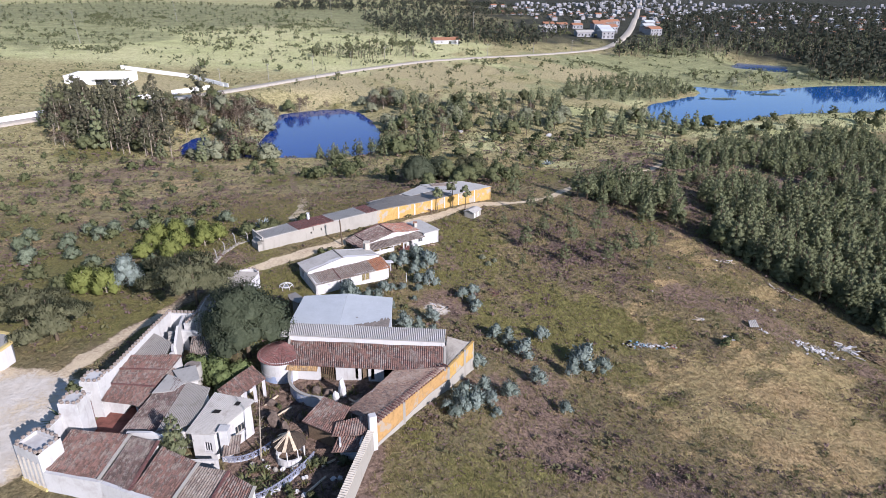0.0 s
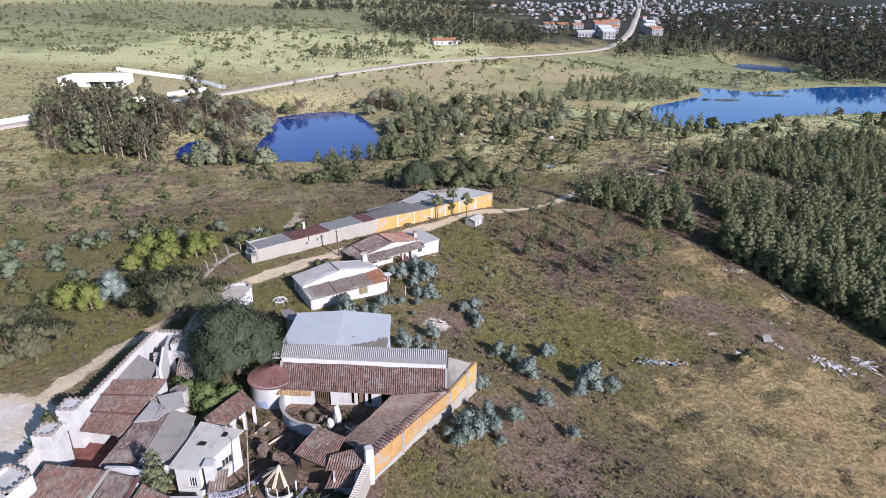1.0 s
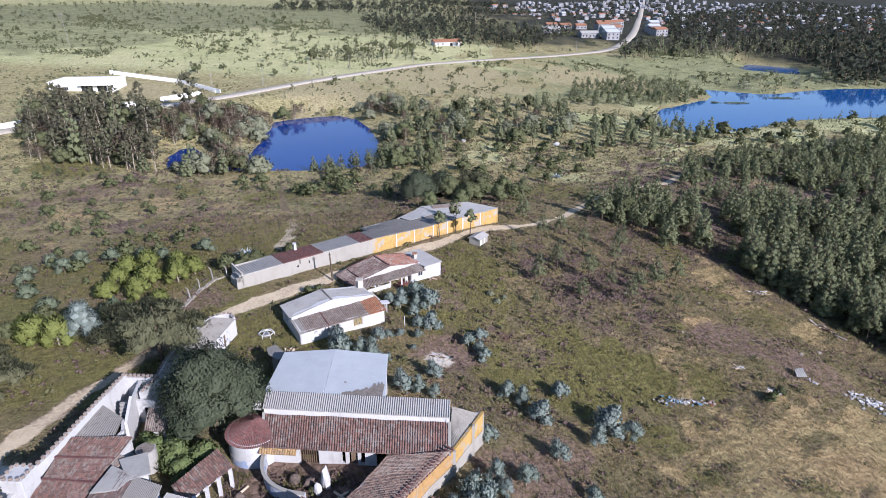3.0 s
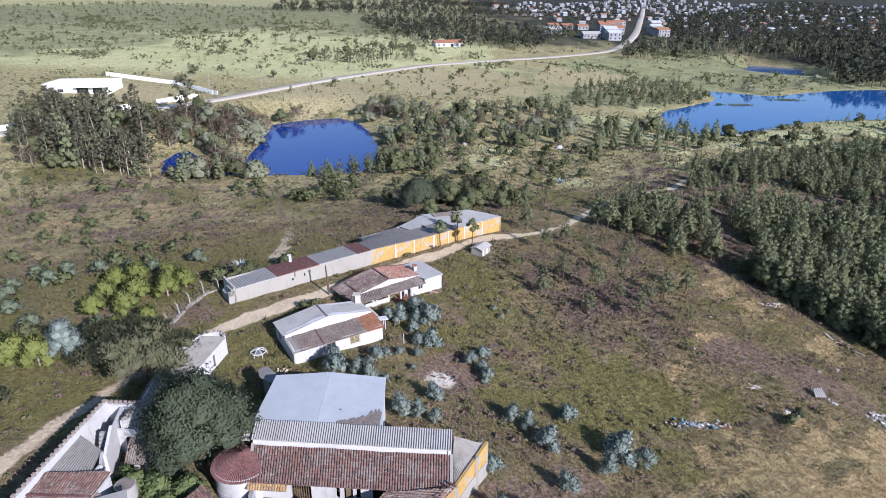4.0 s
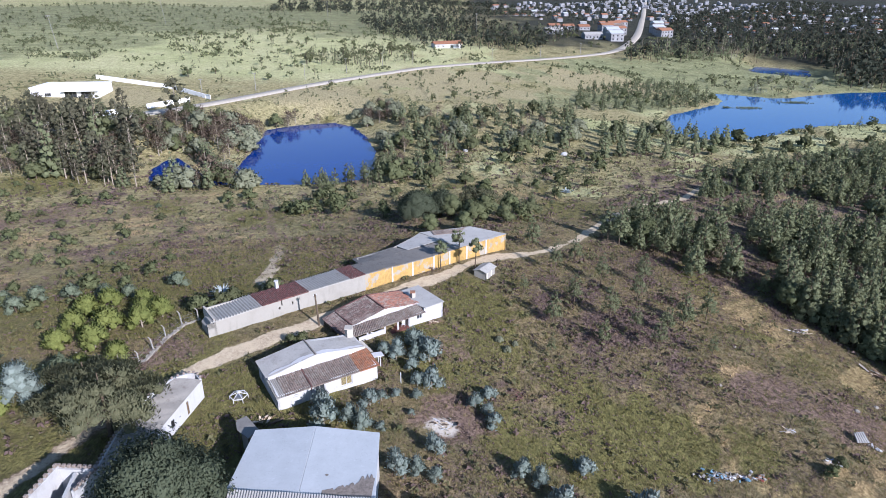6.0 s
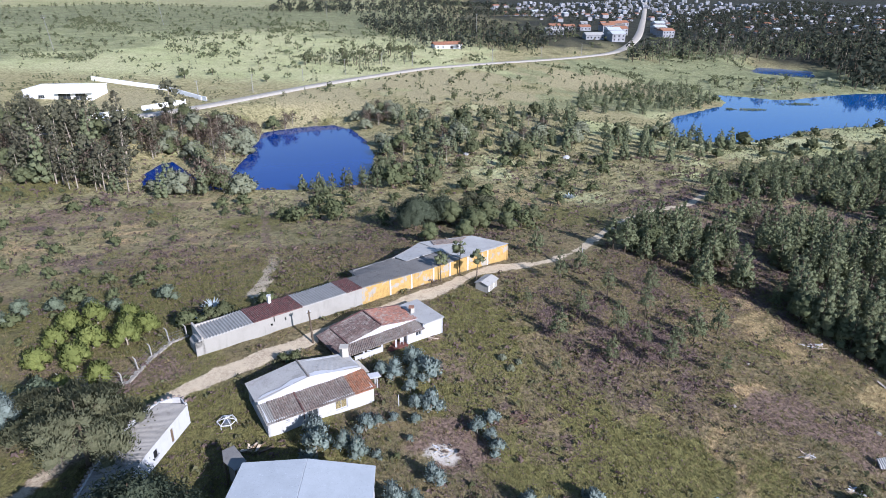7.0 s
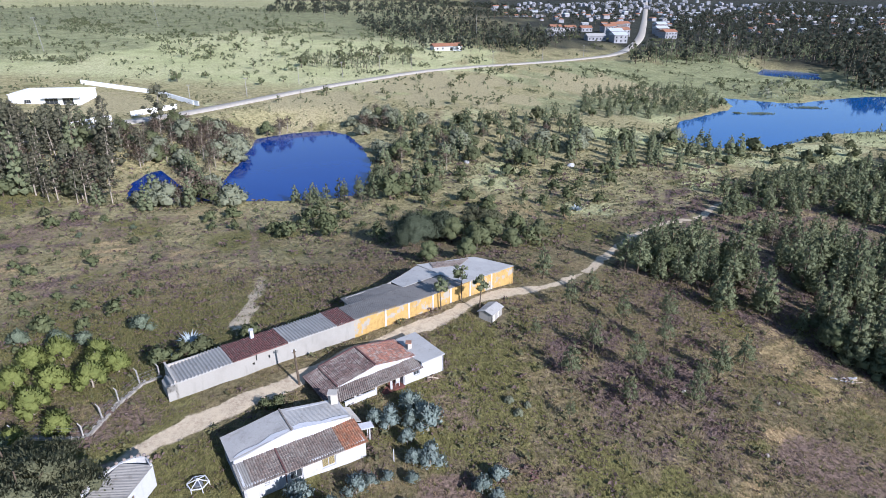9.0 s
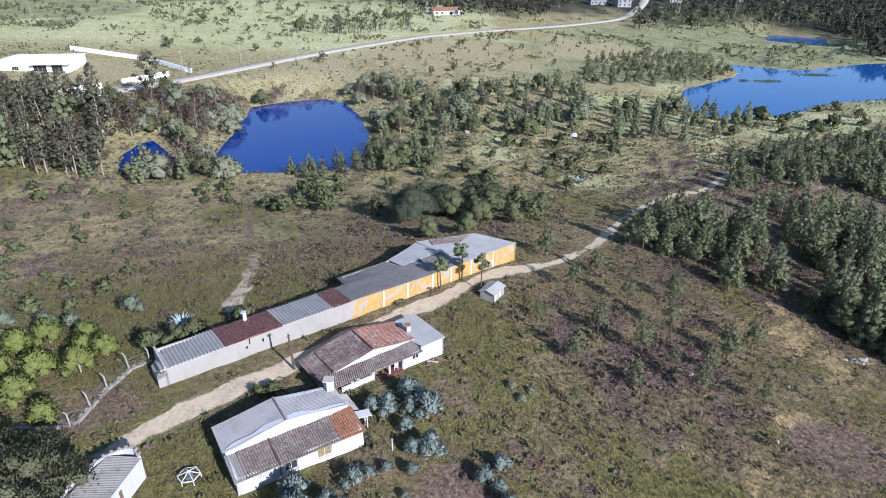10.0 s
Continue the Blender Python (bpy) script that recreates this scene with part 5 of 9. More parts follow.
# ---- the walled compound ----
def compound_walls():
    h = thing("compound_wall", -38, 58, 4.0, "white crenellated compound wall along the dirt road", "wall")
    road_side = [(-36.6, 73.6), (-37.2, 66.7), (-37.7, 60.4), (-38.0, 58.4)]
    for p, q, z in zip(road_side[:-1], road_side[1:], ((8.15, 8.15), (8.1, 8.05), (8.05, 8.0))):
        w = part("wall", wall_mesh(p, q, 3.9, [(0, z[0]), (1, z[1])], 0.35), WHITE, h)
        d = Vector((q[0] - p[0], q[1] - p[1])).normalized()
        o = (d.y * -0.17, d.x * 0.17)
        merlons(w, (p[0] - d.y * 0.17, p[1] + d.x * 0.17), (q[0] - d.y * 0.17, q[1] + d.x * 0.17), z, 0.6)
    p, q = (-39.3, 52.8), (-39.5, 48.8)
    w = part("wall", wall_mesh(p, q, 3.9, 7.5, 0.35), WHITE, h)
    merlons(w, (p[0] + 0.17, p[1]), (q[0] + 0.17, q[1]), 7.5, 0.6)
    # gate towers
    for cx, cy in ((-38.0, 57.2), (-38.1, 53.3)):
        s = 1.05
        t = part("gate_tower", box_bm(cx - s, cy - s, 3.9, cx + s, cy + s, 8.9, 0.03, -3), WHITE, h, "square white gate tower")
        for a, b in (((-s, -s), (s, -s)), ((s, -s), (s, s)), ((s, s), (-s, s)), ((-s, s), (-s, -s))):
            k = 0.86
            merlons(t, (cx + a[0] * k, cy + a[1] * k), (cx + b[0] * k, cy + b[1] * k), 8.9, 0.52, 0.3, 0.3, 0.26)
    part("lintel", box_bm(-38.4, 54.3, 7.2, -37.9, 56.2, 7.6, 0.02), WHITE, h)
    leafs = bmesh.new()
    for k in range(6):
        y = 54.5 + k * 0.3
        beam_bm((-38.15, y, 4.3), (-38.15, y, 6.6), 0.05, 0.05, leafs)
    for z in (4.6, 5.5, 6.5):
        beam_bm((-38.15, 54.4, z), (-38.15, 56.1, z), 0.05, 0.05, leafs)
    part("gate", leafs, TILEDARK, h, "dark red iron gate")
    # corner castle
    c = [(-40.3, 46.9), (-37.1, 45.4), (-36.4, 47.9), (-39.5, 49.3)]
    v, f = prism(c, 3.6, 8.0)
    t = piece("corner_tower", v, f, WHITE, h, "square corner tower with striped plinth")
    for i in range(4):
        a, b = c[i], c[(i + 1) % 4]
        part("parapet", wall_mesh(a, b, 8.0, 8.35, 0.3), WHITE, h)
        m = ((a[0] + b[0]) / 2, (a[1] + b[1]) / 2)
        cx, cy = -38.3, 47.4
        pull = lambda p: (p[0] + (cx - p[0]) * 0.08, p[1] + (cy - p[1]) * 0.08)
        merlons(t, pull(a), pull(b), 8.35, 0.55, 0.32, 0.3, 0.26)
    for i, n in ((0, 5), (3, 4)):
        a, b = c[i], c[(i + 1) % 4]
        for k in range(n):
            s = (k + 0.5) / n
            x, y = a[0] + (b[0] - a[0]) * s, a[1] + (b[1] - a[1]) * s
            part("stripe", beam_bm((x, y, 4.4), (x, y, 7.3), 0.16, 0.16), GREYWALL, h, "dark vertical painted stripe")
        part("base_band", beam_bm((a[0], a[1], 4.2), (b[0], b[1], 4.2), 0.36, 0.5), YELLOW, h, "yellow painted base band")
    # south wall
    south = [(-37.1, 45.4), (-31.2, 44.2), (-27.8, 42.9), (-23.8, 41.6), (-16.6, 40.4), (-9.4, 39.4)]
    for i, (p, q) in enumerate(zip(south[:-1], south[1:])):
        part("wall", wall_mesh(p, q, 3.2, 6.35 - 0.06 * i, 0.35), WHITE, h)
    # east wall with a tile coping
    east = [(-9.4, 39.4), (-8.8, 43.2), (-8.0, 47.8), (-7.1, 52.6)]
    for p, q in zip(east[:-1], east[1:]):
        part("wall", wall_mesh(p, q, 2.6, 5.95, 0.4), CREAM, h, "grey-white yard wall with tile coping")
        n = int(math.dist(p, q) / 0.28)
        for k in range(n):
            s = (k + 0.5) / n
            x, y = p[0] + (q[0] - p[0]) * s, p[1] + (q[1] - p[1]) * s
            part("coping_tile", beam_bm((x + 0.12, y, 5.98), (x - 0.55, y + 0.05, 6.06), 0.11, 0.13, sides=6), GREYWALL, h)
    return h


def compound_house(name, label, roof, walls, roof_mat, z0=3.6, wall_mat=None, tile=True, seed=0, holes=None, category="house", text="", dark=True):
    """One building of the compound: roof given as lower edge a-b and upper edge c-d; walls as plan lines with top heights."""
    cx = sum(p[0] for p in roof) / 4
    cy = sum(p[1] for p in roof) / 4
    h = thing(name, cx, cy, z0, label, category, "compound buildings")
    roof_on(h, roof, roof_mat, text, tile=tile, seed=seed, **({} if tile else {"pitch": 0.2, "amp": 0.035}))
    for i, (p, q, za, zb) in enumerate(walls):
        part("wall", wall_mesh(p, q, z0, [(0, za), (1, zb)], 0.25, (holes or {}).get(i, ())), wall_mat or WHITE, h)
    a, b, c, d = roof
    inset = lambda p: (p[0] + (cx - p[0]) * 0.12, p[1] + (cy - p[1]) * 0.12)
    if dark:
        v, f = prism([inset(p) for p in roof], z0 - 0.4, [p[2] - 0.35 for p in roof])
        piece("core", v, f, WHITE, h)
    return h


def compound():
    compound_walls()
    h = compound_house("gate_house", "white gate house with red-brown tile roof over an open porch",
        ((-36.9, 55.9, 6.7), (-32.4, 55.4, 6.5), (-31.2, 63.8, 7.5), (-37.5, 63.6, 7.6)),
        [((-37.2, 57.0), (-35.2, 56.7), 6.6, 6.6), ((-35.2, 56.7), (-35.0, 58.6), 6.5, 6.6), ((-35.0, 58.6), (-31.6, 58.2), 6.6, 6.6), ((-31.6, 58.2), (-31.2, 63.6), 6.6, 7.3)],
        TILE, seed=1, text="red-brown clay tiles", dark=False, holes={2: [(0.5, 1.3, 0, 2.0), (1.8, 2.9, 0.8, 1.9)]})
    for q in (0.34, 0.67):
        lo, hi = Vector((-36.9, 55.9, 6.7)).lerp((-37.5, 63.6, 7.6), q), Vector((-32.4, 55.4, 6.5)).lerp((-31.2, 63.8, 7.5), q)
        part("ridge_cap", beam_bm(tuple(lo + Vector((0, 0, 0.06))), tuple(hi + Vector((0, 0, 0.06))), 0.22, 0.14), TILEDARK, h, "raised course across the roof")
    roof_on(h, ((-33.9, 56.0, 6.3), (-32.3, 55.2, 6.2), (-30.6, 61.2, 7.2), (-32.2, 61.8, 7.3)), TILEGREY, "paler tile strip", tile=True, seed=2)
    # Wall in near-black, so the shade deep in the porch is its colour.
    part("back_wall", wall_mesh((-34.9, 60.5), (-31.5, 60.1), 3.9, 6.9, 0.2), DARK, h)
    window_in(h, (-35.0, 58.6), (-31.6, 58.2), 3.6, (1.8, 2.9, 0.8, 1.9), CLEAN, bars=1)
    for x, y in ((-33.4, 56.2), (-32.6, 56.0)):
        part("post", beam_bm((x, y, 4.0), (x, y, 6.4), 0.14, 0.14), CLEAN, h)
    v, f = prism([(-37.9, 53.2), (-33.0, 52.8), (-32.6, 57.8), (-37.6, 58.2)], 3.9, 4.36)
    tagged(new("court_floor", mesh_of("court_floor", v, f, BRICKRED)), "faded red painted court floor", "floor", kind="structure")
    # terrace and the far corner room
    h = thing("terrace_room", -35.3, 67.5, 4.2, "white terrace room with a ribbed grey roof and stair wall", "house", "compound buildings")
    roof_on(h, ((-37.4, 64.1, 7.25), (-33.2, 63.9, 7.2), (-33.6, 66.8, 7.4), (-36.9, 69.0, 7.5)), SHEETDARK, "weathered ribbed terrace roof", pitch=0.26, amp=0.05, seed=12)
    part("wall", wall_mesh((-33.0, 63.9), (-32.8, 65.2), 4.0, 7.1, 0.25), WHITE, h)
    part("wall", wall_mesh((-32.8, 65.2), (-33.6, 67.0), 4.0, 7.1, 0.25), WHITE, h)
    part("wall", wall_mesh((-33.0, 66.4), (-34.4, 73.0), 4.0, [(0, 7.1), (0.45, 8.3), (0.5, 7.8), (1, 7.8)], 0.3), WHITE, h, "white stair wall stepping up")
    st = bmesh.new()
    for k in range(9):
        x, y, z = -33.9 - 0.1 * k, 66.8 + 0.32 * k, 5.2 + 0.26 * k
        box_bm(x - 0.5, y, 4.6, x + 0.3, y + 0.34, z, bm=st)
    part("stair", st, SLAB, h, "grey concrete stair")
    w = part("wall", wall_mesh((-33.2, 70.4), (-32.6, 73.4), 4.0, 8.0, 0.3), WHITE, h)
    merlons(w, (-33.2, 70.4), (-32.6, 73.4), 8.0, 0.5)
    w = part("wall", wall_mesh((-32.6, 73.4), (-36.6, 73.6), 4.0, 7.9, 0.3), WHITE, h)
    merlons(w, (-32.6, 73.4), (-36.6, 73.6), 7.9, 0.5)
    part("wall", wall_mesh((-33.9, 70.2), (-31.2, 69.8), 4.0, 7.1, 0.3, [(0.9, 1.7, 0.2, 2.3)]), WHITE, h)
    # Near-black panel fills the doorway, standing for the shade of the room.
    part("doorway_shade", box_bm(-33.0, 70.25, 4.2, -32.2, 70.3, 6.3), DARK, h)
    roof_on(h, ((-31.6, 66.6, 6.0), (-29.2, 66.3, 6.0), (-29.5, 69.0, 6.8), (-32.2, 69.4, 6.8)), TILEGREY, "small lichened porch roof", tile=True, seed=5)
    for x, y in ((-31.4, 66.8), (-30.4, 66.7), (-29.4, 66.6)):
        part("post", beam_bm((x, y, 3.9), (x, y, 6.0), 0.35, 0.35), CLEAN, h)
    # dark-tiled hall, grey sheet roof, white house
    compound_house("tiled_hall", "hall with a dark lichened tile roof in the compound",
        ((-32.9, 50.9, 6.2), (-29.2, 51.5, 6.3), (-28.5, 58.4, 7.4), (-31.2, 59.7, 7.4)),
        [((-32.6, 51.3), (-29.4, 51.8), 5.9, 5.9), ((-31.3, 59.4), (-32.6, 51.3), 7.0, 6.0)], TILEBROWN, seed=6, text="dark lichened clay tiles")
    hall = [o for o in scene.objects if o.name.startswith("tiled_hall")][-1]
    slab_on(hall, [(-31.75, 56.6, 7.2), (-29.4, 56.9, 7.28), (-28.55, 58.5, 7.52), (-31.2, 59.8, 7.52)], 0.1, SLAB, "grey cement patch over the upper roof")
    compound_house("grey_roofed_hall", "hall under mossy grey fibre-cement sheets",
        ((-29.1, 51.2, 6.4), (-25.5, 52.2, 6.6), (-25.6, 57.4, 7.4), (-28.5, 58.4, 7.5)),
        [((-28.8, 51.6), (-25.8, 52.5), 6.2, 6.4)], SHEETDARK, tile=False, seed=7, text="mossy grey sheets, broken at a corner")
    h = compound_house("white_house", "white house with sagging fibre-cement roof facing the yard",
        ((-25.7, 50.3, 7.0), (-22.7, 50.0, 7.05), (-20.0, 55.2, 7.4), (-24.8, 56.5, 7.45)),
        [((-25.3, 50.7), (-22.9, 50.4), 6.85, 6.9), ((-22.9, 50.4), (-20.4, 54.7), 6.9, 7.1), ((-20.4, 54.7), (-25.0, 56.2), 7.1, 7.2), ((-25.0, 56.2), (-25.3, 50.7), 7.2, 6.85)],
        SHEETPALE, z0=3.2, tile=False, seed=8, text="pale sagging fibre-cement sheets", dark=False, holes={0: [(1.2, 2.0, 1.3, 2.5)], 1: [(2.6, 3.9, 1.6, 2.6), (1.2, 1.9, 0.2, 2.1)]})
    window_in(h, (-25.3, 50.7), (-22.9, 50.4), 3.2, (1.2, 2.0, 1.3, 2.5), CLEAN, bars=2)
    window_in(h, (-22.9, 50.4), (-20.4, 54.7), 3.2, (2.6, 3.9, 1.6, 2.6), GREYWALL, bars=2)
    window_in(h, (-22.9, 50.4), (-20.4, 54.7), 3.2, (1.2, 1.9, 0.2, 2.1), WOOD, bars=0, name="door")
    chimney(h, -21.9, 50.6, 3.4, 7.3, 0.85, WHITE, WHITE)
    for u, v, w, d in ((0.42, 0.55, 0.5, 0.25), (0.8, 0.8, 0.35, 0.3)):
        x, y = -25.6 + 4.2 * u + 0.6 * v, 50.3 + 5.4 * v
        piece("roof_hole", [(x - w, y - d, 7.36), (x + w * 0.7, y - d * 1.2, 7.37), (x + w, y + d * 0.6, 7.44), (x - w * 0.4, y + d, 7.44)], [(0, 1, 2, 3)], DARK, h, "dark broken hole in the sheets")
    roof_on(h, ((-21.9, 49.0, 5.2), (-20.3, 49.6, 5.2), (-20.6, 51.6, 5.9), (-22.1, 50.9, 5.9)), TILEGREY, "small tiled porch", tile=True, seed=9)
    part("wall", wall_mesh((-26.2, 48.6), (-22.2, 48.7), 3.2, 5.0, 0.25), WHITE, h)
    # little roof tower and the arcade
    h = thing("roof_turret", -29.2, 60.0, 4.0, "small white turret with a grey slab roof", "tower", "compound buildings")
    slab_on(h, [(-31.0, 60.6, 7.5), (-28.9, 57.9, 7.45), (-27.2, 58.8, 7.5), (-28.7, 61.6, 7.55)], 0.14, SLAB, "grey slab")
    v, f = prism([(-30.6, 60.5), (-28.9, 58.3), (-27.6, 59.0), (-28.8, 61.2)], 3.8, 7.4)
    piece("wall", v, f, WHITE, h)
    h = thing("round_turret", -29.9, 63.2, 4.0, "small round mossy-topped turret", "tower", "compound buildings")
    ring = [(-29.9 + 0.95 * math.cos(k * 0.2618), 63.4 + 0.95 * math.sin(k * 0.2618)) for k in range(24)]
    v, f = prism(ring, 3.8, 6.4)
    piece("wall", v, f, SLAB, h)
    v, f = prism([(x * 0.86 - 29.9 * 0.14, y * 0.86 + 63.4 * 0.14) for x, y in ring], 6.3, 6.44)
    piece("top", v, f, WORN, h, "dark mossy top")
    h = thing("arcade", -23.2, 60.2, 3.5, "narrow tiled arcade on white pillars", "arcade", "compound buildings")
    roof_on(h, ((-23.7, 57.4, 5.5), (-20.9, 61.9, 5.5), (-22.9, 63.6, 6.3), (-25.4, 58.5, 6.3)), TILE, "red-brown clay tiles", tile=True, seed=10)
    for s in (0.08, 0.36, 0.64, 0.92):
        x, y = -23.5 + 2.6 * s, 57.7 + 4.2 * s
        part("pillar", beam_bm((x, y, 3.2), (x, y, 5.5), 0.3, 0.3), CLEAN, h)
    part("wall", wall_mesh((-22.8, 63.2), (-25.2, 58.4), 3.3, 5.9, 0.25), WHITE, h)
    # row of tiled sheds along the south wall
    for i, (roof, mat, text) in enumerate((
        (((-37.6, 45.9, 6.3), (-31.5, 44.5, 6.3), (-30.8, 49.7, 7.2), (-37.2, 50.6, 7.2)), TILE, "red-brown clay tiles"),
        (((-31.4, 44.5, 6.2), (-28.1, 43.3, 6.2), (-27.7, 48.9, 7.1), (-30.7, 49.7, 7.1)), TILEBROWN, "dark clay tiles with a plaster ridge"),
        (((-28.1, 43.3, 6.15), (-23.9, 41.9, 6.1), (-22.8, 46.2, 6.9), (-27.2, 48.4, 6.95)), TILE, "red-brown clay tiles"),
        (((-23.8, 41.9, 6.05), (-20.6, 41.3, 6.0), (-19.8, 45.4, 6.6), (-22.8, 46.0, 6.7)), TILEGREY, "lichened grey-brown clay tiles"),
        (((-20.5, 41.3, 6.0), (-17.2, 40.7, 5.95), (-16.9, 43.6, 6.5), (-19.8, 45.3, 6.6)), TILE, "red-brown clay tiles"),
    )):
        a, b, c, d = roof
        h = compound_house("wall_shed", "tiled shed against the compound's white south wall", roof,
            [((c[0], c[1] - 0.2), (d[0], d[1] - 0.2), c[2] - 0.3, d[2] - 0.3)], mat, seed=20 + i, text=text, category="shed")
        part("ridge_cap", beam_bm((b[0], b[1], b[2] + 0.1), (c[0], c[1], c[2] + 0.1), 0.3, 0.14), CREAM if i in (0, 2, 4) else TILEDARK, h, "plastered verge")
    part("gable_wall", wall_mesh((-31.5, 50.2), (-26.4, 49.4), 3.6, [(0, 7.1), (0.5, 7.4), (1, 6.8)], 0.3), WHITE, h)
    return h


compound()

# ---- plants ----
def fast_mesh(name, verts, faces, mat):
    """A mesh from arrays; faces is one array of triangles or of quads."""
    me = bpy.data.meshes.new(name)
    v, f = np.asarray(verts, np.float32), np.asarray(faces, np.int32)
    k = f.shape[1]
    me.vertices.add(len(v))
    me.vertices.foreach_set("co", v.ravel())
    me.loops.add(f.size)
    me.loops.foreach_set("vertex_index", f.ravel())
    me.polygons.add(len(f))
    me.polygons.foreach_set("loop_start", np.arange(0, f.size, k, dtype=np.int32))
    me.update(calc_edges=True)
    me.materials.append(mat)
    return me


def leaves(lobes, n, size, seed, flat=0.5, shell=0.7, stretch=1.0, brush=0.0):
    """Leaf sprays on a crown made of lobes (x, y, z, radius, squash): four-cornered, each turned its own way, mostly facing out.
    brush: how far they stand up like the shoots of a pine."""
    r = np.random.RandomState(seed)
    lobes = np.array(lobes, float)
    w = lobes[:, 3] ** 2
    k = r.choice(len(lobes), n, p=w / w.sum())
    d = r.normal(size=(n, 3))
    d /= np.linalg.norm(d, axis=1)[:, None]
    d[:, 2] = np.where(d[:, 2] < -0.35, -d[:, 2], d[:, 2])
    rad = lobes[k, 3] * (shell + (1.08 - shell) * r.rand(n) ** 0.7) * (1 + 0.16 * r.normal(size=n))
    c = lobes[k, :3] + d * rad[:, None] * np.stack([np.ones(n), np.ones(n), lobes[k, 4]], 1)
    if brush:
        t = d * 0.8 + (0, 0, brush) + 0.45 * r.normal(size=(n, 3))
        t /= np.linalg.norm(t, axis=1)[:, None]
        b = np.cross(t, d + 0.6 * r.normal(size=(n, 3)))
        b /= np.linalg.norm(b, axis=1)[:, None] + 1e-9
        nrm = np.cross(b, t)
    else:
        nrm = d + flat * r.normal(size=(n, 3))
        nrm /= np.linalg.norm(nrm, axis=1)[:, None]
        t = np.cross(nrm, r.normal(size=(n, 3)))
        t /= np.linalg.norm(t, axis=1)[:, None] + 1e-9
        b = np.cross(nrm, t)
    s = size * (0.55 + 0.9 * r.rand(n))[:, None]
    q = np.stack([c - t * s, c - b * s * 0.5 * stretch + nrm * s * 0.25, c + t * s, c + b * s * 0.5 * stretch + nrm * s * 0.25], 1)
    return q.reshape(-1, 3), np.arange(4 * n).reshape(-1, 4)


def rounded(c, lobes):
    """Quads wound to face out of the crown, and a soft normal for each corner that follows the crown's lobes."""
    q = np.asarray(c, float).reshape(-1, 4, 3)
    mid = q.mean(1)
    L = np.array(lobes, float)
    near = np.concatenate([np.argmin(np.linalg.norm(m[:, None] - L[None, :, :3], axis=2) / L[None, :, 3], axis=1) for m in np.array_split(mid, 1 + len(mid) // 4000)])
    d = mid - L[near, :3]
    d /= np.linalg.norm(d, axis=1)[:, None] + 1e-6
    heart = np.average(L[:, :3], axis=0, weights=L[:, 3] ** 2)
    g = (mid - heart) / (np.abs(mid - heart).max(0) + 1e-6)
    g /= np.linalg.norm(g, axis=1)[:, None] + 1e-6
    f = np.cross(q[:, 2] - q[:, 0], q[:, 3] - q[:, 1])
    f /= np.linalg.norm(f, axis=1)[:, None] + 1e-9
    turn = (f * (d + g)).sum(1) < 0
    q[turn] = q[turn][:, ::-1]
    f[turn] *= -1
    n = d * 0.75 + g * 0.65 + f * 0.28
    n /= np.linalg.norm(n, axis=1)[:, None] + 1e-9
    return q.reshape(-1, 3), np.repeat(n, 4, axis=0)


def crown_mesh(name, c, n, mat):
    me = fast_mesh(name, c, np.arange(len(c)).reshape(-1, 4), mat)
    me.normals_split_custom_set_from_vertices(n.astype(np.float32))
    return me


_corner = [(a, b, c) for a in (-1, 1) for b in (-1, 1) for c in (-1, 1)]
_tip = [(2, 0, 0), (-2, 0, 0), (0, 2, 0), (0, -2, 0), (0, 0, 2), (0, 0, -2)]
_dodeca = np.array([(t1, c1, t2, c2) for i, t1 in enumerate(_tip) for t2 in _tip[i + 1:] if np.dot(t1, t2) == 0
    for c1, c2 in [[c for c in _corner if np.dot(c, t1) > 0 and np.dot(c, t2) > 0]]], float)
_dodeca /= np.linalg.norm(_dodeca, axis=2, keepdims=True)


def masses(lobes, fill, seed, step=0.6):
    """The dense inside of a crown: one rough twelve-sided clump of foliage in each lobe."""
    r = np.random.RandomState(seed + 7)
    out = []
    for x, y, z, rad, squash in lobes:
        turn = np.linalg.qr(r.normal(size=(3, 3)))[0]
        k = int(min(4, max(1, rad / step)))
        q = _dodeca @ turn
        if k > 1:
            u = np.linspace(0, 1, k + 1)
            g = lambda a, b: (q[:, 0] * (1 - a) + q[:, 1] * a) * (1 - b) + (q[:, 3] * (1 - a) + q[:, 2] * a) * b
            q = np.stack([np.stack([g(u[i], u[j]), g(u[i + 1], u[j]), g(u[i + 1], u[j + 1]), g(u[i], u[j + 1])], 1) for i in range(k) for j in range(k)], 1).reshape(-1, 4, 3)
            q /= np.linalg.norm(q, axis=2, keepdims=True)
        lump = np.sin(q * (2.2 + rad * 2.5) + r.rand(3) * 6)[..., [1, 2, 0]].sum(2, keepdims=True) + 0.6 * np.sin(q * (6 + rad * 5) + r.rand(3) * 6)[..., [2, 0, 1]].sum(2, keepdims=True)
        q = q * rad * fill * (1 + 0.09 * lump)
        out.append(q * (1, 1, squash) + (x, y, z))
    return np.concatenate(out).reshape(-1, 3)


def limb(points, radii, sides=6):
    """A tapered branch through points."""
    v, f = [], []
    P = [Vector(p) for p in points]
    for i, (p, r) in enumerate(zip(P, radii)):
        d = (P[min(i + 1, len(P) - 1)] - P[max(i - 1, 0)]).normalized()
        x = d.orthogonal().normalized()
        y = d.cross(x)
        for k in range(sides):
            a = 6.28318 * k / sides
            v.append(tuple(p + (x * math.cos(a) + y * math.sin(a)) * r))
    for i in range(len(P) - 1):
        for k in range(sides):
            f.append((i * sides + k, i * sides + (k + 1) % sides, (i + 1) * sides + (k + 1) % sides, (i + 1) * sides + k))
    return np.array(v), np.array(f)


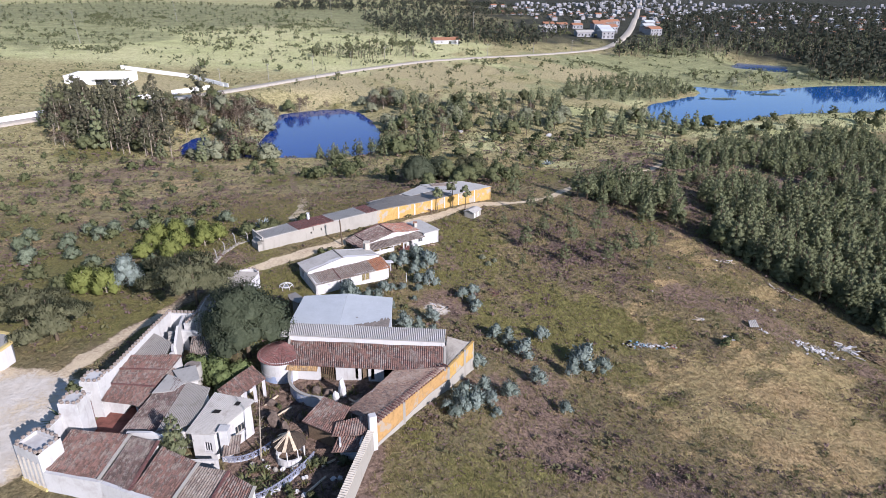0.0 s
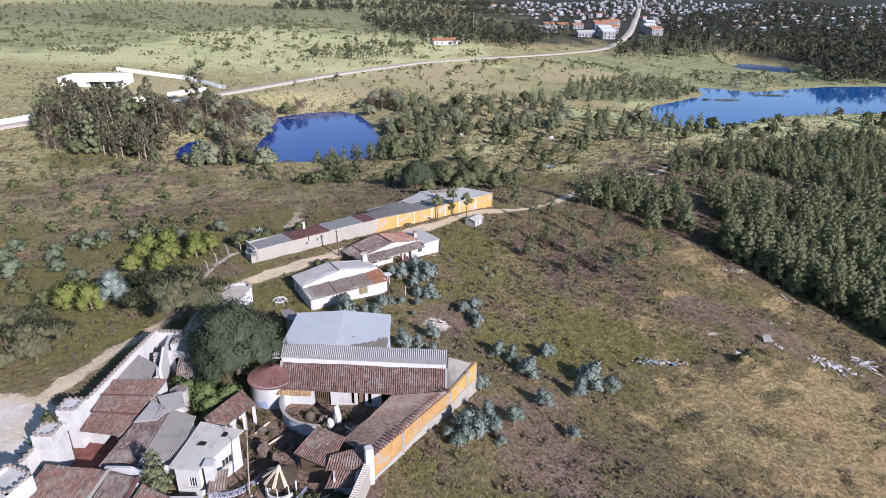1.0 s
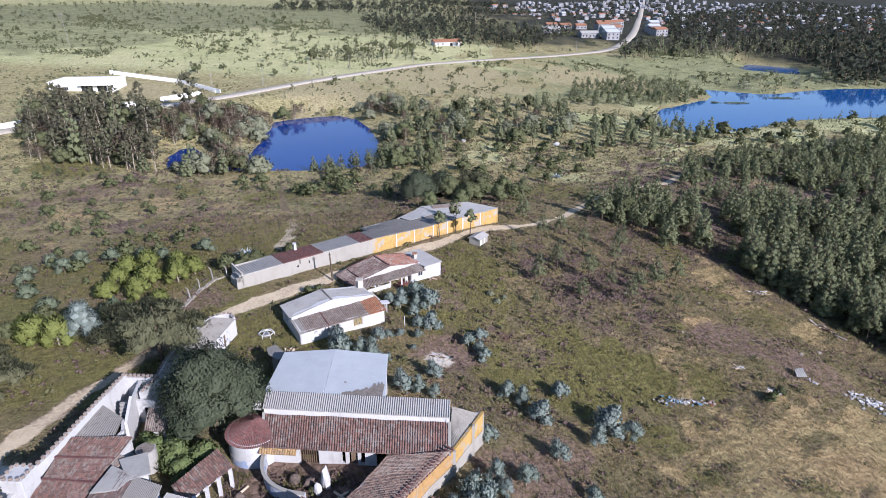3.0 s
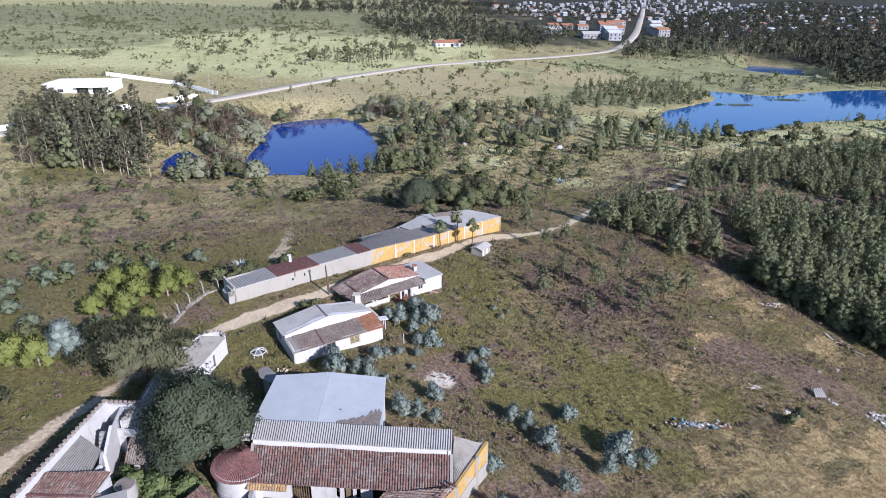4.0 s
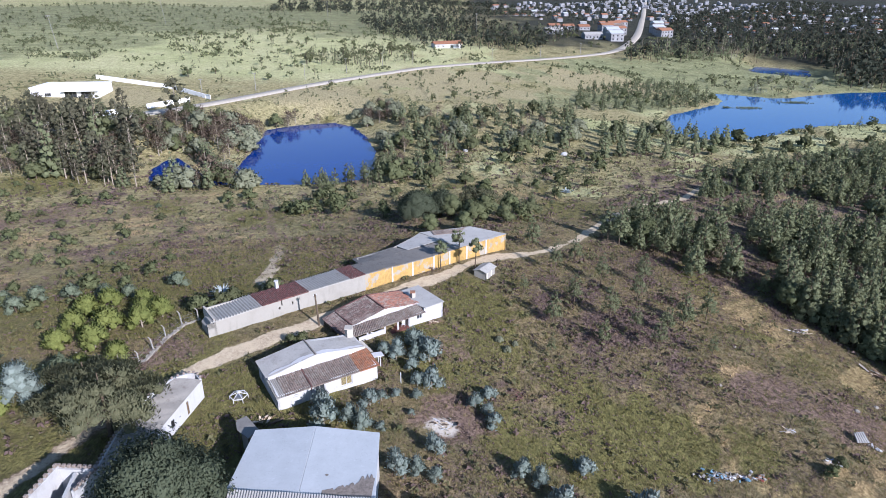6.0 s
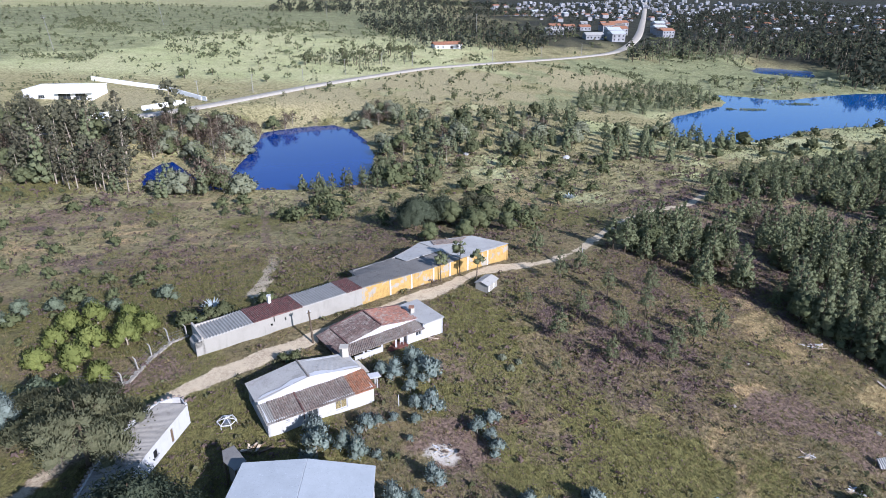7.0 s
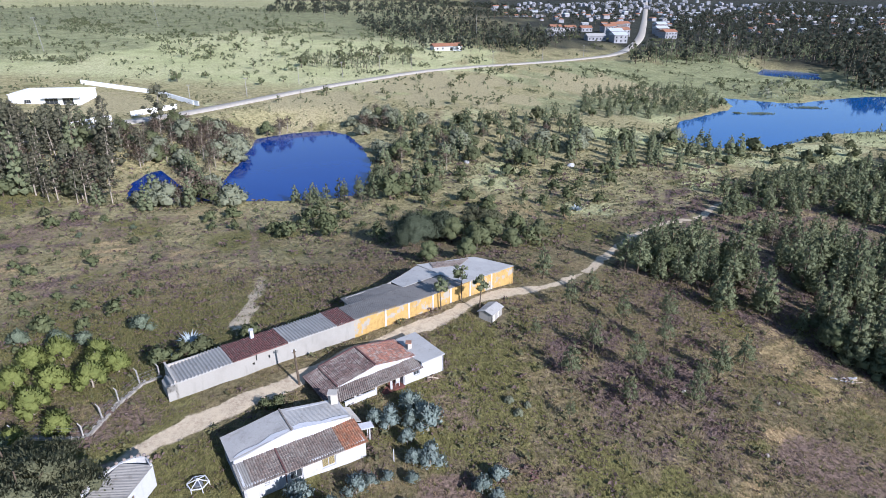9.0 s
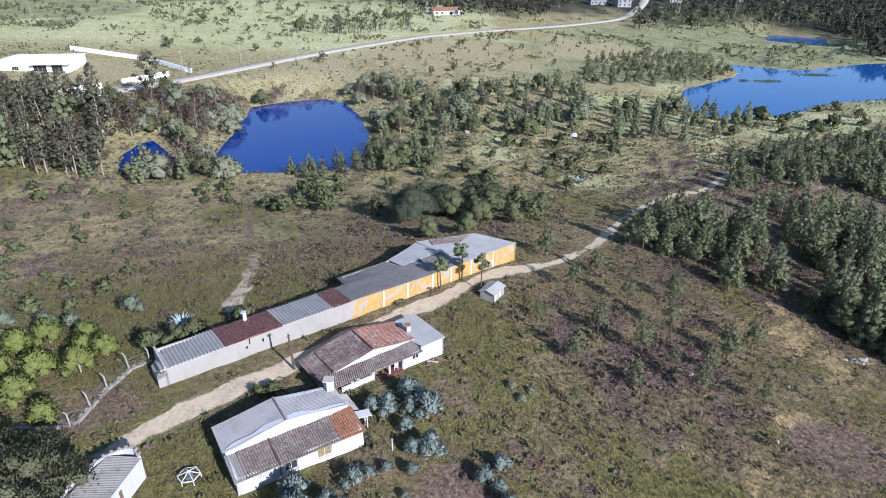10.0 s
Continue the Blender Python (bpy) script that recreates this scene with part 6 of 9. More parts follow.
def join(parts):
    v, f, n = [], [], 0
    for a, b in parts:
        v.append(a), f.append(b + n)
        n += len(a)
    return np.concatenate(v), np.concatenate(f)


def trunk_of(h, r, lobes, seed, reach=0.9, lean=0.06, sides=6):
    g = random.Random(seed)
    top = (g.uniform(-lean, lean) * h, g.uniform(-lean, lean) * h, h)
    mid = (top[0] * 0.3 + g.uniform(-lean, lean) * h * 0.4, top[1] * 0.3, h * 0.5)
    out = [limb([(0, 0, -0.3), (0, 0, 0.15 * h), mid, top], [r * 1.3, r, r * 0.72, r * 0.25], sides)]
    for x, y, z, rr, _ in lobes[: 12]:
        z0 = min(h * 0.85, max(h * 0.2, z - rr * 0.9))
        s = z0 / h
        a = (mid[0] * min(1, s * 2), mid[1] * min(1, s * 2), z0)
        out.append(limb([a, ((a[0] + x) / 2, (a[1] + y) / 2, (z0 + z) / 2 - 0.05 * h), (x * reach, y * reach, z)], [r * 0.42, r * 0.28, r * 0.1], 4))
    return join(out)


def round_lobes(h, w, n, seed, low=0.35, squash=0.85):
    g = random.Random(seed)
    out = [(0, 0, h * (low + 1) / 2, w * 0.28, squash)]
    for k in range(n):
        a, s = 2.4 * k + g.uniform(-0.5, 0.5), math.sqrt((k + 0.6) / n)
        z = h * (low + (0.92 - low) * (1 - s * s * 0.75) * g.uniform(0.75, 1.05))
        rr = w * g.uniform(0.17, 0.27) * min(1, (12 / n) ** 0.4)
        out.append((math.cos(a) * s * w * 0.36, math.sin(a) * s * w * 0.36, max(z - rr * 0.4, rr * 0.7), rr, squash))
    return out


def pine_lobes(h, w, seed, low=0.25):
    g = random.Random(seed)
    out, z, k = [], h * low, 0
    while z < h * 0.97:
        s = (z / h - low) / (1 - low)
        ring = w * 0.5 * (1 - s) ** 0.75 * g.uniform(0.75, 1.1)
        n = 4 if s < 0.5 else 3 if s < 0.8 else 1
        for j in range(n):
            a = 6.283 * j / n + k * 1.1 + g.uniform(-0.4, 0.4)
            out.append((math.cos(a) * ring * 0.65, math.sin(a) * ring * 0.65, z + g.uniform(-0.2, 0.2), max(0.2 * w * (1 - s * 0.75), 0.10 * w) * g.uniform(0.8, 1.2), 0.8))
        z += h * 0.105
        k += 1
    return out


def clump_lobes(h, w, n, seed, low=0.45, full=1.0):
    """Open crown: separate tufts at the ends of the boughs."""
    g = random.Random(seed)
    out = []
    for k in range(n):
        s = low + (1 - low) * (k + 0.5) / n
        a = 2.4 * k + g.uniform(-0.6, 0.6)
        rr = w * g.uniform(0.09, 0.22) * full
        ring = w * 0.36 * math.sin(math.pi * min(1, (s - low) / (1.08 - low) * 0.8 + 0.25)) * g.uniform(0.5, 1.1)
        out.append((math.cos(a) * ring, math.sin(a) * ring, h * s - rr * 0.6, rr, 0.9))
    return out


def spread_lobes(h, w, seed):
    """Low spreading crown: several uneven flat heads with gaps between them."""
    g = random.Random(seed)
    out = []
    for k in range(9):
        a, s = 2.4 * k + g.uniform(-0.5, 0.5), math.sqrt((k + 0.3) / 9)
        hx, hy, hz = math.cos(a) * s * w * 0.42, math.sin(a) * s * w * 0.42, h * (0.84 - 0.36 * s * s) * g.uniform(0.86, 1.1)
        for j in range(6):
            b, q = 2.4 * j + g.uniform(-0.4, 0.4), math.sqrt((j + 0.2) / 6) * w * 0.13
            rr = w * g.uniform(0.065, 0.1)
            out.append((hx + math.cos(b) * q, hy + math.sin(b) * q, max(hz - q * 0.5 + g.uniform(-0.25, 0.25), rr), rr, 0.8))
    return out


PINE = leaf("pine_needles", (0.106, 0.124, 0.066), (0.238, 0.262, 0.148), (0.130, 0.140, 0.084), 0.9, 0.35)
GUMBLUE = leaf("young_gum_leaves", (0.125, 0.158, 0.140), (0.34, 0.40, 0.375), (0.16, 0.20, 0.155), 0.8)
GUM = leaf("gum_leaves", (0.066, 0.070, 0.046), (0.175, 0.174, 0.112), (0.10, 0.085, 0.064))
OAK = leaf("evergreen_oak_leaves", (0.034, 0.046, 0.030), (0.145, 0.165, 0.110), (0.064, 0.080, 0.048))
# Leaf colour lowered to carry the cloud shade over the far woods.
SHADEDWOOD = leaf("cloud_shaded_leaves", (0.030, 0.038, 0.028), (0.070, 0.080, 0.055), (0.040, 0.046, 0.034))
GARDEN = leaf("garden_shrub_leaves", (0.085, 0.115, 0.045), (0.225, 0.275, 0.12), (0.11, 0.14, 0.06), 0.7)
CITRUS = leaf("fruit_tree_leaves", (0.095, 0.118, 0.034), (0.28, 0.305, 0.10), (0.14, 0.165, 0.055), 0.7)
OLIVEPINE = leaf("olive_green_needles", (0.074, 0.080, 0.044), (0.215, 0.215, 0.130), (0.102, 0.102, 0.060), 0.9, 0.35)
OLIVE = leaf("olive_leaves", (0.085, 0.105, 0.072), (0.28, 0.33, 0.24), (0.08, 0.10, 0.05))
WILLOW = leaf("willow_leaves", (0.15, 0.160, 0.10), (0.31, 0.325, 0.23), (0.16, 0.17, 0.12))
SHRUB = leaf("shrub_leaves", (0.075, 0.090, 0.044), (0.18, 0.20, 0.10), (0.095, 0.095, 0.055))
BARE = leaf("autumn_twigs", (0.095, 0.070, 0.055), (0.21, 0.165, 0.125), (0.12, 0.085, 0.06))
AGAVE = leaf("agave_leaves", (0.28, 0.33, 0.34), (0.50, 0.56, 0.58), (0.35, 0.40, 0.40))
YUCCA = leaf("spiky_leaves", (0.09, 0.11, 0.05), (0.26, 0.27, 0.13))

KINDS = {}
FILL = {"bare": 0, "pine": 0.7, "sparse": 0.22, "umbrella": 0.75, "gum": 0.5, "oak": 0.64, "stonepine": 0.55, "citrus": 0.66, "olive": 0.66, "gumblue": 0.6, "willow": 0.68, "shrub": 0.7, "broad": 0.74}


def kind(key, name, label, category, bark, foliage, variants):
    """variants: (height, trunk radius, lobes, leaves, leaf size, flatness, shell, seed)."""
    made = []
    for h, r, lobes, n, size, flat, shell, seed in variants:
        v, f = trunk_of(h * 0.93, r, lobes, seed)
        needle = key in ("pine", "sparse", "umbrella", "stonepine")
        shoot = 0.9 if needle else 0.7 if key in ("citrus", "gumblue") else 0.0
        c, q = leaves(lobes, n, size, seed, flat, shell, 0.7 if needle else 1.0, shoot)
        fill = FILL.get(key, 0.82)
        if fill:
            c = np.concatenate([c, masses(lobes, fill, seed)])
        c, nn = rounded(c, lobes)
        q = np.arange(len(c)).reshape(-1, 4)
        k = int(n * (0.28 if key == "pine" else 0.4))
        mid = c.reshape(-1, 4, 3)[:k].mean(1, keepdims=True)
        lite = (mid + (c.reshape(-1, 4, 3)[:k] - mid) * 1.45).reshape(-1, 3)
        if fill:
            lite = np.concatenate([lite, masses(lobes, fill, seed, 9.0)])
        lite, ln = rounded(lite, lobes)
        made.append((fast_mesh("trunk", v, f, bark), crown_mesh("crown", c, nn, foliage), (v, f), (c, q), h, crown_mesh("crown", lite, ln, foliage), n, nn))
    KINDS[key] = (name, label, category, made, foliage, bark)


kind("pine", "pine_tree", "slender dark green pine with uneven layered crown", "tree", BARK, PINE,
    [(h, 0.14, pine_lobes(h, w, s, low), 1300, 0.20, 0.35, 0.6, s) for h, w, s, low in ((9, 5.0, 1, 0.18), (8, 4.6, 2, 0.12), (10, 5.2, 3, 0.28), (7, 4.8, 4, 0.10), (9.5, 4.0, 5, 0.35))])
kind("umbrella", "pine_tree", "thin-stemmed pine with a small high crown", "tree", BARK, PINE,
    [(h, 0.11, clump_lobes(h, w, 7, s, 0.68), 330, 0.24, 0.7, 0.4, s) for h, w, s in ((6.5, 3.0, 1), (6.0, 2.6, 2), (5.2, 2.8, 3))])
kind("sparse", "pine_tree", "open young pine with thin grey-green foliage", "tree", BARK, PINE,
    [(h, 0.09, pine_lobes(h, w, s, low), 950, 0.14, 0.7, 0.25, s) for h, w, s, low in ((6, 3.2, 11, 0.35), (5, 2.8, 12, 0.25), (7, 3.2, 13, 0.42))])
kind("gumblue", "gum_sapling", "bushy blue-grey eucalyptus sapling in dry grass", "shrub", PALEBARK, GUMBLUE,
    [(h, 0.05, round_lobes(h, w, n, s, 0.12, 1.15), int(1100 * (w / 2) ** 1.7), 0.095, 0.7, 0.5, s) for h, w, n, s in ((2.4, 2.0, 8, 21), (2.0, 1.7, 7, 22), (3.0, 2.1, 9, 23), (1.6, 1.5, 6, 24), (5.6, 5.0, 24, 25))])
kind("gum", "eucalyptus_tree", "tall eucalyptus with pale trunk and open tufted crown", "tree", PALEBARK, GUM,
    [(h, 0.22, clump_lobes(h, w * 1.05, int(n * 1.7), s, low, 0.8), 2000, 0.2, 0.8, 0.3, s) for h, w, n, s, low in ((16, 8.0, 22, 31, 0.35), (13, 8.5, 17, 32, 0.25), (18, 7, 24, 33, 0.45), (11, 8.5, 18, 34, 0.15), (14, 6.0, 14, 35, 0.3))])
kind("oak", "oak_tree", "dense dark evergreen oak with rounded lobed crown", "tree", BARK, OAK,
    [(h, 0.3, round_lobes(h, w, 34, s, 0.28), 19000, 0.138, 0.5, 0.75, s) for h, w, s in ((10.6, 12.6, 43), (7.6, 10.0, 42))])
kind("stonepine", "pine_tree", "low spreading olive-green pine with a broad crown", "tree", BARK, OLIVEPINE,
    [(h, 0.22, spread_lobes(h, w, s), 12500, 0.15, 0.5, 0.72, s) for h, w, s in ((7.5, 11.5, 45), (6.5, 10.5, 46))])
kind("broad", "broadleaf_tree", "rounded green broadleaf tree", "tree", BARK, SHRUB,
    [(h, 0.16, round_lobes(h, w, 10, s, 0.2), 1200, 0.165, 0.35, 0.75, s) for h, w, s in ((5.5, 5.5, 51), (4.5, 5.0, 52), (6.5, 6.0, 53))])
# Far evergreen whose leaf colour holds the cloud shade.
kind("darkwood", "oak_tree", "dense dark evergreen tree", "tree", BARK, SHADEDWOOD,
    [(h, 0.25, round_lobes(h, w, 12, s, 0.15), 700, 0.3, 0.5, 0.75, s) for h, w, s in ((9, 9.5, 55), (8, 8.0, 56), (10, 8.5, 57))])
kind("citrus", "fruit_tree", "small bright yellow-green fruit tree in the orchard", "tree", PALEBARK, CITRUS,
    [(h, 0.09, round_lobes(h, w, 15, s, 0.12, 1.1), 1900, 0.13, 0.4, 0.5, s) for h, w, s in ((3.1, 3.5, 61), (2.7, 3.1, 62), (3.4, 3.3, 63))])
kind("garden", "garden_shrub", "bright green garden shrub in the compound", "shrub", BARK, GARDEN,
    [(h, 0.06, round_lobes(h, w, 12, s, 0.1), 1500, 0.13, 0.7, 0.5, s) for h, w, s in ((2.6, 3.0, 66), (2.2, 2.6, 67))])
kind("olive", "olive_tree", "grey-green rounded olive tree", "tree", BARK, OLIVE,
    [(h, 0.12, round_lobes(h, w, 9, s, 0.2), 1100, 0.15, 0.7, 0.65, s) for h, w, s in ((2.8, 3.2, 71), (3.2, 3.8, 72))])
kind("willow", "willow_bush", "pale silvery willow at the water's edge", "shrub", PALEBARK, WILLOW,
    [(h, 0.12, round_lobes(h, w, 12, s, 0.1), 1500, 0.2, 0.5, 0.5, s) for h, w, s in ((5.0, 6.5, 81), (4.2, 5.6, 82))])
kind("bare", "bare_tree", "half-leafless brown tree by the pond", "tree", PALEBARK, BARE,
    [(h, 0.16, round_lobes(h, w, 12, s, 0.25), 1100, 0.17, 1.0, 0.3, s) for h, w, s in ((8, 7, 91), (6.5, 6.0, 92), (9, 6.5, 93))])
kind("shrub", "shrub", "low dark green shrub", "shrub", BARK, SHRUB,
    [(h, 0.05, round_lobes(h, w, 6, s, 0.05), 420, 0.12, 0.9, 0.5, s) for h, w, s in ((1.5, 2.0, 95), (1.1, 1.7, 96), (1.9, 2.2, 97))])

seeded = random.Random(77)


def plant(key, x, y, height=None, group="", variant=None, label="", z=None):
    name, text, category, made, _, _ = KINDS[key]
    t, c, _, _, h, lite, _, _ = made[seeded.randrange(len(made)) if variant is None else variant % len(made)]
    if y > 165:
        c = lite
    s = (height or h * seeded.uniform(0.85, 1.15)) / h
    ob = new(name)
    ob.matrix_world = pose(x, y, (at(x, y) if z is None else z) - 0.05, 0, 0, seeded.uniform(0, 360)) @ Matrix.Diagonal((s * seeded.uniform(0.9, 1.1), s * seeded.uniform(0.9, 1.1), s, 1))
    tagged(ob, label or text, category, group)
    for part_name, me in (("trunk", t), ("crown", c)):
        p = new(part_name, me)
        p.parent = ob
    return ob


def scatter(pts, spacing, seed, keep=1.0, tries=40000):
    """Places spread unevenly inside an outline, no two nearer than the spacing."""
    r = np.random.RandomState(seed)
    p = np.array(pts, float)
    lo, hi = p.min(0), p.max(0)
    area = (hi - lo).prod()
    n = int(min(tries, area / spacing ** 2 * 3))
    c = lo + r.rand(n, 2) * (hi - lo)
    c = c[inside(c[:, 0], c[:, 1], [tuple(q) for q in pts])]
    c = c[r.rand(len(c)) < keep]
    used, out = {}, []
    for x, y in c:
        i, j = int(x // spacing), int(y // spacing)
        if all((x - a) ** 2 + (y - b) ** 2 > spacing ** 2 * 0.8 for di in (-1, 0, 1) for dj in (-1, 0, 1) for a, b in used.get((i + di, j + dj), ())):
            used.setdefault((i, j), []).append((x, y))
            out.append((x, y))
    return np.array(out).reshape(-1, 2)


def wood(name, places, label, category, seed, thin=1.0, lift=0.0):
    """Many trees as one object: places are (x, y, kind, height). thin: share of the leaves kept (fewer, larger ones far away)."""
    r = np.random.RandomState(seed)
    groups = {}
    for x, y, key, h in places:
        groups.setdefault(key, []).append((x, y, h))
    root = None
    for key, some in groups.items():
        _, _, _, made, foliage, bark = KINDS[key]
        some = np.array(some)
        zs = ground(some[:, 0], some[:, 1])
        parts = {"crown": ([], [], 0), "trunk": ([], [], 0)}
        soft = []
        for (x, y, h), z in zip(some, zs):
            m = made[r.randint(len(made))]
            s, a = h / m[4], r.rand() * 6.283
            ca, sa = math.cos(a) * s, math.sin(a) * s
            for pn, (v, f) in (("crown", m[3]), ("trunk", m[2])):
                if thin < 1:
                    if pn == "trunk":
                        f = f[:24]
                        v = v[: f.max() + 1]
                    else:
                        k = int(max(30, min(len(f) * thin, (1.1e7 if thin > 0.5 else 0.42e7) / ((y - 46) ** 2 + x * x))))
                        pick = r.choice(len(f), k, replace=False)
                        q = v.reshape(-1, 4, 3)[pick]
                        nv = m[7].reshape(-1, 4, 3)[pick].reshape(-1, 3)
                        mid = q.mean(1, keepdims=True)
                        grow = min(3.2, 0.8 * (len(f) / k) ** 0.5)
                        v = (mid + (q - mid) * np.where(pick < m[6], grow, min(grow, 2.3))[:, None, None]).reshape(-1, 3)
                        f = np.arange(4 * k).reshape(-1, 4)
                if pn == "crown":
                    nv = nv if thin < 1 else m[7]
                    soft.append(np.stack([nv[:, 0] * ca - nv[:, 1] * sa, nv[:, 0] * sa + nv[:, 1] * ca, nv[:, 2] * s], 1) / s)
                w = np.stack([v[:, 0] * ca - v[:, 1] * sa + x, v[:, 0] * sa + v[:, 1] * ca + y, v[:, 2] * s + z], 1)
                V, F, n = parts[pn]
                V.append(w), F.append(f + n)
                parts[pn] = (V, F, n + len(w))
        for pn, (V, F, n) in parts.items():
            me = fast_mesh(name, np.concatenate(V), np.concatenate(F), foliage if pn == "crown" else bark)
            if pn == "crown":
                me.normals_split_custom_set_from_vertices(np.concatenate(soft).astype(np.float32))
            ob = new(name, me)
            tagged(ob, label, category, kind="stuff")
    return root


# the great oak in the yard, the pines and shrubs along the track
plant("oak", -25.2, 69.4, 11.0, variant=0, label="broad dark evergreen oak shading the compound")
plant("stonepine", -36.7, 82.6, 8.4, variant=0, label="spreading olive-green pine over the track")
plant("stonepine", -40.2, 86.4, 7.2, variant=1, label="spreading olive-green pine over the track")
plant("stonepine", -51.0, 71.5, 6.6, variant=1, label="low spreading pine beside the dirt yard")
plant("stonepine", -57.5, 75.5, 6.4, variant=0, label="low spreading pine beside the dirt yard")
plant("gumblue", -49.0, 87.4, 5.8, variant=4, label="silvery blue-grey eucalyptus beside the dark trees")
plant("olive", -46.8, 91.6, 4.2)
plant("citrus", -51.8, 86.0, 4.4)
plant("citrus", -57.0, 88.5, 3.6)
# blue-grey saplings in the rough grass: x, y, height
SAPLINGS = [(4.5, 91.7, 2), (-15, 88.4, 3.5), (-14.5, 85.9, 3.7), (-11.8, 87.3, 2.5), (-10.2, 86.2, 2.9), (-9.8, 90.4, 2.6), (-4.8, 89.5, 1.2), (-8.1, 86.3, 1.3), (-8.9, 100, 2.6), (-7.3, 99.6, 3.4), (-5, 102.6, 3.6), (-2.9, 100.3, 4.2), 
    (-5, 100.3, 2.6), (-5.1, 97.9, 2.4), (-4.3, 95, 2.5), (-2.5, 95.3, 3.2), (-6.8, 92.4, 1.6), (-4.3, 92.5, 1.9), (-8.5, 91.5, 1.8), (-3.6, 101.8, 2.9), (-5.7, 79.2, 3.3), (-3.6, 79.5, 2.8), (-1.7, 79, 2.1), (-1.9, 83.4, 2.9), 
    (3, 92.7, 2.7), (4.8, 94.4, 2.3), (5.1, 89.7, 2.3), (7.7, 81.8, 2.9), (9.4, 80.8, 3), (11.5, 77.9, 3.2), (14.9, 83.6, 2.8), (20.3, 78.4, 4.1), (18, 74.9, 3.5), (23, 77.5, 3.2), (12.5, 70.7, 3), (8.1, 64.8, 3), 
    (15.3, 65, 2.3), (2.3, 60.8, 3.2), (3.6, 60.0, 3.0), (2.2, 59.0, 2.6), (3.9, 61.6, 2.6), (1.4, 58.2, 2.2), (4.9, 64.1, 2.8), (5.7, 62.3, 2.2), (4.5, 70.6, 2.6), (0.4, 59.2, 1.8), (1.8, 59.7, 1.8), (6.2, 60.1, 1.5)]
for x, y, h in SAPLINGS:
    plant("gumblue", x, y, h, "eucalyptus saplings", seeded.randrange(4))
# orchard
for x, y, h in ((-54.9, 111.6, 2.9), (-51.9, 113.4, 3.3), (-46.6, 113.2, 2.9), (-42.4, 109.4, 3.1), (-43.8, 105.9, 3.2), (-48.3, 105.6, 3.2), (-47.8, 100.6, 3.1), (-52.4, 100.2, 2.8), (-43.0, 97.2, 2.4), (-46.4, 94.9, 2.0),
    (-53.8, 106.4, 2.8), (-55.1, 86.4, 3.4), (-45.2, 109.8, 2.6)):
    plant("citrus", x, y, h * 1.2, "orchard trees")
for x, y, h in ((-67.4, 113.9, 3.0), (-66.8, 118.5, 2.9), (-61.1, 118.4, 2.9), (-71.3, 117.1, 2.6), (-45.1, 121.8, 2.8), (-71.6, 111.2, 2.4), (-70.3, 107.6, 2.6), (-55.0, 117.8, 2.7), (-51.0, 117.2, 2.6), (-65.7, 101.5, 2.8), (-58.8, 95.3, 2.9),
    (-72.5, 99.5, 3.2), (-78.0, 106.5, 3.2), (-80.5, 113.0, 3.0)):
    plant("olive", x, y, h, "olive grove")
for x, y, h in ((-36.8, 110.2, 3.2), (-34.8, 112.2, 2.8), (-27.9, 117.0, 2.4), (-21.6, 101.6, 1.6), (-20.4, 102.4, 1.4), (-33.1, 113.6, 2.2), (-30.3, 112.6, 1.8), (-28.2, 117.2, 2.0), (-22.5, 119.0, 1.4), (-6.0, 86.5, 0.9), (2.0, 84.0, 0.8), (45.0, 86.5, 1.6), (46.8, 88.0, 1.3),
    (-54.0, 92.5, 2.4), (-58.5, 94.0, 2.2), (-60.0, 88.0, 2.6), (-66.0, 92.0, 2.8)):
    plant("shrub", x, y, h, "shrubs")
for x, y, h in ((-70, 84, 4.5), (-76, 92, 5), (-64, 80, 4.2), (-78, 78, 5), (-84, 98, 5)):
    plant("broad", x, y, h, "trees beside the yard")
# pines by the long store and in the heath
for x, y, h, v in ((-1.6, 126.3, 5.2, 2), (1.6, 129.2, 6.4, 0), (4.3, 126.2, 6.3, 1)):
    plant("umbrella", x, y, h, "thin pines by the store", v)
for x, y, h in ((30.5, 107.9, 5.5), (37.4, 116.4, 5.2), (15.7, 112.4, 4.8), (25.0, 114.9, 5.5), (28.3, 112.0, 4.2), (33.5, 113.0, 4.4), (20.0, 118.5, 5.0), (22.5, 108.5, 3.6), (31.0, 121.0, 5.6), (38.5, 107.5, 3.8), (18.6, 129.0, 5.5),
    (26.4, 127.2, 5.0), (16.2, 141.6, 5.6), (34.6, 130.4, 5.4), (12.0, 120.2, 3.2), (42.5, 120.0, 5.0), (14.2, 104.4, 3.0), (23.6, 136.6, 4.6)):
    plant("sparse", x, y, h * 1.25, "young pines on the heath")
for x, y, h in ((0.5, 163.0, 6.0), (5.5, 159.5, 5.6), (-2.0, 169.0, 6.0), (8.5, 168.0, 5.8), (14.8, 174.5, 5.0), (12.5, 160.0, 4.8), (3.0, 150.0, 4.6), (19.2, 168.0, 5.0), (-4.0, 148.0, 4.4)):
    plant("broad", x, y, h, "trees behind the store")

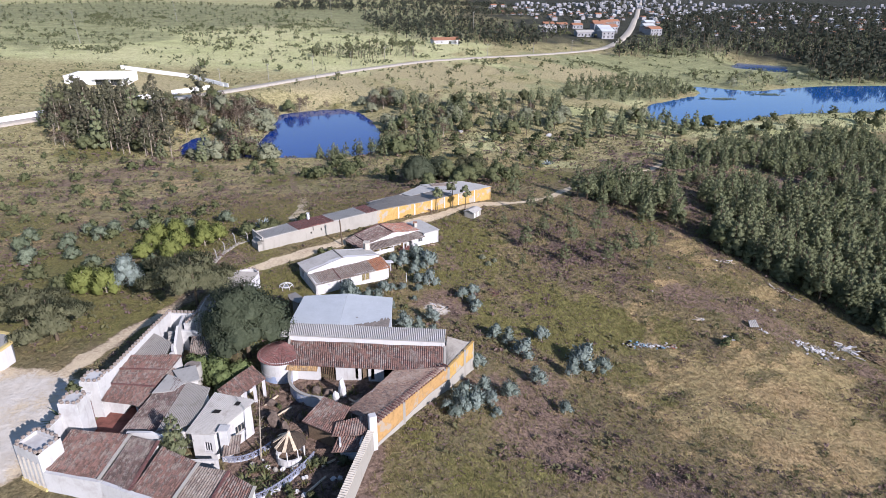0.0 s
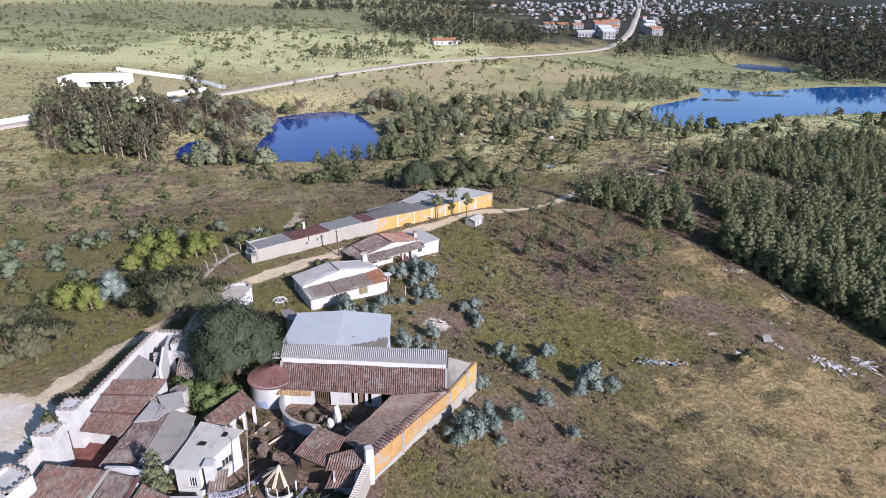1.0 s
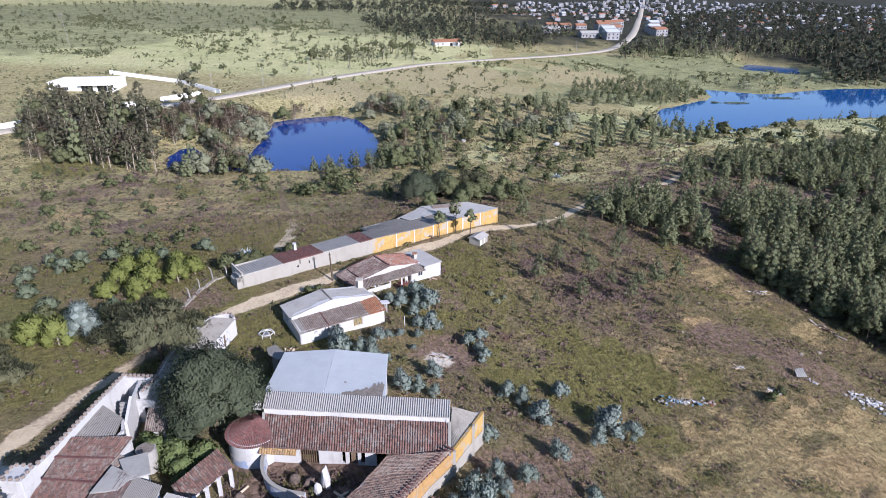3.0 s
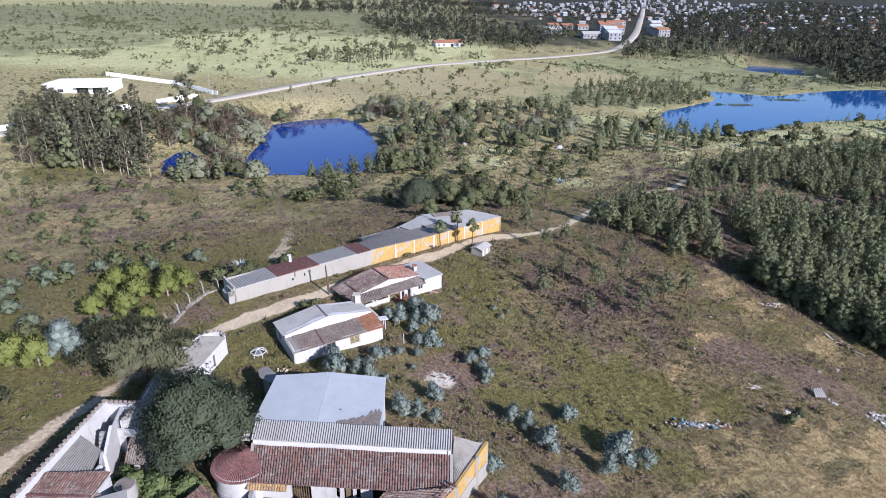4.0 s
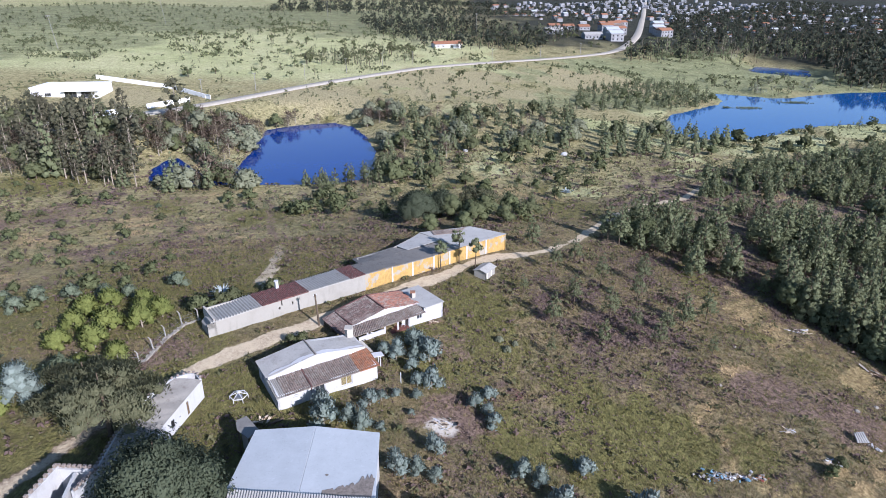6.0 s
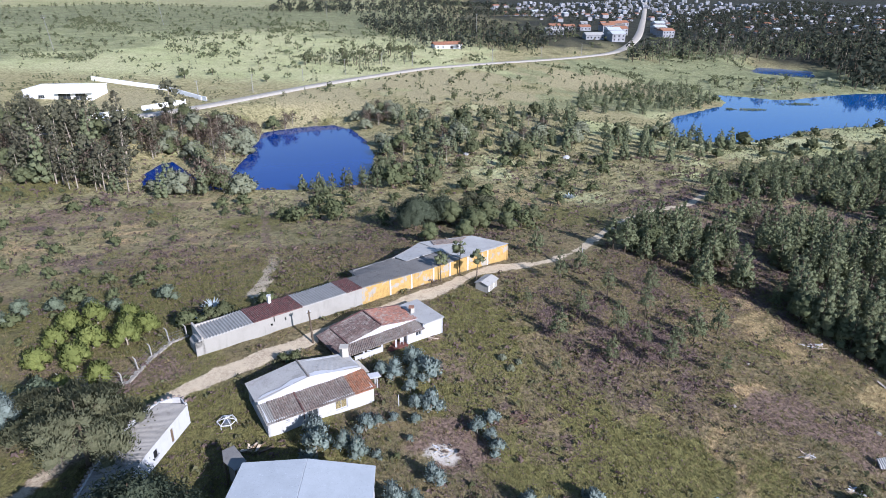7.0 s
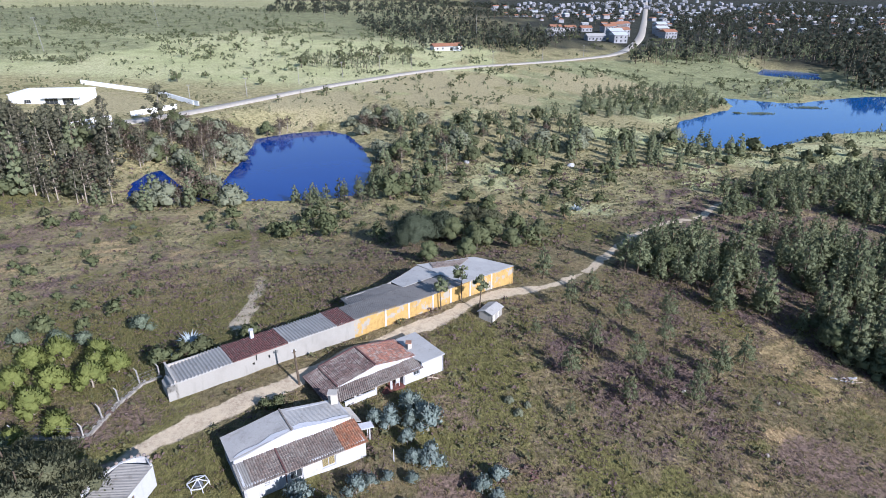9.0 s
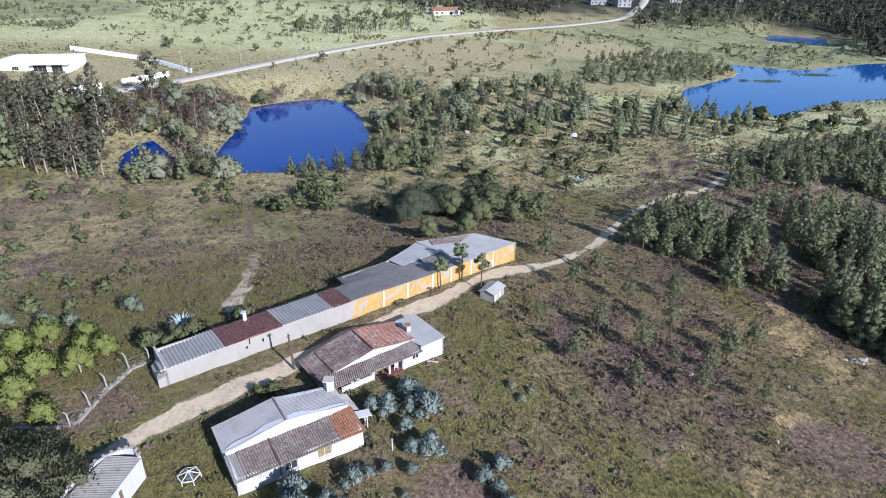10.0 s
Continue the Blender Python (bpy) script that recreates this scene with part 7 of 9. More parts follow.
plant("oak", -7.4, 160.5, 7.6, variant=1, label="broad dark green tree behind the store row")
plant("oak", -1.6, 165.5, 6.6, variant=1, label="broad dark green tree behind the store row")
plant("stonepine", 6.5, 172.0, 6.5, variant=0, label="spreading grey-green pine beyond the store row")
CLEARING = [(59, 132), (61, 142), (63.5, 155), (66, 168), (67, 184), (80, 191), (90, 192), (99, 189), (105, 179), (113, 166)]
WOODS = [
    # outline, spacing, kinds with shares, heights, how many single trees, group
    ("right_wood", [(31, 151), (36, 161), (43, 170.5), (55, 172), (62, 175), (67, 190), (70, 202), (76, 213), (90, 226), (112, 238), (175, 262), (150, 190), (120, 130), (112, 84), (96, 82), (88, 90), (80, 99), (73.5, 108), (70, 114.5), (66, 120.5), (61, 126), (55, 133.5), (47, 138), (40, 146.5), (33, 150)], 3.0, {"pine": 0.88, "broad": 0.09, "bare": 0.03}, (5, 10), 150, "pine wood"),
    ("pond_wood", [(-21, 207), (-22, 230), (-20, 262), (-22, 285), (-12, 300), (-2, 300), (0, 234), (-4, 206)], 5.4, {"pine": 0.52, "broad": 0.15, "bare": 0.2, "willow": 0.08, "sparse": 0.05}, (5.5, 10), 36, "pines by the pond"),
    ("middle_wood", [(0, 240), (2, 296), (27, 310), (56, 318), (56, 286), (41, 246)], 6.4, {"pine": 0.62, "broad": 0.26, "willow": 0.06, "bare": 0.06}, (6, 10.5), 24, "pines beyond the pond"),
    ("shore_wood", [(54, 243), (61, 280), (88, 290), (92, 285), (110, 272), (95, 247), (75, 240)], 6.0, {"pine": 0.85, "broad": 0.15}, (5.5, 9), 24, "pines by the lake"),
    ("gum_grove", [(-122, 190), (-142, 226), (-150, 248), (-131, 250), (-117, 256), (-101, 224), (-98, 212), (-86, 196), (-94, 190)], 4.3, {"gum": 0.5, "broad": 0.14, "bare": 0.24, "pine": 0.12}, (6.5, 14.5), 90, "eucalyptus grove"),
    ("thicket", [(-95, 241), (-112, 238), (-108, 252), (-82, 274), (-68, 290), (-60, 298), (-75, 276), (-75, 262), (-76, 246), (-86, 241)], 3.2, {"bare": 0.75, "willow": 0.1, "broad": 0.15}, (7, 11), 60, "thicket on the bank"),
    ("thicket", [(-80, 203), (-62, 203), (-60, 200), (-76, 197), (-82, 198)], 3.4, {"bare": 0.25, "broad": 0.3, "willow": 0.2, "pine": 0.25}, (6, 11), 40, "thicket on the bank"),
    ("cape_wood", [(60, 325), (72, 380), (100, 408), (128, 425), (146, 402), (146, 372), (136, 362), (106, 334)], 5.2, {"pine": 0.8, "broad": 0.2}, (4.5, 7), 0, ""),
    ("bank_wood", [(-26, 284), (-36, 292), (-42, 297), (-28, 306), (-18, 296)], 3.4, {"bare": 0.4, "willow": 0.3, "broad": 0.3}, (5, 9), 25, "trees on the far bank"),
    ("reed_trees", [(-44, 206), (-26, 212), (-20, 228), (-17, 220), (-22, 206), (-44, 202)], 2.7, {"sparse": 0.6, "pine": 0.4}, (4.0, 8.0), 40, "slim trees on the near bank"),
]
for i, (name, pts, gap, shares, (lo, hi), single, group) in enumerate(WOODS):
    spots = scatter(pts, gap, 100 + i)
    if name == "right_wood":
        lines = np.minimum(to_line(spots[:, 0], spots[:, 1], CLEARING), to_line(spots[:, 0], spots[:, 1], TRACK) + 0.9)
        spots = spots[(lines > 4.0) & (rough(spots[:, 0], spots[:, 1], 19, 71) > -1.0)]
        for cx, cy, cr in ((98, 190, 10), (104, 182, 9), (88, 191, 8), (66, 174, 6), (60, 136, 4), (112, 168, 7)):
            spots = spots[np.hypot(spots[:, 0] - cx, spots[:, 1] - cy) > cr]
    for w, _ in WATERS:
        spots = spots[~inside(spots[:, 0], spots[:, 1], w)]
    order = np.argsort(spots[:, 1])
    g = random.Random(200 + i)
    rest = []
    for rank, k in enumerate(order):
        key = g.choices(list(shares), list(shares.values()))[0]
        x, y, h = float(spots[k][0]), float(spots[k][1]), g.uniform(lo, hi)
        if name == "right_wood" and y > 168:
            h *= 0.8
        if key in ("broad", "willow", "bare"):
            h *= 0.72
        if rank < single:
            plant(key, x, y, h, group)
        else:
            rest.append((x, y, key, h))
    if rest:
        wood(name, rest, "wood of mixed pines and broadleaf trees", "wood", 300 + i, 0.6)
for x, y, h in ((-75, 262, 6.5), (-73, 254, 7.0), (-77, 246, 6.5), (-70, 245, 5.5), (-58, 202, 6.0), (-70, 201, 4.5), (-24, 258, 5.0), (-22, 246, 4.5), (90, 292, 5.0), (95, 300, 4.0), (35, 272.6, 6.5), (48, 268.9, 6.5), (23.4, 259.8, 5.5), (70.3, 278, 4.5), (82.8, 283.3, 5), (93.2, 297.5, 4.5), (53, 282, 6), (-33, 284, 5.0)):
    plant("willow", x, y, h, "willows at the waterside")
for x, y, h in ((-101, 263, 16), (-122, 246, 13), (-104, 231, 16), (-120, 236, 14), (-137, 235, 15), (-98, 238, 12), (-128, 226, 15)):
    plant("gum", x, y, h, "eucalyptus grove")
for x, y, h, key in ((-97, 200, 13, "bare"), (-93, 195, 12, "gum"), (-99, 193, 12, "gum"), (-105, 194, 11, "gum"), (-114, 199, 12, "gum"), (-77, 201, 9, "pine"), (-67, 196, 9, "pine"), (-76, 191, 8, "pine"), (-70, 204, 11, "bare"),
    (-63, 201, 8, "bare"), (-84, 203, 3.5, "willow"), (-67.5, 214, 5.5, "willow"), (-78, 226, 9, "pine"), (-75, 222, 8, "pine"), (-81, 231, 8.5, "pine"), (-72.5, 219, 6, "pine"), (-86, 240, 6, "willow"), (-74, 236, 7, "bare"), (-79, 240, 8, "bare"), (-73, 228, 6, "bare"), (-58, 200, 6, "willow"), (-92, 242, 7, "bare"), (-98, 236, 8, "bare"), (-87, 250, 7, "bare"), (-77, 259, 6, "bare"), (-72, 270, 5, "bare"), (-66, 286, 5, "bare"),
    (-55, 294, 5, "bare"), (-36, 198, 6, "sparse"), (-32, 198, 7, "sparse"), (-28, 203, 7, "sparse"), (-23, 199, 8, "sparse"), (-20, 202, 7, "sparse"), (-16, 205, 8, "broad"), (-12, 209, 7, "broad"), (-20, 252, 5, "willow"), (-4, 206, 6, "broad"),
    (-6, 173, 6, "broad")):
    plant(key, x, y, h, "trees round the pond")
edge = random.Random(71)
for k in range(34):
    q = (k + 0.5) / 34
    x, y = (56 + 15 * q / 0.6, 132 - 21 * q / 0.6) if q < 0.6 else (71 + 16 * (q - 0.6) / 0.4, 111 - 22 * (q - 0.6) / 0.4)
    plant("pine", x + edge.uniform(1.0, 5.5), y + edge.uniform(0.0, 4.0), edge.uniform(5, 10.5), "pine wood")
for x, y in ((8.0, 104.5), (9.2, 106.0), (7.0, 106.4)):
    plant("willow", x, y, edge.uniform(0.8, 1.1), "pale clumps", label="pale dried flowering clump in the grass")
# single trees on the slopes beyond the road, and far woods darkened for cloud shade
SLOPES = [
    ([(-134, 345), (-211, 540), (-172, 735), (-60, 560), (-27, 470), (-66, 361)], 13, {"broad": 0.6, "pine": 0.4}, (3.5, 6.5), 0.30, 0.6),
    ([(-83, 408), (-89, 450), (-24, 494), (-21, 434)], 6, {"pine": 0.6, "broad": 0.4}, (5, 8), 0.35, 1),
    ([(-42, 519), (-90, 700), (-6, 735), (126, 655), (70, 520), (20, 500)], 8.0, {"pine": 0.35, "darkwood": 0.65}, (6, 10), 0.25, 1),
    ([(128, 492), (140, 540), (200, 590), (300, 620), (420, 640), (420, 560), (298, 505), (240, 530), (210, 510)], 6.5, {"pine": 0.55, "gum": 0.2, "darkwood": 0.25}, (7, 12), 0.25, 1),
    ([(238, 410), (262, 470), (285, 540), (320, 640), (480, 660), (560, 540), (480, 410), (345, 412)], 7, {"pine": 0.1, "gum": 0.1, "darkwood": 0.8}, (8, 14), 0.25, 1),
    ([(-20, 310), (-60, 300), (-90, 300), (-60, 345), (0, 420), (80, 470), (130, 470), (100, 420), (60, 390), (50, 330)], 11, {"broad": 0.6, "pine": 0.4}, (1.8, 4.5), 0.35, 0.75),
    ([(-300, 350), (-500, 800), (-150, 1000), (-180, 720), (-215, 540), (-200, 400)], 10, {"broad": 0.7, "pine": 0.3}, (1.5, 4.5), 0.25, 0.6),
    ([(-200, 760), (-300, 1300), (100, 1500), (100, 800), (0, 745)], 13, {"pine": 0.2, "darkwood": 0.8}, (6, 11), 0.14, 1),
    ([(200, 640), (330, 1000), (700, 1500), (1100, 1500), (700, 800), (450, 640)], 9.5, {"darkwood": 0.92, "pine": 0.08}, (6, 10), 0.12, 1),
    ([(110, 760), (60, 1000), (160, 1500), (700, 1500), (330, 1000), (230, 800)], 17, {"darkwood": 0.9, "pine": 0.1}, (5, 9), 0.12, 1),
    ([(-60, 195), (-26, 196), (0, 226), (44, 240), (56, 236), (40, 200), (16, 162), (-20, 166), (-60, 180)], 5.2, {"shrub": 0.5, "broad": 0.15, "sparse": 0.35}, (1.2, 4.6), 0.5, 0.75),
    ([(110, 250), (100, 276), (125, 278), (160, 300), (210, 310), (260, 300), (180, 262)], 8, {"pine": 0.5, "shrub": 0.5}, (2, 5.5), 0.5, 0.6),
    ([(-62, 100), (-100, 100), (-130, 130), (-115, 188), (-70, 186), (-50, 140), (-52, 122)], 5.4, {"shrub": 0.75, "olive": 0.1, "broad": 0.15}, (0.9, 2.8), 0.6, 0.55),
    ([(160, 400), (185, 388), (205, 396), (300, 410), (300, 430), (200, 440), (140, 440)], 7, {"broad": 0.5, "willow": 0.3, "pine": 0.2}, (3, 6), 0.3, 0.8),
]
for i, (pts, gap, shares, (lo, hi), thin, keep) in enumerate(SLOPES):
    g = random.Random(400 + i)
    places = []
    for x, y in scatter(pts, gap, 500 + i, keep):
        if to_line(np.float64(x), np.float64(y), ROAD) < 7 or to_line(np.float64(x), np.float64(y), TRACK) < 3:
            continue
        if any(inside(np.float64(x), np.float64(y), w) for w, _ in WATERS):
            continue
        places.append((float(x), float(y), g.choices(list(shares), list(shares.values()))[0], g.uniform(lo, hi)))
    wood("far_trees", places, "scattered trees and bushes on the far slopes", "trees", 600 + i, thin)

# ---- grass and heath ----
BLOCKS = [[(-20.4, 88), (-9, 95), (-13, 101.5), (-24.5, 94.5)], [(-15, 101), (-1, 110.8), (-5.2, 117), (-19, 107)], [(-32, 100.5), (11, 138), (4, 142), (-5, 138.5), (-16, 126), (-33.5, 104.5)],
    [(-20.5, 63), (1, 62), (4.2, 70.5), (-7, 71), (-7, 80), (-23, 80)], [(-41, 44), (-9, 40), (-6.5, 52), (0.6, 63), (-18, 65), (-35, 74), (-40, 60)], [(-29.2, 90.4), (-31, 91.5), (-34.8, 87), (-34.8, 75), (-30.6, 75)],
    [(4, 123), (9, 123), (9, 128), (4, 128)]]


def free(x, y):
    ok = to_line(x, y, TRACK) > 2.0 + rough(x, y, 5, 41) * 0.5
    for b in BLOCKS:
        ok &= ~inside(x, y, b)
    for w, _ in WATERS:
        ok &= ~inside(x, y, w)
    return ok & ~((np.hypot((x + 52) * 0.9, (y - 54) * 1.1) < 14) & (x < -40))


def field(name, x, y, size, proto, mat, label, seed):
    """One object of many small tufts: proto is (vertices, faces) of a tuft about one metre tall."""
    r = np.random.RandomState(seed)
    v, f = proto
    n, k = len(x), len(v)
    a = r.rand(n) * 6.283
    c, s = np.cos(a) * size, np.sin(a) * size
    w = np.empty((n, k, 3), np.float32)
    jit = 1 + 0.25 * r.normal(size=(n, k))
    w[..., 0] = v[None, :, 0] * c[:, None] * jit - v[None, :, 1] * s[:, None] + x[:, None]
    w[..., 1] = v[None, :, 0] * s[:, None] * jit + v[None, :, 1] * c[:, None] + y[:, None]
    w[..., 2] = v[None, :, 2] * (size * (0.7 + 0.6 * r.rand(n)))[:, None] + (ground(x, y) - 0.04)[:, None]
    F = (f[None] + (np.arange(n) * k)[:, None, None]).reshape(-1, f.shape[1])
    return tagged(new(name, fast_mesh(name, w.reshape(-1, 3), F, mat)), label, "grass", kind="stuff")


def tuft(n, seed, spread=0.35, width=0.13, lean=0.5):
    """Blades that lean out from one root."""
    r = np.random.RandomState(seed)
    v, f = [], []
    for i in range(n):
        a = 6.283 * i / n + r.rand()
        d = np.array([math.cos(a), math.sin(a), 0])
        e = np.array([-d[1], d[0], 0])
        o = d * spread * r.rand()
        h = 0.6 + 0.5 * r.rand()
        v += [o - e * width, o + e * width, o + d * lean * r.rand() + np.array([0, 0, h])]
        f.append((3 * i, 3 * i + 1, 3 * i + 2))
    return np.array(v), np.array(f)


def bushlet(n, seed, size=0.3):
    v, f = leaves([(0, 0, 0.4, 0.45, 0.9), (0.3, 0.1, 0.3, 0.3, 0.9), (-0.2, -0.25, 0.3, 0.3, 0.9)], n, size, seed, 0.8, 0.5)
    v[:, 2] = np.maximum(v[:, 2], -0.05)
    return v, f


STRAW = leaf("dry_grass_blades", (0.23, 0.168, 0.094), (0.43, 0.33, 0.195), (0.26, 0.19, 0.105))
GREENGRASS = leaf("green_grass_blades", (0.120, 0.113, 0.045), (0.305, 0.278, 0.120))
HEATH = leaf("heath_twigs", (0.104, 0.074, 0.066), (0.245, 0.178, 0.160), (0.142, 0.100, 0.090))
HEATHGREEN = leaf("low_scrub_leaves", (0.080, 0.083, 0.044), (0.222, 0.212, 0.112))

r = np.random.RandomState(9)


def cover(N, x0, x1, y0, y1, most, scale, seed):
    """Grass, straw and heath mixed by the land's cover, over one stretch of the plan."""
    gx, gy = r.uniform(x0, x1, N), r.uniform(y0, y1, N)
    ok = free(gx, gy) & (np.abs(gx) < 14 + gy * 0.72)
    ok &= (gx > -38) | (gy > 98) | (r.rand(N) < 0.2)
    gx, gy = gx[ok], gy[ok]
    mk = masks(gx, gy)
    stay = r.rand(len(gx)) > np.maximum(mk["bare"] * 0.5, mk["track"]) * 0.97
    pick = r.rand(len(gx))
    heath = stay & (pick < 0.13 + 0.7 * mk["heath"] - 0.3 * mk["dry"])
    pick = r.rand(len(gx))
    green = stay & ~heath & (pick < 0.45 + 0.55 * mk["green"] - 0.45 * mk["dry"])
    straw = stay & ~heath & ~green
    for label, sel, share, lo, hi, proto, mat, name in (
        ("tufts of dry straw-coloured grass", straw, 0.30, 0.18, 0.42, tuft(6, 1, 0.5, 0.07, 0.9), STRAW, "dry_grass"),
        ("tufts of green grass", green, 0.42, 0.2, 0.5, tuft(6, 2, 0.5, 0.065, 0.9), GREENGRASS, "green_grass"),
        ("low brown heath plants", heath, 0.26, 0.2, 0.55, bushlet(4, 3, 0.25), HEATH, "heath"),
    ):
        idx = np.flatnonzero(sel)[: int(most * share)]
        field(name, gx[idx], gy[idx], r.uniform(lo, hi, len(idx)) * scale, proto, mat, label, seed)


cover(150000, -62, 76, 46, 150, 98000, 1.0, 17)
cover(60000, -150, 110, 90, 260, 20000, 1.5, 18)
N = 30000
sx, sy = r.uniform(-190, 210, N), r.uniform(60, 330, N)
ok = free(sx, sy) & (np.abs(sx) < 22 + sy * 0.75) & (rough(sx, sy, 22, 61) + r.normal(size=N) * 0.5 > 0.05) & (masks(sx, sy)["straw"] < 0.5) & (to_line(sx, sy, ROAD) > 8)
ok &= ~((sx > 25) & (sx < 60) & (sy < 90))
sx, sy = sx[ok][:6000], sy[ok][:6000]
field("low_scrub", sx, sy, r.uniform(0.3, 0.6, len(sx)) * (1 + smooth(sy, 120, 260)), bushlet(8, 5, 0.26), HEATHGREEN, "low green scrub over the heath", 19)

# larger heath clumps that give the slopes their rough look
N = 90000
hx, hy = r.uniform(-140, 95, N), r.uniform(52, 250, N)
ok = free(hx, hy) & (np.abs(hx) < 14 + hy * 0.72)
hx, hy = hx[ok], hy[ok]
mk = masks(hx, hy)
ok = r.rand(len(hx)) < (0.10 + 0.55 * mk["heath"]) * (1 - 0.55 * smooth(hy, 160, 200)) * (1 - np.minimum(1, 1.3 * mk["dry"])) * (1 - mk["bare"]) * (1 - mk["track"]) * (0.35 + 0.9 * smooth(rough(hx, hy, 7, 88), -0.4, 0.5))
hx, hy = hx[ok], hy[ok]
half = len(hx) // 2
big = r.uniform(0.45, 0.95, len(hx)) * (1 + 0.5 * smooth(hy, 140, 230))
field("heath_clumps", hx[:half][:8000], hy[:half][:8000], big[:half][:8000], bushlet(6, 13, 0.3), HEATH, "brown heath clumps over the slopes", 41)
field("heath_clumps", hx[half:][:7000], hy[half:][:7000], big[half:][:7000], bushlet(6, 14, 0.3), HEATHGREEN, "olive heath clumps over the slopes", 42)

# ---- bushes over the open land beyond ----
N = 60000
fx, fy = r.uniform(-330, 240, N), 190 + 470 * r.rand(N)
ok = free(fx, fy) & (np.abs(fx) < 10 + fy * 0.75) & (to_line(fx, fy, ROAD) > 7) & (rough(fx, fy, 34, 81) + 0.6 * rough(fx, fy, 90, 82) + r.normal(size=N) * 0.4 > 0.85)
ok &= ~((np.abs(fx + 145) < 36) & (np.abs(fy - 302) < 36))
fx, fy = fx[ok][:14000], fy[ok][:14000]
field("hill_scrub", fx, fy, r.uniform(0.5, 1.3, len(fx)) * (0.8 + smooth(fy, 250, 500)), bushlet(5, 6, 0.36), SHRUB, "dark bushes dotted over the open slopes", 23)
# weeds and litter in the walled yard
N = 2600
wx, wy = r.uniform(-22, -8.5, N), r.uniform(42.5, 63.5, N)
ok = ((wx - -15.6) ** 2 + (wy - 51.0) ** 2 > 5.5) & ~inside(wx, wy, [(-26, 49.5), (-20.8, 49.3), (-19.6, 55.2), (-25, 57)]) & (rough(wx, wy, 5, 91) > -0.25) & (wx < -9.6 + (wy - 43) * 0.05) & ~((wx > -14.6) & (wy > 50) & (wy < 57.5))
ok &= ~((wy < 46) & (wx < -16.5))
wx, wy = wx[ok], wy[ok]
field("yard_weeds", wx[:700], wy[:700], r.uniform(0.2, 0.6, len(wx[:700])), bushlet(6, 7, 0.25), HEATH, "dry brown weeds over the yard", 29)
field("yard_weeds", wx[700:1000], wy[700:1000], r.uniform(0.25, 0.7, len(wx[700:1000])), tuft(7, 8, 0.4, 0.1, 0.8), GREENGRASS, "green weeds over the yard", 30)
# reedy islets in the lake
for cx, cy, a, b in ((153, 351, 6, 2.6), (185, 367, 7, 3.0), (143, 352, 2, 1)):
    n = 260
    u, v = r.normal(size=n) * a * 0.5, r.normal(size=n) * b * 0.5
    ox, oy = cx + u, cy + v
    ob = field("islet_reeds", ox, oy, r.uniform(0.3, 0.7, n), tuft(6, 9, 0.6, 0.2, 0.6), OLIVE, "pale green reeds on a small islet", 31)
    ob.location.z = -8.4 - at(cx, cy)
# ---- beyond: the white villa, the town, poles ----
VILLAWHITE = plaster("new_white_paint", (0.80, 0.80, 0.81), (0.66, 0.66, 0.66), 0.3)


def flat_villa():
    P = Plan(-176.5, 297.0, 6)
    z = 4.6
    h = thing("villa", *P(13, 9, z), "bright white flat-roofed modern villa beyond the pond", "house")
    front = [(13.6, 18.6, 0.3, 3.4), (5.6, 8.2, 1.2, 2.6), (20.4, 24.6, 0.4, 3.0)]
    part("wall", wall_mesh(P(0, 0), P(27, 0), z - 1, 9.3, 0.35, [(a, b, c + 1, d + 1) for a, b, c, d in front]), VILLAWHITE, h)
    part("wall", wall_mesh(P(27, 0), P(27, 17), z - 1, 9.3, 0.35), VILLAWHITE, h)
    part("wall", wall_mesh(P(27, 17), P(0, 17), z - 1, 9.3, 0.35), VILLAWHITE, h)
    part("wall", wall_mesh(P(0, 17), P(0, 0), z - 1, 9.3, 0.35), VILLAWHITE, h)
    slab_on(h, [P(-0.3, -0.3, 9.5), P(27.3, -0.3, 9.5), P(27.3, 17.3, 9.5), P(-0.3, 17.3, 9.5)], 0.25, VILLAWHITE, "white flat roof")
    slab_on(h, [P(13.2, -2.2, 8.3), P(27.8, -2.2, 8.3), P(27.8, 0.2, 8.3), P(13.2, 0.2, 8.3)], 0.3, VILLAWHITE, "white porch canopy", "canopy")
    part("porch_back", wall_mesh(P(13.4, 1.6), P(18.8, 1.6), z, 8.2, 0.2), TILEBROWN, h, "brown stone porch wall")
    for a in front:
        window_in(h, P(0, 0), P(27, 0), z, a, GREYWALL, 0.2, 2)
    for a, b in (((-107, 309), (-104, 306.5)), ((-107, 309), (-129, 327)), ((-129, 327), (-172, 343)), ((-111, 301), (-122, 284)), ((-126, 277), (-137, 259)), ((-141, 251), (-152, 226)), ((-152, 226), (-160, 208))):
        w = thing("garden_wall", (a[0] + b[0]) / 2, (a[1] + b[1]) / 2, 3.0, "long white garden wall along the road", "wall", "villa walls")
        za, zb = at(*a), at(*b)
        part("wall", wall_mesh(a, b, min(za, zb) - 0.8, [(0, za + 1.8), (1, zb + 1.8)], 0.25), VILLAWHITE, w)
        part("coping", beam_bm((*a, za + 1.84), (*b, zb + 1.84), 0.34, 0.08), VILLAWHITE, w)


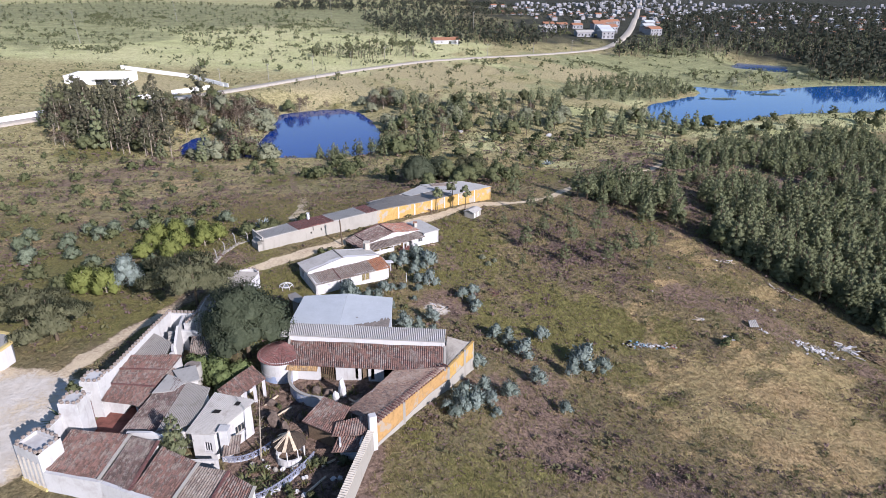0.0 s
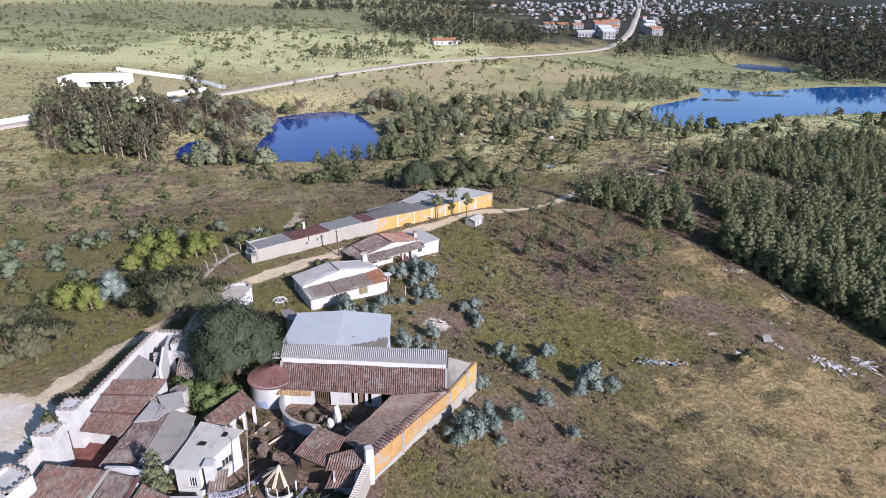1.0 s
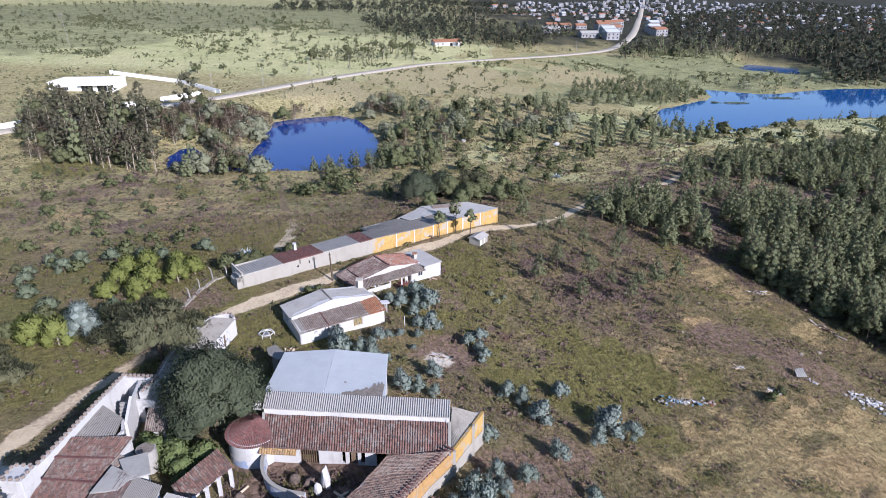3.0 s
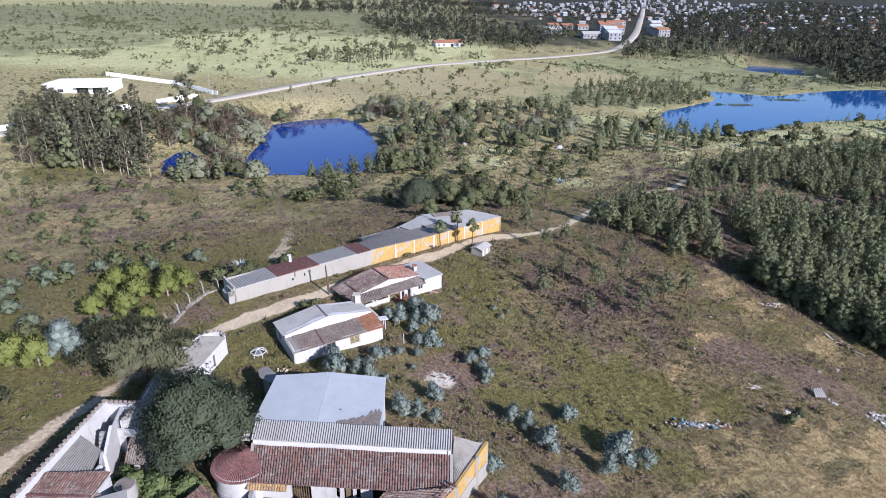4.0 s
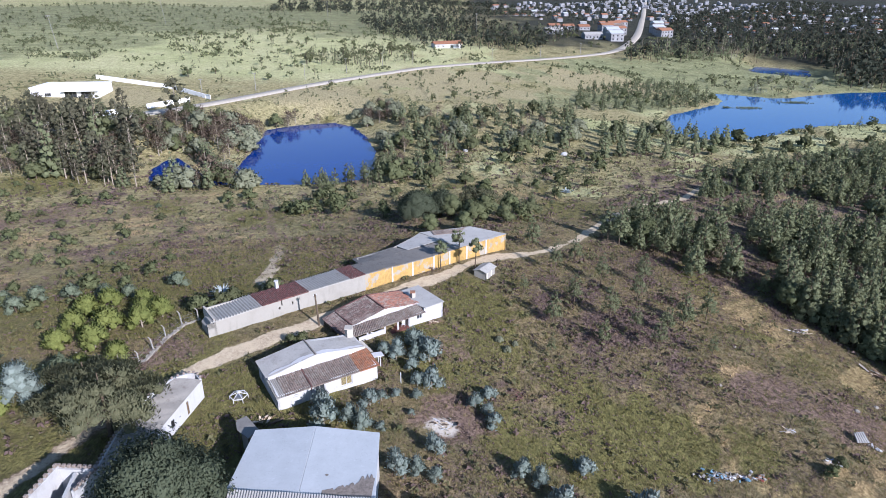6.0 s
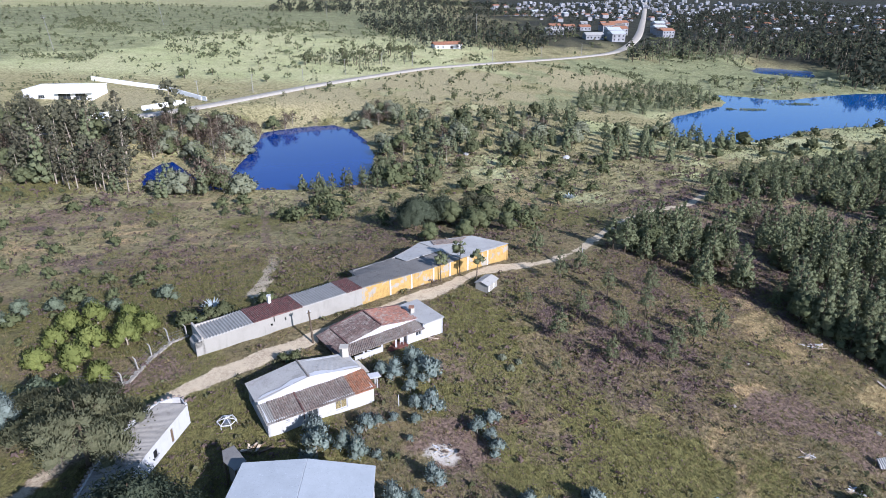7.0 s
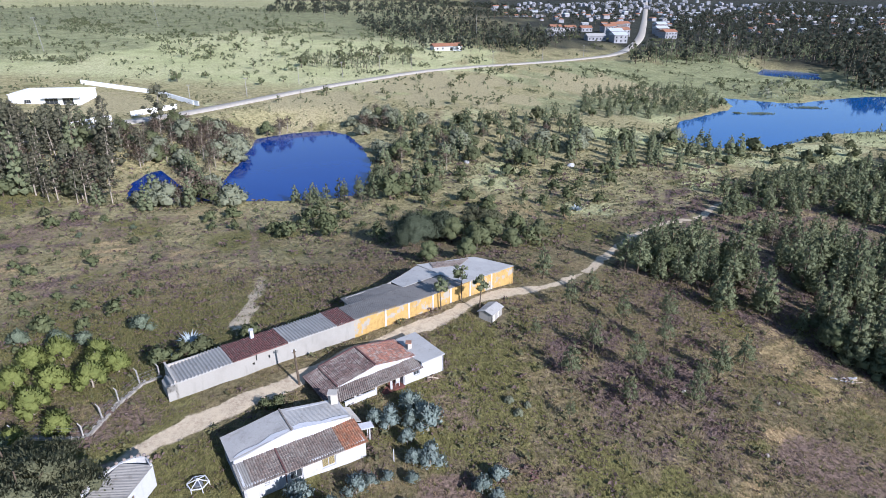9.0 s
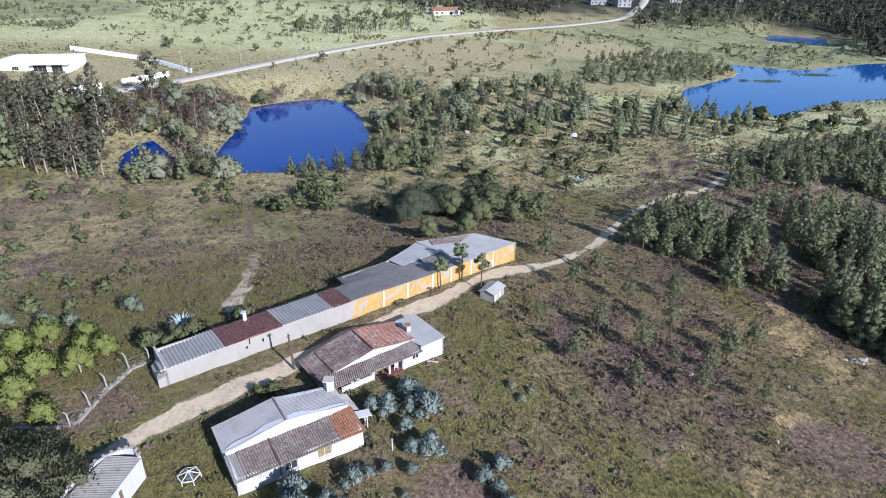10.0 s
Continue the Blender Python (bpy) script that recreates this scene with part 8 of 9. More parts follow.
def town_house(seed, w, d, hgt, roof, storeys=1, wall=None):
    """Prototype meshes of a plain house on its own axes: (name, mesh) pairs."""
    g = random.Random(seed)
    v, f = prism([(-w / 2, -d / 2), (w / 2, -d / 2), (w / 2, d / 2), (-w / 2, d / 2)], -1.5, hgt)
    out = [("wall", mesh_of("wall", v, f, wall or TOWNWALL))]
    e, rise = 0.4, d * 0.22
    y0, y1 = -d / 2 - e, d / 2 + e
    x0, x1 = -w / 2 - e, w / 2 + e
    rv = [(x0, y0, hgt), (x1, y0, hgt), (x1, y1, hgt), (x0, y1, hgt), (x0, 0, hgt + rise), (x1, 0, hgt + rise)]
    out.append(("roof", mesh_of("roof", rv, [(0, 1, 5, 4), (2, 3, 4, 5), (1, 2, 5), (3, 0, 4), (3, 2, 1, 0)], roof)))
    wm = mesh_of("window", [(-0.6, -0.04, 0), (0.6, -0.04, 0), (0.6, -0.04, 1.3), (-0.6, -0.04, 1.3), (-0.6, 0.1, 0), (0.6, 0.1, 0), (0.6, 0.1, 1.3), (-0.6, 0.1, 1.3)],
        [(0, 1, 2, 3), (1, 5, 6, 2), (5, 4, 7, 6), (4, 0, 3, 7), (3, 2, 6, 7), (4, 5, 1, 0)], WINDOWGLASS)
    spots = []
    for s in range(storeys):
        n = max(2, int(w / 3.2))
        spots += [(-w / 2 + (k + 0.5) * w / n, -d / 2, s * 2.9 + 0.9) for k in range(n)]
    return out, wm, spots


TOWNWALL = plain("town_render", (0.29, 0.29, 0.31), 0.85, vary=0.4, scale=0.3)
TOWN = [town_house(1, 11, 9, 3.4, TILERED), town_house(2, 13, 10, 6.0, TILERED, 2), town_house(3, 10, 8, 5.8, TILEGREY, 2), town_house(4, 16, 10, 3.6, SHEETPALE), town_house(5, 12, 11, 6.2, MEMBRANE, 2), town_house(6, 18, 12, 9.0, TILERED, 3, CREAM)]


def house_at(k, x, y, turn, label, windows=True, scale=1.0):
    parts, wm, spots = TOWN[k]
    ob = new("town_house")
    m = pose(x, y, at(x, y), 0, 0, turn) @ Matrix.Diagonal((scale, scale, scale, 1))
    ob.matrix_world = m
    tagged(ob, label, "house", "town houses")
    for name, me in parts:
        p = new(name, me)
        p.parent = ob
    if windows:
        for sx, sy, sz in spots:
            p = new("window", wm)
            p.parent = ob
            p.matrix_local = Matrix.Translation((sx, sy, sz))
    return ob


TEXTS = ["low white house with red tile roof", "white two-storey house with red roof", "white house with lichened grey roof", "long white house with pale roof", "white flat-roofed two-storey house", "tall cream apartment house with red roof"]
# houses on the street that runs into the town
for k, x, y, turn in ((4, 146, 604, 12), (1, 160, 650, 15), (4, 150, 634, 10), (3, 128, 612, 8), (1, 205, 655, 20), (2, 208, 680, 16), (4, 214, 705, 12), (2, 172, 700, 18), (1, 158, 690, 15), (0, 120, 690, 10), (0, 106, 690, 10), (0, 136, 692, 10),
    (1, 190, 760, 16), (2, 228, 752, 15), (4, 240, 790, 14), (1, 176, 735, 16), (3, 98, 640, 6), (2, 224, 730, 14)):
    house_at(k, x, y, turn, TEXTS[k] + " on the town street")
g = random.Random(31)
area = [(110, 770), (60, 1000), (160, 1500), (700, 1600), (1150, 1600), (900, 1100), (620, 830), (430, 720), (300, 690), (250, 720), (240, 800)]
spots = scatter(area, 23, 900, 0.6)
spots = spots[np.argsort(spots[:, 1])]
for n, (x, y) in enumerate(spots[:260]):
    if to_line(np.float64(x), np.float64(y), ROAD) < 9:
        continue
    k = g.choice((0, 0, 1, 1, 2, 3, 4, 4))
    house_at(k, float(x), float(y), g.choice((10, 16, 22, 100, 106)) + g.uniform(-8, 8), TEXTS[k] + " in the distant town", n < 60, g.uniform(0.42, 0.7))
far = [(x, y) for x, y in spots[260:]]
V, F, n = [], [], 0
for x, y in far:
    w, d, hh, a = g.uniform(5, 9), g.uniform(4, 7), g.uniform(2.5, 4), g.uniform(0, 6.28)
    c, s = math.cos(a), math.sin(a)
    z = at(x, y)
    q = [(-w / 2, -d / 2), (w / 2, -d / 2), (w / 2, d / 2), (-w / 2, d / 2)]
    for zz in (z - 1, z + hh):
        V += [(x + u * c - t * s, y + u * s + t * c, zz) for u, t in q]
    V += [(x - w / 2 * c, y - w / 2 * s, z + hh + 2), (x + w / 2 * c, y + w / 2 * s, z + hh + 2)]
    F += [(n, n + 1, n + 5, n + 4), (n + 1, n + 2, n + 6, n + 5), (n + 2, n + 3, n + 7, n + 6), (n + 3, n, n + 4, n + 7), (n + 4, n + 5, n + 9, n + 8), (n + 6, n + 7, n + 8, n + 9), (n + 5, n + 6, n + 9), (n + 7, n + 4, n + 8)]
    n += 10
if far:
    tagged(new("far_houses", mesh_of("far_houses", V, F, TOWNWALL)), "white houses of the far edge of town", "houses", kind="stuff")
flat_villa()
h = thing("roadside_house", 2, 508, at(2, 508), "long roadside house with an orange tile roof", "house")
P = Plan(-9, 503, 20)
walls_round(h, [P(0, 0), P(21, 0), P(21, 8), P(0, 8)], at(2, 508) - 1.5, at(2, 508) + 3.2, CLEAN, {0: [(2, 3.4, 2.4, 3.6), (6, 7.4, 2.4, 3.6), (12, 14, 1.6, 3.7), (17, 18.4, 2.4, 3.6)]}, 0.3)
zz = at(2, 508) + 3.2
roof_on(h, (P(-0.5, -0.6, zz - 0.1), P(21.5, -0.6, zz - 0.1), P(21.5, 4, zz + 1.7), P(-0.5, 4, zz + 1.7)), TILERED, "orange clay tiles", tile=True, pitch=0.5, course=0.9, per=4)
roof_on(h, (P(21.5, 8.6, zz - 0.1), P(-0.5, 8.6, zz - 0.1), P(-0.5, 4, zz + 1.7), P(21.5, 4, zz + 1.7)), TILERED, "orange clay tiles", tile=True, pitch=0.5, course=0.9, per=4)
# the pale corner house at the edge of the dirt yard
h = thing("corner_house", -58.5, 64, 4.7, "white house with a yellow cornice beside the dirt yard", "house")
pts = [(-54.9, 63.0), (-53.5, 64.6), (-53.3, 66.4), (-54.7, 68.4), (-62, 70.5), (-63, 64.6)]
walls_round(h, pts, 4.2, 7.4, CLEAN, None, 0.3)
for i in range(6):
    p, q = pts[i], pts[(i + 1) % 6]
    part("cornice", beam_bm((*p, 7.45), (*q, 7.45), 0.45, 0.3), YELLOW, h, "yellow painted cornice")
slab_on(h, [(x, y, 7.5) for x, y in pts], 0.15, SLAB, "flat grey roof")


def utility_pole(x, y, height, mat, label, arm=1.6, turn=30, group="utility poles", lean=(0, 0), crossarms=1):
    z = at(x, y)
    h = thing("utility_pole", x, y, z, label, "pole", group)
    top = (x + lean[0], y + lean[1], z + height)
    part("pole", beam_bm((x, y, z - 0.4), top, 0.17, 0.10, sides=8), mat, h)
    for k in range(crossarms):
        c, s = math.cos(radians(turn)) * arm / 2, math.sin(radians(turn)) * arm / 2
        a = part("crossarm", beam_bm((top[0] - c, top[1] - s, top[2] - 0.3 - 0.8 * k), (top[0] + c, top[1] + s, top[2] - 0.3 - 0.8 * k), 0.1, 0.12), mat, h)
        for q in (-0.9, 0.0, 0.9):
            under(new("insulator", mesh_of("insulator", *prism([(top[0] + c * q + 0.05 * u, top[1] + s * q + 0.05 * w) for u, w in ((-1, -1), (1, -1), (1, 1), (-1, 1))], top[2] - 0.25 - 0.8 * k, top[2] - 0.05 - 0.8 * k), CLEAN)), a)
    return h


for x, y, hh in ((-108.8, 310.4, 8), (-90.5, 329.5, 8.2), (-74.5, 364.5, 8.2), (-56.6, 390.0, 8.2), (-39.0, 418.0, 8.2), (-21.5, 431.9, 8), (30, 466, 8), (66, 492, 8), (100, 520, 8)):
    utility_pole(x, y, hh, CONCRETE, "grey concrete utility pole beside the road")
for x, y, hh in ((-237.8, 427.5, 20), (-239.9, 594.4, 20), (-120, 700, 18), (25, 600, 18)):
    utility_pole(x, y, hh, CONCRETE, "tall pale concrete power pole on the hillside", 3.0, 60, "power poles", (-2.0 if x < -200 else 0, 0), 2)
utility_pole(-18.7, 106.2, 4.9, BARK, "dark wooden pole between track and cottage", 0.5, 40, "", (-0.25, 0))

# ---- things round the houses ----
def hex_frame():
    x, y = -25.3, 90.1
    z = at(x, y)
    h = thing("canopy_frame", x, y, z, "white six-sided metal canopy frame standing in the grass", "frame")
    ring = [(x + 1.06 * math.cos(k * 1.0472 + 0.2), y + 1.06 * math.sin(k * 1.0472 + 0.2), z + 0.55) for k in range(6)]
    for k in range(6):
        part("rim_bar", beam_bm(ring[k], ring[(k + 1) % 6], 0.08, 0.08), METAL, h)
        part("spoke", beam_bm(ring[k], (x, y, z + 1.0), 0.07, 0.07), METAL, h)
        part("leg", beam_bm((ring[k][0], ring[k][1], z - 0.1), ring[k], 0.07, 0.07), METAL, h)
    part("hub", beam_bm((x, y, z + 0.9), (x, y, z + 1.1), 0.14, 0.1, sides=8), METAL, h)
    part("drum", beam_bm((x, y, z), (x, y, z + 0.45), 0.5, 0.42, sides=12), STEEL, h, "dented grey drum beneath")


hex_frame()


def spiky(name, x, y, n, length, mat, label, category, z=None, width=0.12, up=0.9, group=""):
    """A rosette of stiff folded leaves."""
    z = at(x, y) if z is None else z
    r = random.Random(int(x * 10 + y * 7))
    h = thing(name, x, y, z, label, category, group)
    for k in range(n):
        a = k * 2.4 + r.uniform(-0.2, 0.2)
        e = up * r.uniform(0.25, 1.0)
        L = length * r.uniform(0.75, 1.1)
        d = Vector((math.cos(a), math.sin(a), 0))
        side = Vector((-d.y, d.x, 0)) * width
        b = Vector((x, y, z))
        m = b + d * L * 0.55 * math.cos(e) + Vector((0, 0, L * 0.6 * math.sin(e) + 0.1))
        t = b + d * L * math.cos(e) + Vector((0, 0, L * 0.9 * math.sin(e)))
        v = [b - side * 0.6, b + side * 0.6, m + side + Vector((0, 0, 0.04)), m - side + Vector((0, 0, 0.04)), t, m - Vector((0, 0, 0.06)), b - Vector((0, 0, 0.03))]
        f = [(0, 6, 5, 3), (6, 1, 2, 5), (3, 5, 4), (5, 2, 4), (0, 3, 4, 2, 1)]
        piece("blade", [tuple(q) for q in v], f, mat, h)
    return h


spiky("agave", -35.4, 115.4, 56, 2.5, AGAVE, "large pale blue-grey agave rosette", "plant", width=0.13)
spiky("agave", -36.6, 112.6, 14, 0.9, AGAVE, "small pale agave rosette", "plant", width=0.1)
spiky("agave", -40.6, 54.9, 30, 2.6, YUCCA, "spiky plant against the road wall", "plant", width=0.1, group="wall plants")
spiky("agave", -40.6, 50.4, 14, 1.0, YUCCA, "spiky plant against the road wall", "plant", width=0.1, group="wall plants")
spiky("agave", 33.0, 196.0, 20, 2.2, AGAVE, "pale agave clump on the heath", "plant", width=0.2)
for x, y, k in ((-19.4, 47.4, 1.3), (-18.2, 46.6, 1.4), (-17.4, 47.8, 1.2), (-18.8, 48.8, 1.1), (-16.6, 46.2, 1.3), (-17.8, 49.2, 0.9), (-15.6, 47.4, 1.0), (-19.9, 46.2, 1.1)):
    spiky("yucca", x, y, 16, k, YUCCA, "clump of spiky yellow-green leaves in the yard", "plant", width=0.07, group="yard plants")


def gazebo():
    x, y, z = -15.6, 51.0, at(-15.6, 51.0)
    h = thing("gazebo", x, y, z, "round thatched gazebo with pale palm ribs on its roof", "gazebo")
    n, R, K = 36, 1.6, 7
    v, f = [], []
    for j in range(K + 1):
        s = j / K
        for k in range(n):
            a = 6.28318 * k / n
            rr = R * (1 - s) + 0.05
            v.append((x + rr * math.cos(a), y + rr * math.sin(a), z + 1.95 + 1.15 * s + (0.07 if (j + k) % 2 else -0.03) * (1 - s)))
    for j in range(K):
        for k in range(n):
            f.append((j * n + k, j * n + (k + 1) % n, (j + 1) * n + (k + 1) % n, (j + 1) * n + k))
    f.append(tuple(range(K * n, K * n + n)))
    piece("thatch", v, f, THATCH, h, "dark brown shaggy thatch")
    for a in (2.5, 3.2, 3.9, 4.6, 5.3):
        piece("palm_rib", *ribbon((x, y, z + 3.12), (x + R * 1.02 * math.cos(a), y + R * 1.02 * math.sin(a), z + 1.98), 0.36), PALE, h, "pale dry palm rib")
    part("finial", beam_bm((x, y, z + 3.0), (x, y, z + 3.3), 0.2, 0.12, sides=8), PALE, h)
    for k in range(8):
        a = k * 0.7854
        part("post", beam_bm((x + 1.4 * math.cos(a), y + 1.4 * math.sin(a), z - 0.1), (x + 1.4 * math.cos(a), y + 1.4 * math.sin(a), z + 2.05), 0.06, 0.05, sides=6), METAL, h)
    for k in range(2, 22):
        a, b = 6.28318 * k / 24, 6.28318 * (k + 1) / 24
        part("low_wall", beam_bm((x + 1.4 * math.cos(a), y + 1.4 * math.sin(a), z + 0.35), (x + 1.4 * math.cos(b), y + 1.4 * math.sin(b), z + 0.35), 0.2, 0.8), WHITE, h, "low white ring wall")


def ribbon(a, b, w):
    a, b = Vector(a), Vector(b)
    d = (b - a).normalized()
    s = d.cross(Vector((0, 0, 1))).normalized() * w / 2
    u = Vector((0, 0, 0.10))
    v = [a - s * 0.5 + u, a + s * 0.5 + u, b + s + u, b - s + u, a - s * 0.5, a + s * 0.5, b + s, b - s]
    return [tuple(p) for p in v], [(0, 1, 2, 3), (4, 7, 6, 5), (0, 4, 5, 1), (1, 5, 6, 2), (2, 6, 7, 3), (3, 7, 4, 0)]


THATCH = plain("dark_thatch", (0.075, 0.055, 0.042), 0.95, vary=0.6, scale=8, bump=0.8)
PALE = plain("dry_palm", (0.55, 0.45, 0.34), 0.85)
gazebo()


def curved_fence(pts, z, h0, label, name="yard_fence"):
    """Low curved balustrade: rails and crossed slats on a footing."""
    h = thing(name, *pts[len(pts) // 2], z, label, "fence", "yard fences")
    for p, q in zip(pts[:-1], pts[1:]):
        part("footing", wall_mesh(p, q, z - 0.3, z + 0.2, 0.16), BLUEPAINT, h)
        part("post", beam_bm((*p, z), (*p, z + h0 + 0.05), 0.1, 0.1), LATTICE, h)
        part("rail", beam_bm((*p, z + h0 + 0.05), (*q, z + h0 + 0.05), 0.12, 0.07), LATTICE, h)
        n = max(2, round(math.dist(p, q) / 0.3))
        for k in range(n):
            u = [np.array(p) + (np.array(q) - np.array(p)) * s for s in (k / n, (k + 1) / n)]
            for i in (0, 1):
                part("slat", beam_bm((*u[i], z + 0.2), (*u[1 - i], z + h0), 0.05, 0.05), LATTICE, h)
    return h


LATTICE = plain("blue_grey_paint", (0.24, 0.26, 0.34), 0.8, vary=0.4)


def curve(a, b, c, n=9):
    return [tuple(np.array(a) * (1 - s) ** 2 + 2 * np.array(b) * s * (1 - s) + np.array(c) * s * s) for s in np.linspace(0, 1, n)]


curved_fence(curve((-22.3, 50.2), (-19.8, 49.6), (-18.0, 52.4)), 3.4, 0.75, "low curved fence with blue-white painted panels")
curved_fence(curve((-18.4, 44.6), (-15.2, 46.0), (-13.2, 51.0), 12), 3.4, 0.75, "low curved fence with blue-white painted panels")
court = curve((-18.7, 64.8), (-18.6, 59.6), (-13.4, 59.0), 12)
h = thing("court_wall", -16.5, 60.5, 3.4, "curved courtyard wall with blue wave mural", "wall")
for p, q in zip(court[:-1], court[1:]):
    part("wall", wall_mesh(p, q, 2.9, 4.9, 0.25), BLUEPAINT, h)
    part("coping", beam_bm((*p, 4.94), (*q, 4.94), 0.34, 0.12), CREAM, h)


def boulder(name, x, y, z, s, mat, label, category="rock", group="", tall=1.0, seed=0):
    bm = bmesh.new()
    bmesh.ops.create_icosphere(bm, subdivisions=2, radius=1.0)
    for v in bm.verts:
        n = noise.noise(v.co * 1.4 + Vector((seed * 3.1, seed, 0)))
        v.co *= 1 + 0.45 * n
        v.co.z *= tall
    bmesh.ops.scale(bm, vec=(s, s * 0.8, s), verts=bm.verts[:])
    bmesh.ops.rotate(bm, matrix=Matrix.Rotation(seed * 1.7, 3, "Z"), verts=bm.verts[:])
    me = bpy.data.meshes.new(name)
    bm.to_mesh(me)
    bm.free()
    me.materials.append(mat)
    ob = new(name, me)
    ob.matrix_world = Matrix.Translation((x, y, z))
    return tagged(ob, label, category, group)


ROCKBROWN = plain("dark_root_rock", (0.13, 0.10, 0.085), 0.95, vary=0.6, scale=3, bump=0.9)
for i, (x, y, s, t) in enumerate(((-18.6, 56.2, 0.7, 1.8), (-17.2, 55.0, 0.6, 1.7), (-19.3, 57.6, 0.6, 1.3), (-16.0, 57.0, 0.5, 1.2), (-20.0, 60.0, 0.6, 1.0), (-15.2, 62.2, 0.7, 0.9), (-13.6, 61.6, 0.6, 1.0))):
    boulder("stump", x, y, at(x, y) + 0.3 * s * t, s, ROCKBROWN, "weathered dark root stump in the yard", "stump", "yard stumps", t, i)
boulder("standing_stone", -11.9, 61.4, 4.3, 0.62, WHITE, "tall pale standing stone in the courtyard", "stone", "", 2.4, 3)
boulder("standing_stone", -12.6, 60.6, 3.9, 0.5, WHITE, "pale rough stone in the courtyard", "stone", "", 1.5, 5)
r2 = random.Random(15)
for i in range(34):
    x, y = r2.uniform(-20, -9.5), r2.uniform(42.5, 50.5)
    boulder("stone", x, y, at(x, y) + 0.08, r2.uniform(0.14, 0.34), WHITE if i % 3 else STONE, "small whitewashed garden stone", "stone", "garden stones", 0.9, i)
for i in range(22):
    x, y = r2.uniform(-19, -10), r2.uniform(43, 64)
    plant("shrub", x, y, r2.uniform(0.5, 1.1), "yard shrubs", label="small scrubby plant in the bare yard")
for x0, y0, x1, y1 in ((-11.6, 48.2, -13.6, 44.9), (-17.5, 59.3, -18.9, 57.6), (-19.6, 61.6, -20.6, 59.6), (-12.2, 49.6, -11.0, 50.6), (-11.0, 60.6, -9.4, 59.2), (-10.6, 59.6, -9.6, 60.6)):
    z0, z1 = at(x0, y0), at(x1, y1)
    o = new("log", mesh_of("log", *[q.tolist() for q in limb([(x0, y0, z0 + 0.12), ((x0 + x1) / 2, (y0 + y1) / 2, (z0 + z1) / 2 + 0.16), (x1, y1, z1 + 0.12)], [0.12, 0.14, 0.1], 7)], PALE))
    tagged(o, "bleached pale log lying in the yard", "log", "yard logs")
# bare mast-like dead tree in the yard and the small pines of the compound
dead = thing("dead_tree", -18.6, 50.6, 3.4, "thin leafless dead tree standing in the yard", "tree")
v, f = limb([(-18.6, 50.6, 3.2), (-18.3, 50.7, 7.5), (-17.9, 50.8, 12.4)], [0.09, 0.06, 0.02], 6)
piece("trunk", v.tolist(), f.tolist(), PALEBARK, dead)
for k in range(26):
    z = 5.0 + k * 0.28
    a = k * 2.4
    L = 0.8 * (1 - (z - 5) / 8.5)
    bx, by = -18.6 + 0.077 * (z - 3.2), 50.6 + 0.022 * (z - 3.2)
    v, f = limb([(bx, by, z), (bx + L * math.cos(a), by + L * math.sin(a), z + 0.2)], [0.02, 0.008], 4)
    piece("twig", v.tolist(), f.tolist(), PALEBARK, dead)
plant("pine", -26.3, 49.0, 7.4, variant=4, label="feathery olive-green pine beside the white house")
for x, y, hh in ((-29.6, 64.6, 2.8), (-27.4, 64.4, 3.2), (-26.0, 62.2, 2.6), (-31.2, 66.0, 2.2), (-24.9, 64.4, 2.8), (-31.0, 64.2, 2.0), (-28.2, 66.4, 2.6)):
    plant("garden", x, y, hh, "yard shrubs")
for x, y, hh in ((-39.2, 55.2, 1.2), (-38.8, 54.6, 1.0)):
    plant("shrub", x, y, hh, "yard shrubs", label="yellowish shrub between the gate towers", z=8.6)

# orchard fence
posts = [(-36.5, 107.9, 1.5), (-38.2, 106.2, 1.9), (-39.0, 102.5, 1.6), (-39.4, 99.5, 1.6), (-39.9, 96.4, 1.5), (-47.1, 96.1, 1.4), (-52, 92.0, 1.6), (-54.6, 88.4, 1.6)]
fence = thing("orchard_fence", -39, 102, 4.2, "wire fence on leaning concrete posts round the orchard", "fence")
for i, (x, y, hh) in enumerate(posts):
    z = at(x, y)
    lx = -0.25 if i % 2 else -0.12
    p = part("post", beam_bm((x, y, z - 0.3), (x + lx, y + 0.1, z + hh), 0.14, 0.14), CONCRETE, fence)
    under(new("head", mesh_of("head", *[q.tolist() for q in limb([(x + lx, y + 0.1, z + hh), (x + lx - 0.3, y + 0.15, z + hh + 0.3)], [0.07, 0.06], 5)], CONCRETE)), p)
    if i:
        xx, yy, _ = posts[i - 1]
        for k in (0.4, 0.9, 1.3):
            part("wire", beam_bm((xx, yy, at(xx, yy) + k), (x, y, z + k), 0.012, 0.012, sides=4), STEEL, fence)
for (ax, ay, _), (bx, by, _) in zip(posts[:5], posts[1:6]):
    za, zb = at(ax, ay), at(bx, by)
    part("kerb", wall_mesh((ax + 0.25, ay - 0.1), (bx + 0.25, by - 0.1), min(za, zb) - 0.4, [(0, za + 0.28), (0.5, (za + zb) / 2 + 0.22), (1, zb + 0.3)], 0.3), STONE, fence, "low rough stone kerb")
r3 = random.Random(4)
stones = []
for (ax, ay, _), (bx, by, _) in zip(posts[:5], posts[1:6]):
    n = int(math.hypot(bx - ax, by - ay) / 0.45)
    for k in range(n):
        s = (k + r3.random()) / n
        x, y = ax + (bx - ax) * s, ay + (by - ay) * s
        boulder("kerb_stone", x, y, at(x, y) + 0.05, r3.uniform(0.16, 0.3), STONE, "rough stone of the orchard border", "stone", "border stones", 0.7, len(stones))
        stones.append(1)


